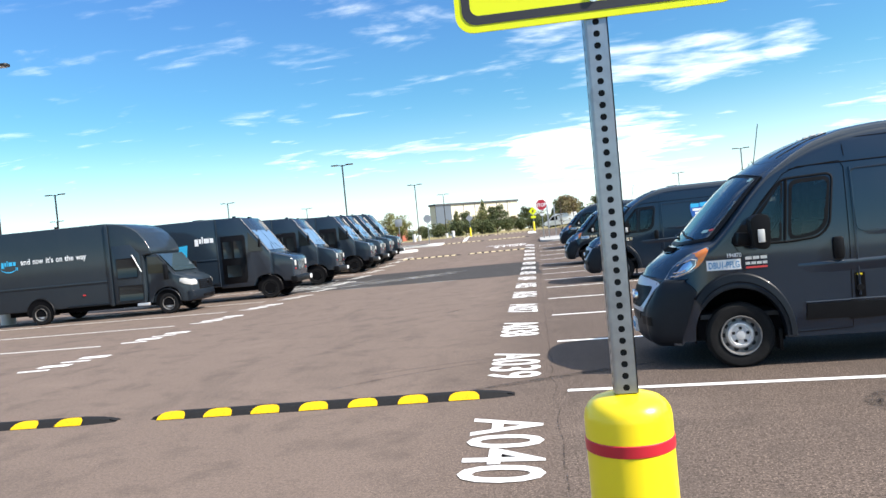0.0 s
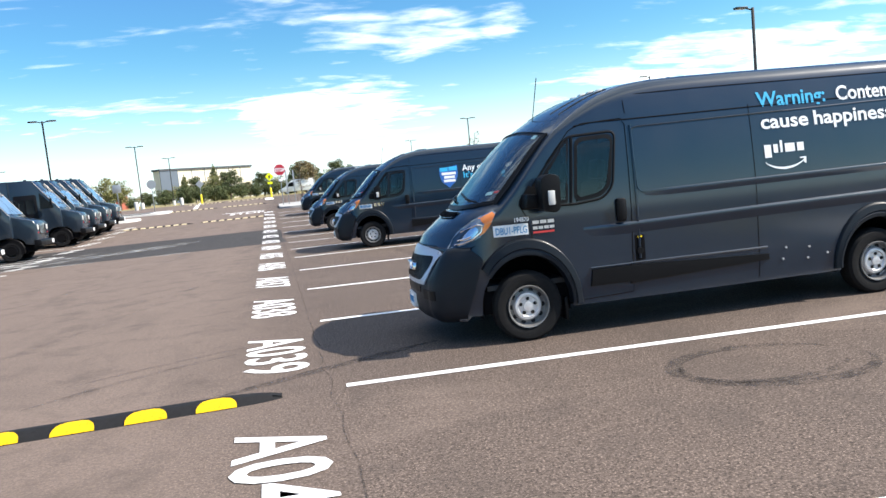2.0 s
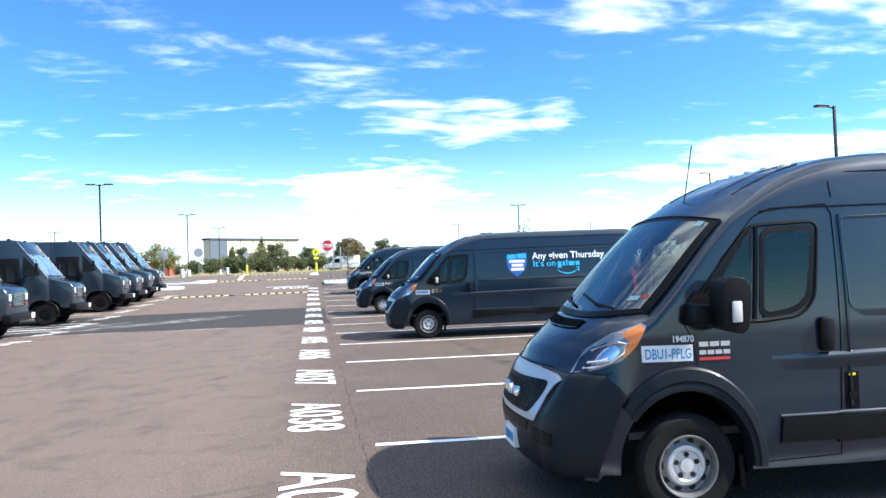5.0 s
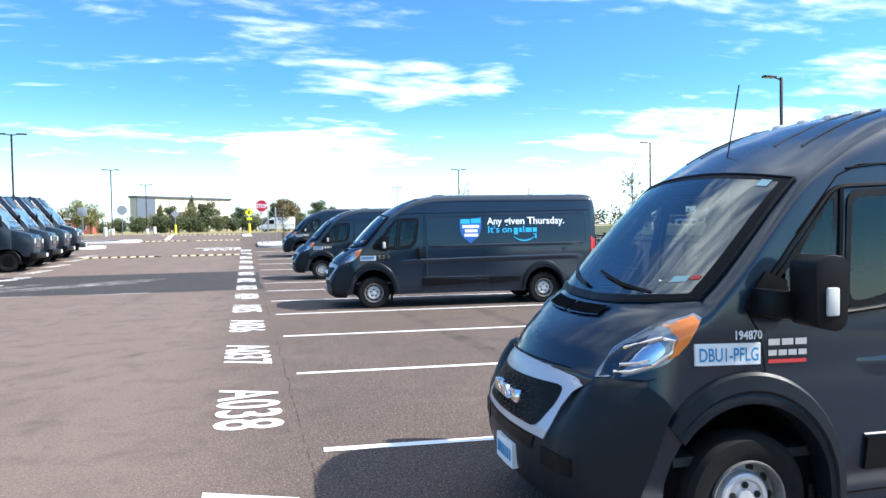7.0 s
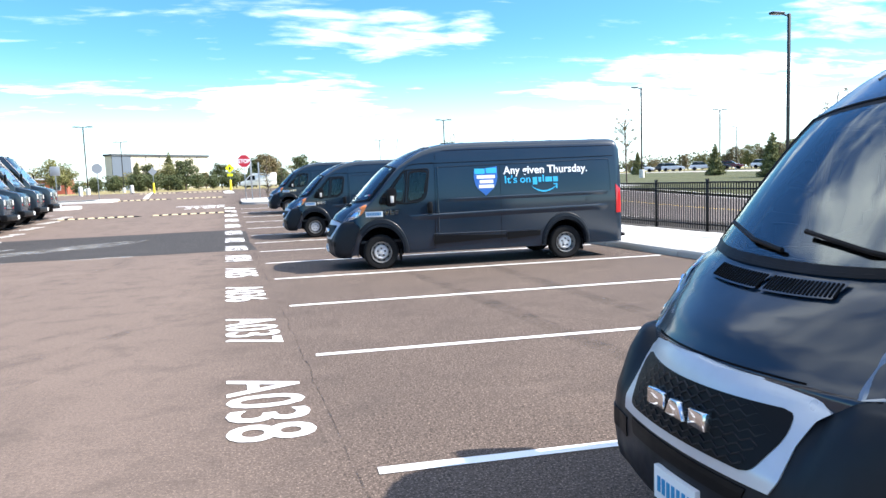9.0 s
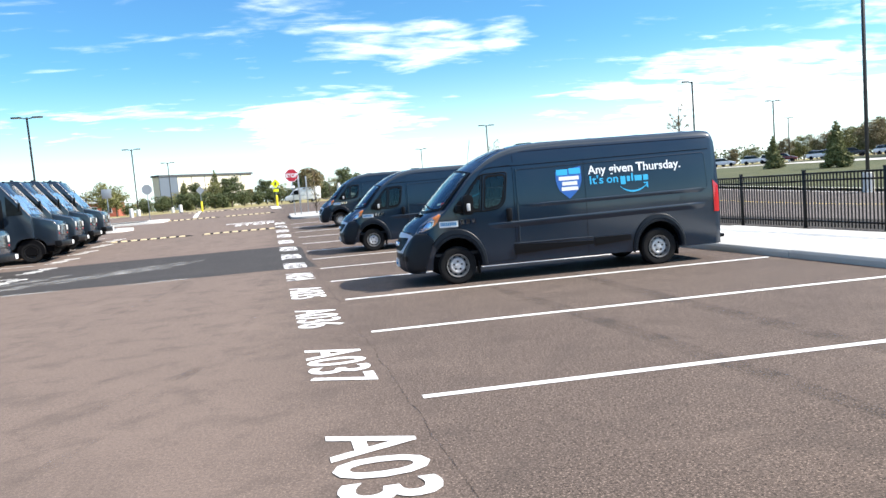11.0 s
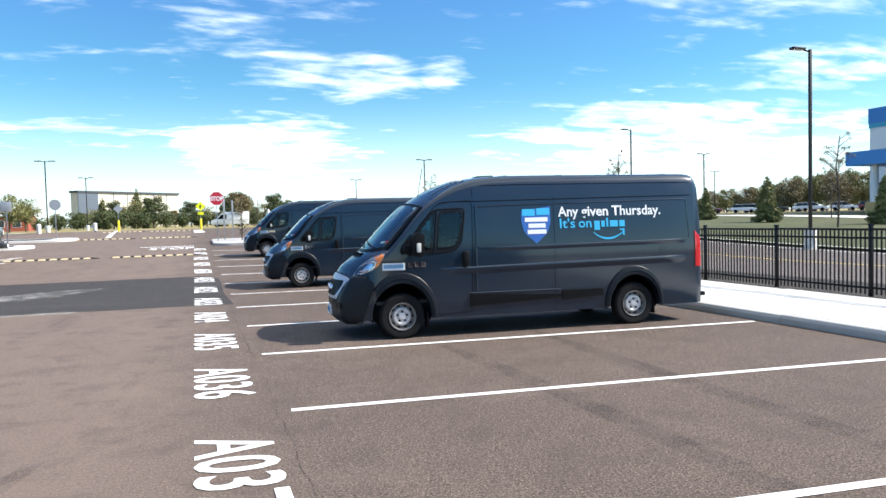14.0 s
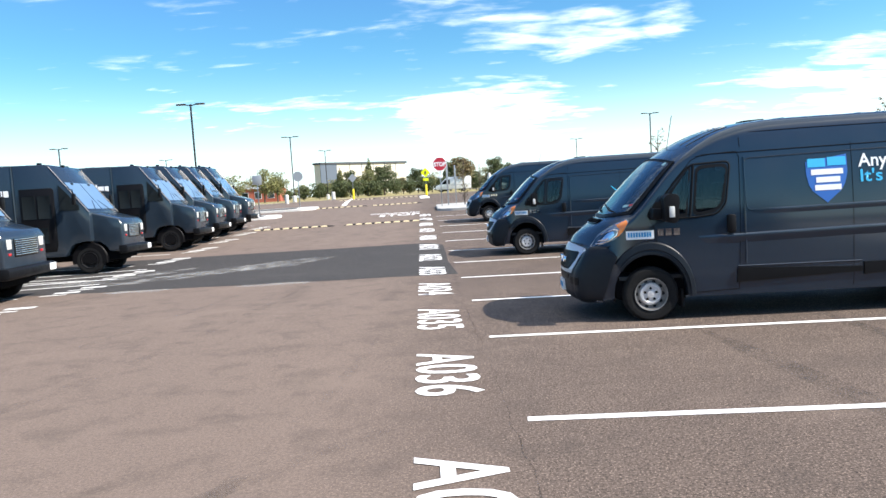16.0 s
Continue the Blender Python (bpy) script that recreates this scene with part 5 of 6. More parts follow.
def make_box_truck():
    t = thing("box_truck", pose(0, 0, 0), "slate grey box truck with sloped overcab roof", "truck")
    H = 1.12
    top = [(-7.3, 0.50), (-1.92, 0.50), (-1.92, 3.33), (-7.3, 3.33)]
    part("cargo_box", prism(top, -H, H, 0.04, 3), BOXPAINT, t)
    over = [(-1.916, 0.48), (-0.75, 0.48), (-0.70, 0.9), (-0.70, 2.10), (-0.44, 2.13), (-0.39, 2.20), (-0.42, 2.34), (-0.56, 2.62), (-0.80, 2.92), (-1.02, 3.09), (-1.30, 3.21), (-1.62, 3.285), (-1.916, 3.30)]
    part("cab_shell", prism(over, -H + 0.01, H - 0.01, 0.05, 3), BOXPAINT, t, smooth=40)
    cab = [(-0.72, 0.42), (-0.53, 0.42), (-0.50, 0.62), (-0.38, 0.80), (-0.2, 0.90), (0.0, 0.93), (0.2, 0.90), (0.38, 0.80), (0.50, 0.62), (0.53, 0.38),
           (0.92, 0.38), (1.0, 0.48), (1.03, 0.75), (1.02, 1.02), (0.97, 1.13), (0.84, 1.21), (0.62, 1.29), (0.32, 1.37), (-0.30, 2.13), (-0.72, 2.13)]
    part("cab", round_front(prism(cab, -0.98, 0.98, 0.05, 3)), BOXPAINT, t, smooth=40)
    part("wheel_well", prism(arc(0, 0.46, 0, 180, 12, 0.40) + [(-0.46, 0.3), (0.46, 0.3)], -0.95, 0.95), SEAM, t)
    part("chassis", solid(-6.1, 0.6, -0.7, 0.7, 0.32, 0.54, 0.02), SEAM, t)
    screen = [[(0.30 + (-0.58) * u + 0.02, y, 1.43 + 0.69 * u + 0.02) for y in (-0.84, -0.4, 0, 0.4, 0.84)] for u in (0.04, 0.5, 0.95)]
    part("windscreen", grid(screen), SCREEN, t, "glossy dark windscreen")
    part("overcab_gap", solid(-0.60, -0.44, -0.95, 0.95, 2.06, 2.12, 0.01), SEAM, t)
    for s in (-1, 1):
        part("side_window", prism([(-0.62, 1.46), (0.22, 1.42), (-0.24, 2.02), (-0.62, 2.05)], s * 0.97, s * 0.99), GLASS, t)
        door = part("side_door", prism([(-1.80, 0.55), (-0.80, 0.55), (-0.80, 2.15), (-1.1, 2.52), (-1.80, 2.52)], s * (H - 0.01), s * (H + 0.014), 0.01), BOXPAINT, t)
        for x0, x1, z0, z1 in ((-1.66, -0.92, 1.38, 2.05), (-1.66, -0.78, 0.58, 1.10)):
            part("door_pane", solid(x0, x1, s * (H + 0.008), s * (H + 0.024), z0, z1, 0.004), GLASS, door)
            part("pane_frame", tube([(x0, s * (H + 0.02), z0), (x1, s * (H + 0.02), z0), (x1, s * (H + 0.02), z1), (x0, s * (H + 0.02), z1), (x0, s * (H + 0.02), z0)], 0.016, 4), BLACK, door)
        part("grab_rail", tube([(-1.05, s * (H + 0.05), 2.15), (-0.76, s * (H + 0.06), 1.55)], 0.018, 6), GALV, t, "bright steel grab rail")
        part("corner_post", solid(-1.99, -1.87, s * (H + 0.02) - 0.02, s * (H + 0.02) + 0.02, 0.45, 3.25, 0.012), BOXPAINT, t)
        part("rub_rail", solid(-7.2, -2.05, s * (H + 0.014) - 0.014, s * (H + 0.014) + 0.014, 1.30, 1.36, 0.008), BOXPAINT, t)
        part("side_step", solid(-1.05, -0.62, s * (H - 0.05) - 0.05, s * (H - 0.05) + 0.05, 0.36, 0.46, 0.015), STEEL, t, "bright steel side step")
        part("screen_pillar", tube([(0.33, s * 0.93, 1.39), (-0.29, s * 0.965, 2.13)], 0.02, 6), BOXPAINT, t)
        part("skirt_rail", solid(-3.6, -2.05, s * (H + 0.014) - 0.014, s * (H + 0.014) + 0.014, 0.52, 0.58, 0.008), PLASTIC, t)
        part("headlight", round_front(prism([(0.52, 1.08), (0.74, 0.98), (1.03, 0.93), (1.035, 1.03), (0.97, 1.12), (0.80, 1.19), (0.56, 1.20)], min(s * 0.70, s * 0.992), max(s * 0.70, s * 0.992), 0.015)), MARKERLENS, t, "clear headlight")
        part("arch_lip", tube([(x, s * 0.985, z) for x, z in arc(0, 0.47, 5, 175, 14, 0.40)], 0.022, 6), PLASTIC, t)
        part("rear_arch", tube([(x, s * (H + 0.004), z) for x, z in arc(-4.62, 0.50, 0, 180, 14, 0.42)], 0.03, 6), BLACK, t)
        part("rear_well", prism(arc(-4.62, 0.48, 0, 180, 12, 0.42) + [(-5.10, 0.3), (-4.14, 0.3)], s * 0.8, s * (H + 0.006)), SEAM, t)
        arm = part("mirror_arm", tube([(0.1, s * 0.95, 1.5), (0.1, s * 1.2, 1.5)], 0.025, 6), BLACK, t)
        part("mirror", solid(0.04, 0.16, s * 1.16 - 0.1, s * 1.16 + 0.1, 1.2, 1.75, 0.04), BLACK, arm)
        part("marker_lamp", solid(-3.0, -2.9, s * (H + 0.01) - 0.012, s * (H + 0.01) + 0.012, 0.88, 0.94, 0.005), REDLENS, t)
        part("roof_lamp", solid(-3.9, -3.78, s * 0.95 - 0.05, s * 0.95 + 0.05, 3.325, 3.40, 0.012), BLACK, t)
        wheel(t, 0.0, s * 0.86, s, STEEL, 0.37, 0.22, 8)
        wheel(t, -4.62, s * 1.03, s, STEEL, 0.37, 0.24, 8)
    grille = part("grille", round_front(solid(0.985, 1.05, -0.60, 0.60, 0.76, 1.09, 0.02)), BLACK, t, "black slatted grille")
    for i in range(4):
        part("grille_slat", round_front(solid(1.045, 1.062, -0.55, 0.55, 0.80 + 0.07 * i, 0.825 + 0.07 * i, 0.004)), PLASTIC, grille)
    part("front_bumper", round_front(prism([(0.85, 0.36), (1.06, 0.40), (1.11, 0.52), (1.09, 0.74), (0.85, 0.74)], -1.0, 1.0, 0.04, 3)), PLASTIC, t)
    part("lower_grille", round_front(solid(1.09, 1.12, -0.5, 0.5, 0.48, 0.58, 0.01)), BLACK, t)
    part("badge", lathe([(0.08, 0), (0.08, 0.015), (0.001, 0.018)], 16, "x", None, (1.06, 0, 0.98)), CHROME, t)
    def put(me, x0, z0, wide, mat):
        w = max(v.co.x for v in me.vertices)
        mesh_part("slogan_word", remap(me, lambda a, b: Vector((x0 + a * wide / w, -H - 0.006, z0 + b))), mat, t, smooth=0)
    put(letters("It's", 0.20, 0.004), -6.65, 2.18, 0.30, DECALBLUE)
    put(letters("on", 0.20, 0.004), -6.28, 2.18, 0.25, DECALBLUE)
    block_word(-5.93, 2.18, 0.15, [(w * 1.15, d * 1.3, u * 1.3) for w, d, u in PRIME], DECALBLUE, t, surface=flat_side(H))
    smile(-5.95, 2.08, 0.62, 0.11, 0.04, DECALBLUE, t, surface=flat_side(H))
    x = -5.2
    for word, wide in (("and", 0.36), ("now", 0.40), ("it's", 0.28), ("on", 0.24), ("the", 0.32), ("way", 0.38)):
        put(letters(word, 0.20, 0.004), x, 2.18, wide, DECALWHITE)
        x += wide + 0.095
    return t


TRUCK = make_box_truck()
TRUCK.matrix_basis = pose(-13.05, 16.75, gz(16), 0, 0, 2.0)

# ---- bollard and sign in the foreground ----
PX, PY = -0.006, -5.855
bollard = thing("bollard", pose(PX, PY, -0.053), "bright yellow bollard sleeve with red reflective band", "bollard")
dome = [(0.107, -0.05), (0.107, 1.338)] + [(0.107 - 0.05 * (1 - math.cos(radians(a))), 1.338 + 0.05 * math.sin(radians(a))) for a in (20, 40, 60, 80)] + [(0.035, 1.393), (0.001, 1.398)]
part("sleeve", lathe(dome, 48, "z"), BOLLARD, bollard, smooth=50)
part("band", lathe([(0.1074, 1.260), (0.1095, 1.262), (0.1095, 1.288), (0.1074, 1.290)], 48, "z"), REDTAPE, bollard, "red band")
sign = thing("warning_sign", pose(PX, PY, 1.344, 0, 0.4, 0), "lime warning sign on a perforated steel post in a bollard", "sign")
pole = bmesh.new()
h = 0.0285
fold = 0.008
# four walls of the square tube with pitched holes on two faces
ZN = int(1.9 / 0.0288)
box(pole, -h, h, h - 0.003, h, 0, 1.9)
box(pole, h - 0.003, h, -h, h - 0.003, 0, 1.9)


def holed(bm, flip):
    """A post wall with a round hole every inch."""
    r = 0.0082
    def at(u, z):
        return (u, -h, z) if not flip else (-h, u, z)
    for k in range(ZN):
        z0, z1 = k * 0.0288, (k + 1) * 0.0288
        zc = (z0 + z1) / 2
        us = (-h + fold, -0.0144, -0.006, 0.006, 0.0144, h)
        outer = [(u, z0) for u in us] + [(h, zc)] + [(u, z1) for u in us[::-1]] + [(-h + fold, zc)]
        ang = [math.atan2(z - zc, u) for u, z in outer]
        o = [bm.verts.new(at(u, z)) for u, z in outer]
        i = [bm.verts.new(at(r * math.cos(a), zc + r * math.sin(a))) for a in ang]
        n = len(outer)
        for q in range(n):
            bm.faces.new((o[q], o[(q + 1) % n], i[(q + 1) % n], i[q]))


holed(pole, False)
holed(pole, True)
# the rolled edge between the two holed walls
rolled = [(-h + fold - fold * math.cos(radians(a)), -h + fold - fold * math.sin(radians(a))) for a in range(0, 91, 15)]
grid([[(x, y, z) for x, y in rolled] for z in (0, ZN * 0.0288)], pole)
bmesh.ops.remove_doubles(pole, verts=pole.verts, dist=0.0001)
post = part("post", pole, GALV, sign, smooth=20)
# added dark core paints the shade of the hollow behind the holes
part("post_hollow_shade", solid(-h + 0.004, h - 0.004, -h + 0.004, h - 0.004, 0, 1.9), HOLE, post)


def rounded(x0, x1, z0, z1, r, n=6):
    pts = []
    for cx, cz, a0 in ((x1 - r, z0 + r, -90), (x1 - r, z1 - r, 0), (x0 + r, z1 - r, 90), (x0 + r, z0 + r, 180)):
        pts += [(cx + r * math.cos(radians(a0 + 90 * k / n)), cz + r * math.sin(radians(a0 + 90 * k / n))) for k in range(n + 1)]
    return pts


BZ = 0.915
plate = part("sign_plate", prism(rounded(-0.338, 0.338, BZ, BZ + 0.62, 0.045), -0.034, -0.0290), SIGNLIME, sign, "lime reflective plate")
ring = bmesh.new()
o = [ring.verts.new((x, -0.0355, z)) for x, z in rounded(-0.321, 0.321, BZ + 0.018, BZ + 0.602, 0.036)]
i = [ring.verts.new((x, -0.0355, z)) for x, z in rounded(-0.300, 0.300, BZ + 0.040, BZ + 0.580, 0.022)]
for k in range(len(o)):
    ring.faces.new((o[k], o[(k + 1) % len(o)], i[(k + 1) % len(o)], i[k]))
part("sign_border", ring, SIGNBLACK, plate, "black border")
part("sign_bolt", lathe([(0.012, -0.043), (0.012, -0.036), (0.016, -0.0355), (0.016, -0.033)], 12, "y", None, (0, 0, BZ + 0.055)), CHROME, plate)

# ---- speed bumps ----


def speed_bump(x0, x1, y, count, label, face=BUMPYELLOW):
    """A low rubber hump with tapered ends and yellow half rounds on its face."""
    z = gz(y)
    b = thing("speed_bump", pose(0, y, z), label, "speed bump", "speed bumps")
    def hump(x, w=0.15, t=0.062):
        f = min(1.0, (x - x0) / 0.28, (x1 - x) / 0.34)
        f = max(f, 0.03) ** 0.5
        return [(x, -w * (0.4 + 0.6 * f), 0.0), (x, -w * 0.66 * f, t * 0.60 * f), (x, -w * 0.30, t * f), (x, w * 0.30, t * f), (x, w * 0.66 * f, t * 0.60 * f), (x, w * (0.4 + 0.6 * f), 0.0)]
    xs = sorted({x0, x0 + 0.05, x0 + 0.15, x0 + 0.3, x1 - 0.42, x1 - 0.2, x1 - 0.08, x1, *np.linspace(x0 + 0.3, x1 - 0.42, 12)})
    part("hump", grid([hump(x) for x in xs]), BUMPRUBBER, b)
    pitch = (x1 - x0 - 0.82) / (count - 1)
    for k in range(count):
        c = x0 + 0.28 + pitch * k
        rows = []
        for j in range(7):
            f = j / 6
            yy, zz = (-0.152 + 0.105 * min(1, f * 1.25)), 0.004 + 0.060 * min(1, f * 1.25) ** 0.75
            if f > 0.8:
                yy, zz = -0.047 + 0.04 * (f - 0.8) / 0.2, 0.0645
            half = 0.165 * math.sqrt(max(0.0, 1 - (0.96 * f) ** 2.4))
            rows.append([(c - half + 2 * half * i / 6, yy, zz + 0.003) for i in range(7)])
        part("reflector", grid(rows), face, b)
    return b


for y, n, face in ((0.02, 7, BUMPYELLOW), (40.2, 8, BUMPWORN)):
    speed_bump(-4.72, -0.56, y, n, "black rubber speed bump with yellow half-round reflectors", face)
    speed_bump(-9.3, -5.16, y, n, "black rubber speed bump with yellow half-round reflectors", face)
speed_bump(-4.6, -0.7, 59.2, 8, "far black speed bump with pale reflectors", BUMPWORN)
speed_bump(-9.0, -4.9, 59.4, 8, "far black speed bump with pale reflectors", BUMPWORN)
speed_bump(-5.2, -0.8, 80.5, 8, "far black speed bump with pale reflectors", BUMPWORN)
speed_bump(-9.6, -5.5, 81.0, 8, "far black speed bump with pale reflectors", BUMPWORN)

# ---- fence ----


def fence_section():
    f = thing("fence_section", pose(0, 0, 0), "black ornamental steel fence section on the pavement edge", "fence", "fence sections")
    part("post", solid(-0.035, 0.035, -0.035, 0.035, -0.05, 1.44, 0.006), FENCEBLACK, f)
    cap = part("post_cap", prism([(-0.042, 1.44), (0.042, 1.44), (0.03, 1.465), (-0.03, 1.465)], -0.042, 0.042), FENCEBLACK, f)
    for z in (1.36, 1.19, 0.20):
        part("rail", solid(-0.02, 0.02, 0.035, 2.395, z - 0.022, z + 0.022, 0.004), FENCEBLACK, f)
    base = part("picket", solid(-0.0115, 0.0115, -0.0125, 0.0125, 0.07, 1.36), FENCEBLACK, f)
    base.location = (0, 0.13, 0)
    for k in range(1, 22):
        c = base.copy()
        scene.collection.objects.link(c)
        c.location = (0, 0.13 + 0.1035 * k, 0)
    return f


FENCE = fence_section()
for k in range(-3, 13):
    y = 15.64 + 2.43 * k
    m = pose(11.79, y, gz(y) + 0.10)
    if k == -3:
        FENCE.matrix_basis = m
    else:
        copy_thing(FENCE, m)

# ---- lamp posts ----


def lamp_post(x, y, top, heads, turn, label):
    z = gz(y) + (0.1 if x > 12 else 0)
    p = thing("lamp_post", pose(x, y, z, 0, 0, turn), label, "lamp post", "car park lamp posts")
    part("base", lathe([(0.26, -0.3), (0.26, 0.80), (0.23, 0.84), (0.001, 0.84)], 20, "z"), CONCRETE, p, "round concrete base")
    part("shaft", prism([(-0.062, -0.062), (0.062, -0.062), (0.062, 0.062), (-0.062, 0.062)], 0.84, top - z, 0.012, 2, axes="xy"), BRONZE, p)
    for s in ((-1, 1) if heads == 2 else (-1,)):
        part("arm", tube([(0, 0, top - z - 0.12), (s * 0.45, 0, top - z - 0.03)], 0.04, 6), BRONZE, p)
        head = part("lamp_head", prism([(s * 0.40, -0.17), (s * 1.05, -0.16), (s * 1.12, -0.10), (s * 1.12, 0.10), (s * 1.05, 0.16), (s * 0.40, 0.17)], top - z - 0.06, top - z + 0.04, 0.015, 2, axes="xy"), BRONZE, p)
        part("lens", solid(min(s * 0.5, s * 1.0), max(s * 0.5, s * 1.0), -0.12, 0.12, top - z - 0.075, top - z - 0.055, 0.005), DECALWHITE, head)
    return p


POSTS = ((-18.6, 62.3, 9.8, 2, 0), (-17.3, 98.4, 9.8, 2, 0), (-17.1, 130.6, 9.8, 2, 0), (-45.8, 96.0, 9.8, 2, 0), (-48.65, 60.5, 9.8, 2, 0), (-44.8, 131.0, 9.8, 2, 5),
         (-20.4, 17.3, 9.8, 2, 0), (28.6, 94.4, 9.8, 2, 0), (29.2, 140.0, 9.8, 2, 0), (26.08, 28.3, 9.2, 1, 0), (39.7, 62.8, 10.1, 1, 0), (65.0, 83.2, 9.8, 2, 0), (-74, 96, 9.8, 2, 0), (62, 150, 10, 2, 0), (96, 118, 9.8, 2, 0))
for x, y, top, heads, turn in POSTS:
    lamp_post(x, y, top, heads, turn, "dark bronze lamp post with %s on a concrete base" % ("two flat heads" if heads == 2 else "one flat head"))

# ---- signs along the aisle ----


def small_post(parent, top, mat=GALV, r=0.03):
    return part("post", solid(-r, r, -r, r, -0.1, top, 0.004), mat, parent)


stop = thing("stop_sign", pose(0.55, 50.2, gz(50.2) + 0.10), "red octagonal stop sign on a steel post", "stop sign")
small_post(stop, 3.05)
oct8 = [(0.462 * math.cos(radians(22.5 + 45 * k)), 2.72 + 0.462 * math.sin(radians(22.5 + 45 * k))) for k in range(8)]
oct7 = [(0.435 * math.cos(radians(22.5 + 45 * k)), 2.72 + 0.435 * math.sin(radians(22.5 + 45 * k))) for k in range(8)]
part("sign_back", prism(oct8, -0.045, -0.035), DECALWHITE, stop, "white edge")
part("sign_face", prism(oct7, -0.049, -0.046), SIGNRED, stop, "red sheet")
me = letters("STOP", 0.27, 0.012, "CENTER", 0.86)
mesh_part("sign_word", remap(me, lambda a, b: Vector((a, -0.053, 2.585 + b))), DECALWHITE, stop, smooth=0)
part("small_plate", solid(-0.15, 0.15, -0.04, -0.035, 1.85, 2.02, 0.003), DECALWHITE, stop)


def crossing_sign(x, y, lime):
    """A diamond sign on a post in a yellow bollard."""
    s = thing("crossing_sign", pose(x, y, gz(y)), "%s diamond sign on a post in a yellow bollard" % ("lime" if lime else "pale"), "sign")
    small_post(s, 3.0)
    part("bollard", lathe([(0.12, -0.1), (0.12, 1.15), (0.08, 1.22), (0.001, 1.24)], 16, "z"), BOLLARD, s, "yellow bollard")
    d = 0.52
    part("sign_face", prism([(0, 2.55 - d), (d, 2.55), (0, 2.55 + d), (-d, 2.55)], -0.045, -0.035), SIGNLIME if lime else SIGNBACK, s)
    if lime:
        part("symbol", prism([(-0.08, 2.3), (0.02, 2.3), (0.03, 2.5), (0.12, 2.48), (0.12, 2.55), (0.03, 2.72), (-0.06, 2.72), (-0.12, 2.5)], -0.05, -0.046), SIGNBLACK, s)
        part("arrow_plate", solid(-0.3, 0.3, -0.045, -0.035, 1.62, 1.92, 0.003), SIGNLIME, s)
    return s


crossing_sign(-0.15, 84.5, True)
crossing_sign(-9.0, 92.0, False)


def plate_sign(x, y, w, hgt, z0, label, octagon=False, mat=SIGNBACK):
    s = thing("parking_sign", pose(x, y, gz(y) + 0.1), label, "sign")
    small_post(s, z0 + hgt, GALV, 0.03)
    if octagon:
        part("sign_face", prism([(w / 2 * 1.08 * math.cos(radians(22.5 + 45 * k)), z0 + hgt / 2 + w / 2 * 1.08 * math.sin(radians(22.5 + 45 * k))) for k in range(8)], -0.045, -0.035), mat, s)
    else:
        part("sign_face", solid(-w / 2, w / 2, -0.045, -0.035, z0, z0 + hgt, 0.004), mat, s)
    return s


plate_sign(-11.3, 51.0, 0.60, 0.60, 2.1, "bare grey square sign back on a post")
plate_sign(-10.2, 60.1, 0.75, 0.75, 2.1, "bare grey octagonal sign back on a post", True)
plate_sign(1.0, 51.0, 0.12, 1.9, 0.8, "narrow grey marker post sign")
plate_sign(1.6, 52.6, 0.10, 1.7, 0.9, "narrow grey marker post sign")

# ---- kerbed islands ----


def island(points, label, edge=CONCRETE):
    t = thing("traffic_island", pose(0, 0, 0), label, "traffic island", kind="structure")
    cx, cy = sum(p[0] for p in points) / len(points), sum(p[1] for p in points) / len(points)
    def ringed(k, up):
        return [(cx + (x - cx) * k, cy + (y - cy) * k, gz(cy + (y - cy) * k) + up) for x, y in points]
    bm = bmesh.new()
    a, b = [bm.verts.new(p) for p in ringed(1, -0.1)], [bm.verts.new(p) for p in ringed(1, 0.14)]
    c, d = [bm.verts.new(p) for p in ringed(0.86, 0.15)], [bm.verts.new(p) for p in ringed(0.86, 0.05)]
    n = len(points)
    for r0, r1 in ((a, b), (b, c), (c, d)):
        for k in range(n):
            bm.faces.new((r0[k], r0[(k + 1) % n], r1[(k + 1) % n], r1[k]))
    part("kerb_edge", bm, edge, t, "weathered concrete kerb" if edge is KERB else "bright concrete kerb")
    bm = bmesh.new()
    bm.faces.new([bm.verts.new(p) for p in ringed(0.87, 0.10)])
    part("bed", bm, MULCH, t, "dark planting bed")
    return t


def oval(x0, x1, y0, y1, r):
    return [(px, pz) for px, pz in rounded(x0, x1, y0, y1, r, 5)]


island(oval(-24, -9.9, 49.6, 52.2, 1.2), "narrow island with pale kerb at the end of the truck row")
island(oval(-30, -8.8, 57.8, 61.5, 1.2), "long island with pale kerb and dark bed")
island(oval(0.2, 30, 47.0, 53.0, 1.0), "island with grey kerb and dark mulch at the end of the van row", KERB)
apron = part("far_kerb", grid([[(-60, 78, gz(78) + 0.12), (-60, 79.5, gz(79.5) + 0.12)], [(-17, 84, gz(84) + 0.12), (-17, 85.5, gz(85.5) + 0.12)], [(-11, 96.5, gz(96.5) + 0.12), (-9.5, 97.5, gz(97.5) + 0.12)]]), CONCRETE, None, "pale concrete kerb at the edge of the lot")
tagged(apron, category="kerb", kind="structure")
for x, y in ((-16.0, 86), (-11.8, 95)):
    w = thing("concrete_bollard", pose(x, y, gz(y)), "pale concrete bollard by the far kerb", "bollard")
    part("shaft", lathe([(0.22, -0.1), (0.22, 0.95), (0.16, 1.02), (0.001, 1.03)], 16, "z"), CONCRETE, w)

# ---- trees and planting ----
rng = np.random.default_rng(7)


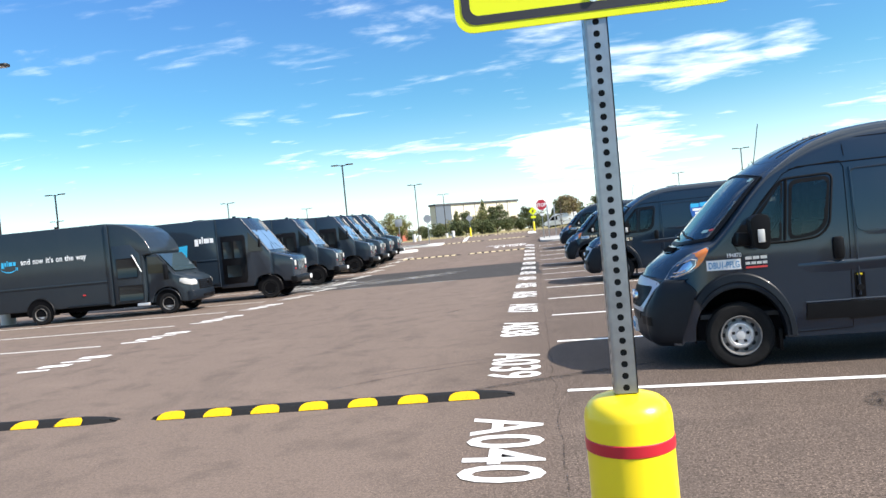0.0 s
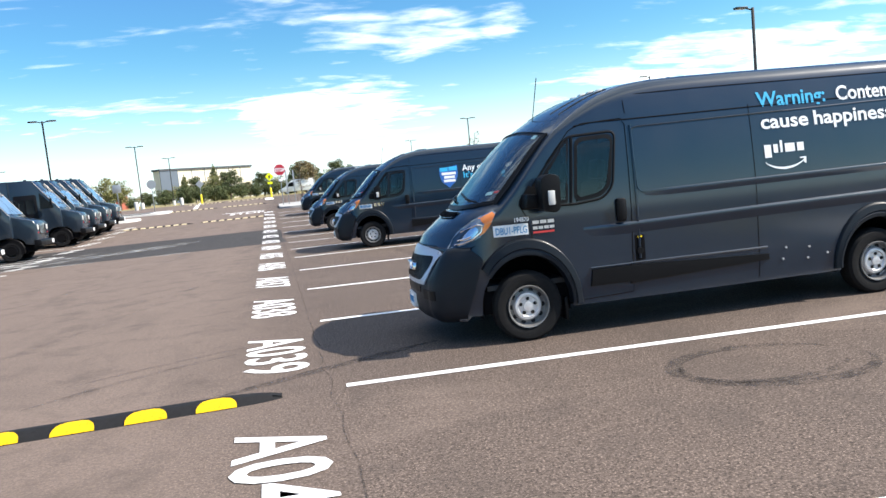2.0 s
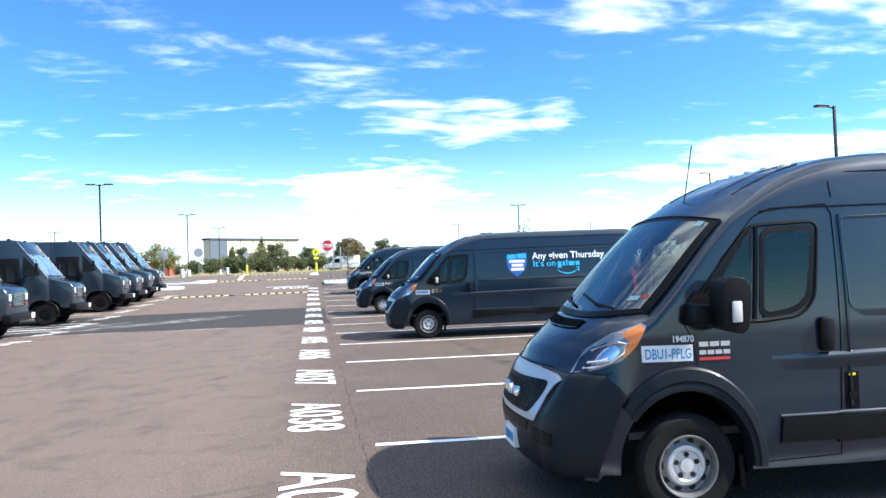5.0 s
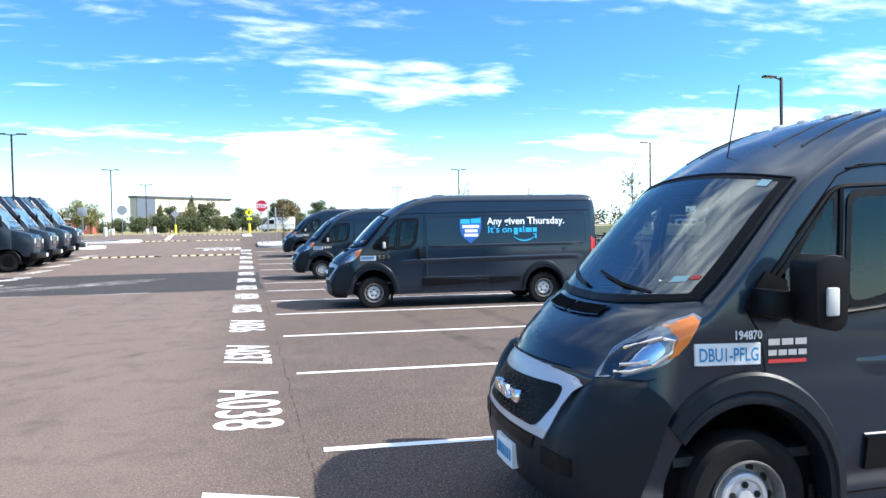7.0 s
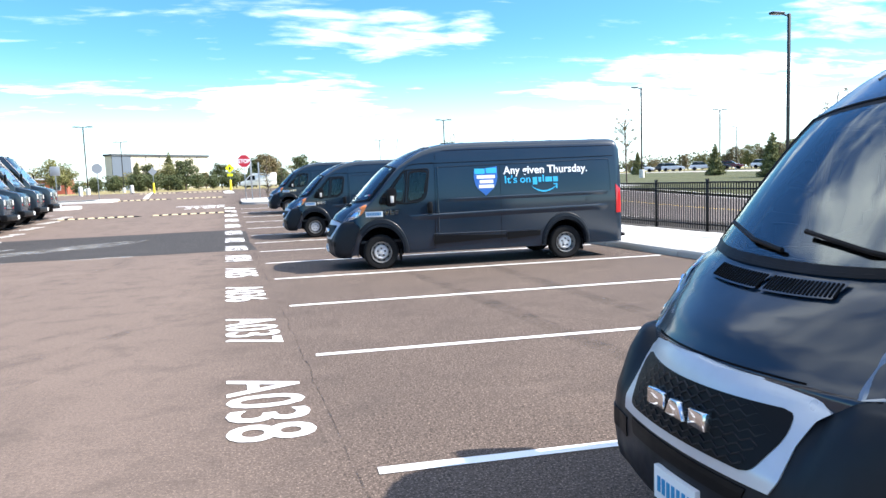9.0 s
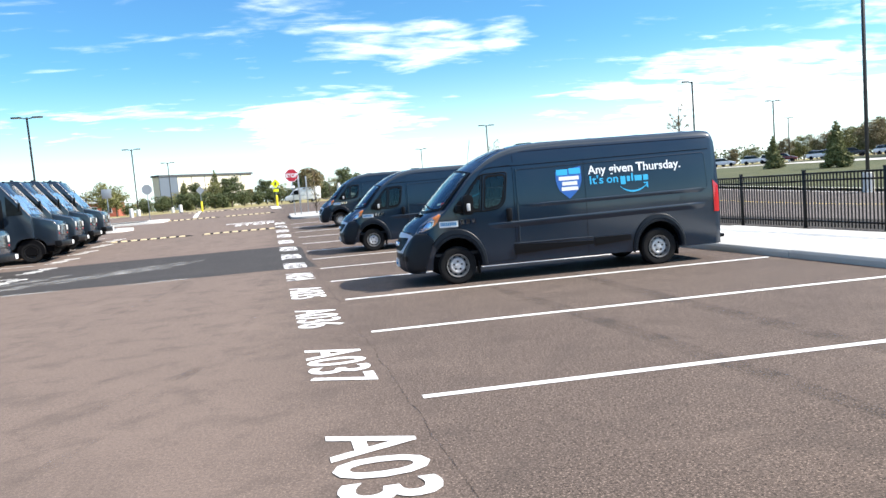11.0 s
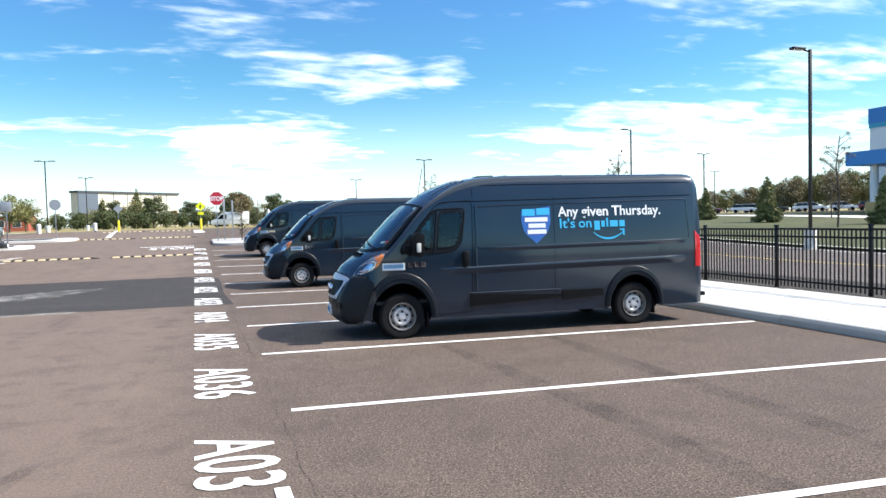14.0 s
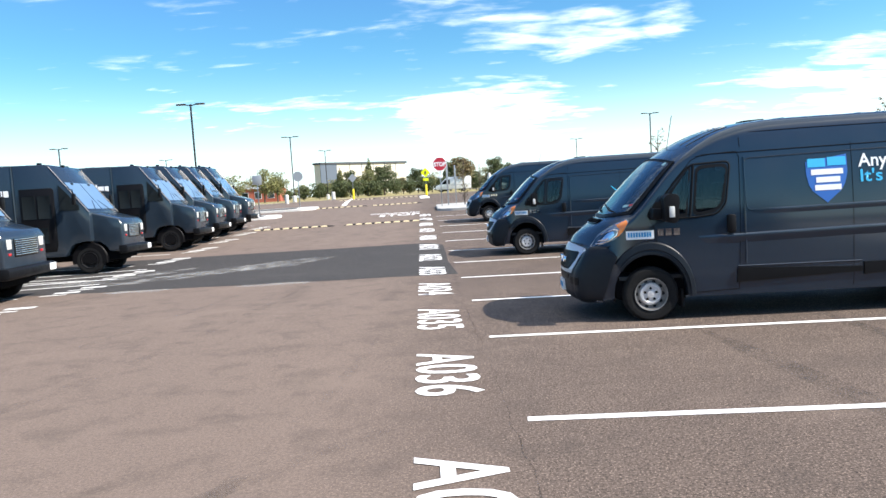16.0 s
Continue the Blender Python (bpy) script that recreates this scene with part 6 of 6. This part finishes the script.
def leaf_cloud(name, blobs, count, size, mat, parent, flat=1.0, kind=""):
    """Many small leaf faces scattered through soft blobs (centre, radii)."""
    weights = np.array([r[0] * r[1] * r[2] for _, r in blobs]) ** 0.7
    pick = rng.choice(len(blobs), count, p=weights / weights.sum())
    c = np.array([b[0] for b in blobs])[pick]
    r = np.array([b[1] for b in blobs])[pick]
    d = rng.normal(size=(count, 3))
    d /= np.linalg.norm(d, axis=1)[:, None]
    p = c + d * r * (rng.random(count) ** 0.45)[:, None]
    a = rng.normal(size=(count, 3))
    a /= np.linalg.norm(a, axis=1)[:, None]
    b = np.cross(a, rng.normal(size=(count, 3)))
    b /= np.linalg.norm(b, axis=1)[:, None]
    s = size * (0.55 + 0.9 * rng.random(count))[:, None]
    quad = np.stack([p - a * s, p - b * s * 0.55 * flat, p + a * s, p + b * s * 0.55 * flat], axis=1).reshape(-1, 3)
    me = bpy.data.meshes.new(name)
    me.from_pydata(quad.tolist(), [], np.arange(count * 4).reshape(-1, 4).tolist())
    return mesh_part(name, me, mat, parent, smooth=0)


def broad_tree(tall, wide, mat, leaves, size, label, seed, sparse=False, low=0.16):
    r = random.Random(seed)
    t = thing("tree", pose(0, 0, 0), label, "tree", "trees")
    bm = tube([(0, 0, -0.2), (0.02 * tall, 0, tall * 0.3), (0.0, 0.02 * tall, tall * 0.62), (0.03 * tall, 0, tall * 0.92)], 0.028 * tall if not sparse else 0.011 * tall, 8, None, 0.004 * tall)
    blobs = []
    for k in range(17 if not sparse else 30):
        h = tall * (low + (0.92 - low) * r.random())
        a = r.random() * 6.28
        f = 1 - abs((h / tall - 0.52)) * 1.15
        out = wide * 0.5 * (0.35 + 0.55 * r.random()) * f
        end = Vector((math.cos(a) * out, math.sin(a) * out, h + out * 0.35))
        tube([(0, 0, h - out * 0.5), end * 0.55 + Vector((0, 0, (h - out * 0.4) * 0.45)), end], 0.008 * tall if not sparse else 0.004 * tall, 5, bm, 0.002 * tall)
        k2 = 0.30 if not sparse else 0.10
        blobs.append((tuple(end), (wide * k2 * f * (0.6 + 0.6 * r.random()), wide * k2 * f * (0.6 + 0.6 * r.random()), wide * k2 * 0.75 * f * (0.6 + 0.6 * r.random()))))
    if not sparse:
        blobs.append(((0, 0, tall * 0.82), (wide * 0.22, wide * 0.22, tall * 0.17)))
        blobs.append(((0, 0, tall * 0.55), (wide * 0.36, wide * 0.36, tall * 0.24)))
        blobs.append(((0, 0, tall * 0.34), (wide * 0.30, wide * 0.30, tall * 0.16)))
    part("trunk", bm, BARK, t)
    leaf_cloud("crown", blobs, leaves, size, mat, t)
    return t


def spruce(tall, wide, label, seed, leaves=2600):
    r = random.Random(seed)
    t = thing("spruce", pose(0, 0, 0), label, "spruce", "spruces")
    part("trunk", tube([(0, 0, -0.2), (0, 0, tall * 0.97)], 0.02 * tall, 7, None, 0.004), BARK, t)
    blobs = []
    for k in range(46):
        f = (k + 0.5) / 46
        h = tall * (0.06 + 0.92 * f)
        a = k * 2.4
        out = wide * 0.5 * (1 - f) ** 0.85 * (0.75 + 0.45 * r.random())
        blobs.append(((math.cos(a) * out * 0.62, math.sin(a) * out * 0.62, h - 0.06 * out), (out * 0.42 + 0.05, out * 0.42 + 0.05, 0.07 * tall * (1 - 0.6 * f))))
    leaf_cloud("crown", blobs, leaves, 0.055 * tall ** 0.8, NEEDLES, t, 0.5)
    return t


def plant(base, places):
    """Puts the first at its place and copies at the rest: x, y, turn, size."""
    for k, (x, y, turn, size) in enumerate(places):
        m = pose(x, y, gz(y) + (0.1 if x > 27 and y < 160 else -0.05), 0, 0, turn)
        if k == 0:
            base.matrix_basis = m
            base.scale = (size,) * 3
        else:
            c = copy_thing(base, m)
            c.scale = (size,) * 3


def aim(az, dist):
    a = radians(az)
    return -0.76 + dist * math.sin(a), 3.7 + dist * math.cos(a)


def row(items):
    return [(*aim(az, d), turn, s) for az, d, turn, s in items]


def rising(items):
    """As row, with the trees growing taller from 28 degrees on to the east."""
    return [(*aim(az, d), turn, s * min(1.0, max(0.5, (az - 26) / 22))) for az, d, turn, s in items]


plant(broad_tree(7.5, 6.0, LEAFGREEN, 5200, 0.17, "dark green tree at the edge of the field", 1),
      row(((-2.9, 150, 0, 0.82), (-5.6, 158, 50, 0.75), (2.4, 152, 100, 0.80), (5.9, 125, 30, 0.72), (-0.2, 160, 200, 0.72), (3.9, 175, 10, 0.75), (7.0, 132, 77, 0.60), (-16.5, 175, 140, 0.8), (13.5, 190, 20, 0.8))))
plant(broad_tree(6.5, 6.5, LEAFDRY, 3000, 0.16, "yellowing green tree in the field", 2),
      row(((-12.2, 132, 0, 0.88), (-14.6, 140, 60, 0.80), (-11.2, 140, 130, 0.85), (-4.2, 150, 10, 0.80), (0.9, 150, 90, 0.62), (-6.8, 162, 45, 0.62), (5.2, 180, 200, 0.8), (-9.3, 180, 15, 0.55), (-18.5, 150, 70, 0.8))))
plant(broad_tree(6.0, 4.4, LEAFRUST, 4200, 0.15, "rust-coloured tree beside the far lot", 3, low=0.15),
      row(((3.25, 122, 0, 1.0), (-7.6, 165, 80, 0.6), (-1.4, 158, 120, 0.62), (6.9, 190, 30, 0.9), (-24, 190, 60, 0.9))))
plant(broad_tree(3.2, 5.0, LEAFGREEN, 3000, 0.14, "low green shrub along the field", 4, low=0.1),
      row(((-8.0, 145, 0, 0.9), (-9.2, 148, 40, 0.8), (-6.3, 146, 90, 0.95), (-5.0, 143, 130, 0.9), (-3.6, 144, 170, 0.85), (-2.0, 143, 210, 0.9), (-0.9, 146, 250, 0.8), (0.3, 147, 290, 0.9), (1.7, 150, 20, 0.85), (3.1, 155, 55, 0.9), (4.4, 160, 75, 0.9), (-10.5, 150, 15, 0.6))))
plant(spruce(4.1, 2.5, "green spruce on the lawn", 5, 4200), [(46.5, 52.4, 0, 1.0), (47.0, 60.9, 40, 0.80), (50.0, 44.0, 100, 0.95), (47.5, 76.0, 70, 0.7), (49, 33, 10, 0.9)])
plant(broad_tree(7.2, 3.2, LEAFRUST, 1100, 0.055, "young bare tree with few rusty leaves", 6, True), [(43.0, 42.0, 0, 1.0), (32.0, 53.0, 80, 0.92), (28.0, 90.0, 30, 0.9), (60.0, 58.0, 60, 0.85)])
plant(broad_tree(9.5, 9.5, LEAFDRY, 6000, 0.22, "large yellowing tree behind the far parked cars", 8),
      rising(((46, 205, 0, 1.0), (43, 215, 40, 0.9), (40.5, 220, 90, 0.8), (49, 205, 130, 0.95), (37.5, 228, 200, 0.7), (52, 200, 20, 0.9), (35, 235, 60, 0.7))))
plant(broad_tree(10.0, 9.0, LEAFGREEN, 6000, 0.22, "large dark green tree behind the far parked cars", 9),
      rising(((44.6, 225, 0, 1.0), (41.8, 230, 70, 0.8), (47.6, 220, 110, 1.0), (50.6, 215, 150, 0.85), (38.9, 240, 20, 0.7), (54, 210, 80, 0.9), (33, 245, 60, 0.7), (58, 205, 80, 0.9))))
plant(spruce(8.2, 4.6, "tall dark spruce before the warehouse", 15, 4200), row(((-4.0, 156, 0, 1.0), (-6.3, 155, 70, 0.8), (2.0, 158, 130, 0.62), (-3.4, 170, 20, 0.75))))
island_tree = broad_tree(3.4, 1.3, LEAFRUST, 120, 0.06, "thin bare sapling in the island", 12, True)
plant(island_tree, [(2.0, 50.2, 0, 1.0), (3.1, 50.6, 90, 0.9)])

plant(broad_tree(8.5, 8.5, LEAFRUST, 5200, 0.2, "reddish autumn tree behind the far parked cars", 21, low=0.1),
      rising(((36.3, 190, 0, 0.9), (39.7, 192, 40, 1.0), (42.4, 195, 90, 0.95), (45.4, 190, 130, 1.0), (48.3, 188, 200, 1.0), (51.4, 186, 20, 0.95), (55, 186, 60, 0.9), (34.0, 205, 120, 0.8))))
plant(broad_tree(8.8, 9.5, LEAFDRY, 4600, 0.2, "broad yellow-green tree behind the far parked cars", 22, low=0.08),
      rising(((37.6, 200, 0, 0.9), (41.0, 205, 40, 1.0), (43.7, 200, 90, 0.95), (46.8, 203, 130, 1.0), (49.8, 198, 200, 1.0), (53.2, 196, 20, 0.95), (57, 190, 60, 0.9), (32.2, 225, 120, 0.8), (30.3, 240, 10, 0.7), (28.0, 250, 50, 0.65))))
woods = []
for k in range(170):
    az = -60 + 150 * k / 170
    x, y = aim(az + rng.normal() * 0.4, 420 + 60 * rng.random())
    hgt = 4.5 + 4 * rng.random() + (2.5 if az > 25 else 0)
    woods.append(((x, y, 1.0 + hgt * 0.5), (9 + 5 * rng.random(), 4, hgt * 0.55)))
far = leaf_cloud("far_woods", woods, 26000, 0.8, LEAFGREEN, None)
tagged(far, "distant line of dark green woods on the horizon", "woods", kind="stuff")

# ---- buildings in the distance ----
CREAM = plain("cream wall panels", (0.62, 0.57, 0.46), 0.8, 0, 0.1, 0.4)
GREYWALL = plain("blue grey panels and painted wall shade", (0.10, 0.125, 0.16), 0.8, 0, 0.1, 0.4)
DARKTRIM = plain("dark roof trim", (0.05, 0.055, 0.065), 0.7)
BRICK = plain("red brick wall", (0.36, 0.10, 0.06), 0.85, 0, 0.3, 0.8)
SIDING = plain("white wall panels", (0.70, 0.72, 0.75), 0.7, 0, 0.08, 0.5)
BLUEBAND = plain("bright blue fascia", (0.02, 0.18, 0.50), 0.4, 0, 0.05)
TEALBAND = plain("teal fascia strip", (0.03, 0.32, 0.48), 0.4, 0, 0.05)
OCHRE = plain("ochre block pier", (0.45, 0.33, 0.14), 0.85)

x0, y0 = aim(-7.8, 430)
x1, y1 = aim(-1.1, 475)
long = math.hypot(x1 - x0, y1 - y0)
w = thing("warehouse", pose(x0, y0, 0, 0, 0, math.degrees(math.atan2(y1 - y0, x1 - x0))), "long cream warehouse with dark roof trim", "warehouse")
part("wall", solid(0, long, 0, 6, 0, 20.4), CREAM, w)
# grey sheet on the front wall paints the end face's shade
part("end_wall_shade", solid(-0.3, 12, -0.4, 0, 0, 20.4), GREYWALL, w, "shaded end wall painted as grey panels")
part("roof_trim", solid(-0.6, long + 0.6, -0.8, 6.6, 20.4, 21.5), DARKTRIM, w)
for k in range(5):
    part("wall_joint", solid(22 + 9.5 * k, 22.4 + 9.5 * k, -0.15, 0, 0, 20.4), GREYWALL, w)

x0, y0 = aim(-15.2, 175)
b = thing("brick_building", pose(x0, y0, gz(y0)), "low red brick building with pale roof edge", "building")
part("wall", solid(0, 13, 0, 8, -0.5, 3.2), BRICK, b)
part("roof", prism([(-0.4, 3.2), (13.4, 3.2), (12.0, 4.1), (1.0, 4.1)], -0.4, 8.4), SIDING, b, "pale roof edge")
for k in range(4):
    win = part("window", solid(1.2 + 3.0 * k, 2.6 + 3.0 * k, -0.06, 0.02, 0.9, 2.3), GLASS, b)
    part("window_frame", solid(1.1 + 3.0 * k, 2.7 + 3.0 * k, -0.03, 0.01, 0.8, 2.4), SIDING, win)

d = thing("depot_building", pose(0, 0, 0), "white depot with blue roof fascia and blue entrance canopy", "depot")
part("wall", solid(89, 150, -60, 78, 0, 13.0), SIDING, d)
part("fascia", solid(88.85, 150.2, -60.2, 78.15, 13.6, 15.7), BLUEBAND, d, "bright blue fascia")
part("fascia_strip", solid(88.9, 150.1, -60.1, 78.1, 13.0, 13.6), TEALBAND, d, "teal strip")
part("annex", solid(92, 130, 78, 80.5, 0, 7.4), SIDING, d)
part("annex_band", solid(91.9, 130, 77.9, 80.6, 5.2, 5.6), GREYWALL, d)
part("canopy", solid(76, 89, 44, 70.5, 7.1, 8.8), BLUEBAND, d, "blue canopy")
for y in (46.5, 68):
    pier = part("canopy_post", lathe([(0.35, 0), (0.35, 7.1)], 14, "z", None, (78, y, 0)), SIDING, d)
    part("post_pier", solid(77.2, 78.8, y - 0.8, y + 0.8, 0, 2.6, 0.05), OCHRE, pier)
for k in range(5):
    part("panel_joint", solid(88.94, 89, 70 - 9 * k, 70.12 - 9 * k, 0, 13.0), GREYWALL, d)
for y in (60, 52):
    part("dock_door", solid(88.92, 89, y, y + 5, 0, 4.5), GREYWALL, d)

# ---- far vehicles ----


def small_car(mat, label):
    c = thing("car", pose(0, 0, 0), label, "car", "far parked cars")
    part("body", prism([(-2.1, 0.35), (2.1, 0.35), (2.15, 0.75), (1.1, 0.98), (-2.0, 1.0), (-2.15, 0.75)], -0.87, 0.87, 0.08, 2), mat, c)
    part("cabin", prism([(-1.9, 0.98), (0.9, 0.96), (0.2, 1.5), (-1.5, 1.52)], -0.74, 0.74, 0.06, 2), GLASS, c)
    part("roof", prism([(-1.45, 1.48), (0.15, 1.47), (0.05, 1.55), (-1.35, 1.56)], -0.70, 0.70, 0.02), mat, c)
    for x in (-1.3, 1.3):
        for s in (-1, 1):
            t = part("tyre", lathe([(0.2, -0.1), (0.32, -0.1), (0.32, 0.1), (0.2, 0.1)], 16, "y", None, (x, s * 0.8, 0.31)), RUBBER, c)
            part("rim", lathe([(0.2, -0.08), (0.02, -0.05)], 12, "y", None, (x, s * 0.8, 0.31)), STEEL, t)
    return c


DARKCAR = paint("dark car paint", (0.03, 0.03, 0.035))
REDCAR = paint("dark red car paint", (0.16, 0.02, 0.02))
cars = {"white": small_car(WHITEPAINT, "white car parked in the far lot"), "dark": small_car(DARKCAR, "dark grey car parked in the far lot"), "red": small_car(REDCAR, "dark red car parked in the far lot")}
first = set()
for k, kind in enumerate(("white", "dark", "white", "white", "dark", "red", "white", "white", "dark", "white", "white", "white", "red", "white")):
    az = 33.5 + 1.38 * k + 0.5 * math.sin(k * 2.3)
    x, y = aim(az, 140 + 3 * math.sin(k * 1.7))
    m = pose(x, y, gz(y) + 0.2, 0, 0, -40 + 9 * math.sin(k))
    if kind in first:
        copy_thing(cars[kind], m)
    else:
        first.add(kind)
        cars[kind].matrix_basis = m
strip = part("far_lot", grid([[(*aim(az, dd), 1.32 + 0.18) for dd in (127, 146)] for az in range(30, 62, 2)]), ROADTOP, None, "grey far parking strip beyond the lawn")
tagged(strip, category="car park", kind="structure")


def white_van():
    v = thing("white_van", pose(0, 0, 0), "white cargo van parked across the far lane", "van")
    part("body", prism([(-4.6, 0.4), (1.3, 0.4), (1.4, 0.7), (1.3, 1.05), (0.6, 1.28), (-0.25, 2.15), (-0.75, 2.45), (-4.55, 2.5), (-4.7, 2.2)], -0.98, 0.98, 0.09, 3), WHITEPAINT, v, smooth=40)
    part("windscreen", grid([[(0.60 - 0.85 * u + 0.02, y, 1.30 + 0.86 * u + 0.02) for y in (-0.82, 0, 0.82)] for u in (0.05, 0.95)]), BLACK, v)
    for s in (-1, 1):
        part("side_window", prism([(-1.1, 1.32), (0.35, 1.3), (-0.28, 2.02), (-1.1, 2.05)], s * 0.97, s * 0.995), BLACK, v)
        part("flank_line", solid(-4.5, -1.2, s * 0.99 - 0.008, s * 0.99 + 0.008, 1.1, 1.14), GREYWALL, v)
        for x in (0.45, -3.4):
            wheel(v, x, s * 0.86, s, STEEL, 0.35, 0.22, 8)
    part("front_bumper", solid(1.2, 1.46, -0.95, 0.95, 0.38, 0.66, 0.05), PLASTIC, v)
    return v


wv = white_van()
x, y = aim(3.1, 122)
wv.matrix_basis = pose(x - 2.7, y, gz(y), 0, 0, 176)

# ---- tyre marks on the asphalt ----
MARK = Mat("tyre rubber mark", (0.035, 0.031, 0.030), 0.9)
MARK.t.links.new(MARK.span(MARK.noise(5, 6, 0.75), 0.36, 0.70, 0.0, 0.66), MARK.b.inputs["Alpha"])
MARK = MARK.m
STAIN = Mat("broad dark stain", (0.05, 0.045, 0.042), 0.9)
STAIN.t.links.new(STAIN.span(STAIN.noise(1.7, 9, 0.85), 0.40, 0.72, 0.0, 0.46), STAIN.b.inputs["Alpha"])
STAIN = STAIN.m


FAINT = Mat("faint tyre track", (0.09, 0.078, 0.070), 0.9)
FAINT.t.links.new(FAINT.span(FAINT.noise(1.3, 7, 0.75), 0.44, 0.85, 0.0, 0.35), FAINT.b.inputs["Alpha"])
FAINT = FAINT.m


def mark(points, wide, mat=MARK, lift=0.003, name="tyre_mark", label="dark curved tyre mark on the asphalt"):
    pts = [Vector(p) for p in points]
    rows = [[], []]
    for i, p in enumerate(pts):
        d = (pts[min(i + 1, len(pts) - 1)] - pts[max(i - 1, 0)]).normalized()
        f = min(1, 0.25 + 4 * min(i, len(pts) - 1 - i) / len(pts))
        s = Vector((-d.y, d.x)) * wide / 2 * f
        for r, q in zip(rows, (p + s, p - s)):
            r.append((q.x, q.y, gz(q.y) + lift))
    ob = part(name, grid(rows), mat, None, label)
    return tagged(ob, category="tyre mark", kind="structure")


def curve(a, b, c, n=20):
    A, B, C = Vector(a), Vector(b), Vector(c)
    return [(A * (1 - t) ** 2 + B * 2 * t * (1 - t) + C * t * t)[:] for t in [k / n for k in range(n + 1)]]


mark([(3.32 + 0.78 * math.cos(radians(a)) - 0.12 * math.sin(radians(a)), -1.33 + 0.55 * math.sin(radians(a))) for a in range(20, 352, 8)], 0.13)
mark([(3.28 + 0.70 * math.cos(radians(a)), -1.28 + 0.46 * math.sin(radians(a))) for a in range(150, 330, 8)], 0.09)
mark(curve((-2.6, 1.6), (-1.6, 2.1), (-0.9, 2.3)), 0.10, STAIN)
mark(curve((-2.9, 0.9), (-1.9, 1.7), (-1.0, 2.0)), 0.10, STAIN)
mark(curve((-1.1, 0.3), (-0.2, 0.7), (1.1, 1.2)), 0.16)
for a, b, c, wd in (((2.55, 12.9), (2.82, 9.4), (2.92, 3.4), 0.22), ((4.38, 13.2), (4.20, 9.2), (4.36, 3.6), 0.22),
                    ((-6.2, 8.0), (-4.0, 12.5), (-3.4, 19.8), 0.2), ((-7.6, 9.0), (-5.4, 13.5), (-4.6, 19.8), 0.2), ((-5.0, 2.0), (-2.0, 6.5), (-1.4, 14.0), 0.16), ((-3.4, 7.0), (-2.2, 9.2), (-0.8, 10.0), 0.18)):
    mark(curve(a, b, c), wd * 1.3 if a[0] > 0 else wd, STAIN if a[0] > 0 else FAINT)
SCUFF = Mat("chalky scuff", (0.45, 0.44, 0.42), 0.9)
SCUFF.t.links.new(SCUFF.span(SCUFF.noise(1.6, 8, 0.75, (1.0, 1.6, 1)), 0.44, 0.78, 0.0, 0.85), SCUFF.b.inputs["Alpha"])
for a, b, c, wd in (((-3.6, 26.6), (-5.8, 25.0), (-8.9, 22.6), 1.3), ((-4.4, 25.0), (-6.4, 24.2), (-8.4, 23.6), 0.9), ((-7.6, 25.8), (-9.2, 23.8), (-11.2, 22.9), 0.8), ((-8.0, 22.6), (-9.4, 22.8), (-11.2, 24.4), 0.5)):
    mark(curve(a, b, c), wd, SCUFF.m, 0.009, "paint_scuff", "chalky pale scuff on the dark patch")
for a, b, c, wd in (((-3.3, 20.45), (-4.2, 20.5), (-5.2, 20.65), 0.5), ((-6.6, 20.75), (-7.4, 20.85), (-8.3, 20.9), 0.45)):
    mark(curve(a, b, c), wd, SCUFF.m, 0.009, "concrete_stain", "pale concrete stain along the patch edge")
for k in range(4):
    stripe(-9.3, 23.0 + 1.1 * k, -12.4, 22.6 + 1.1 * k, 0.12, LINE if k % 2 else OLDLINE, FARLINES, lift=0.010)
# open joint between the aisle and the bays
for a, b, c in (((-0.10, -8.0), (-0.16, 2.0), (-0.12, 12.0)), ((-0.12, 12.0), (-0.18, 16.0), (-0.12, 20.4))):
    pts = [(x + 0.05 * noise.noise((y * 1.9, 0, 0)) + 0.02 * noise.noise((y * 7, 3, 0)), y) for x, y in curve(a, b, c, 130)]
    mark(pts, 0.015, MARK, 0.0025, "open_joint", "thin dark open joint between aisle and bays")


# ---- small post beside the far island ----
x, y = 8.07, 95.5
up = thing("utility_post", pose(x, y, gz(y)), "pale marker post with dark base beside the island", "post")
part("base", lathe([(0.36, -0.1), (0.36, 1.05), (0.30, 1.15), (0.001, 1.15)], 14, "z"), PLASTIC, up)
part("head", lathe([(0.26, 1.15), (0.28, 1.75), (0.18, 2.0), (0.10, 2.25), (0.001, 2.28)], 14, "z"), CONCRETE, up, "pale rounded head")
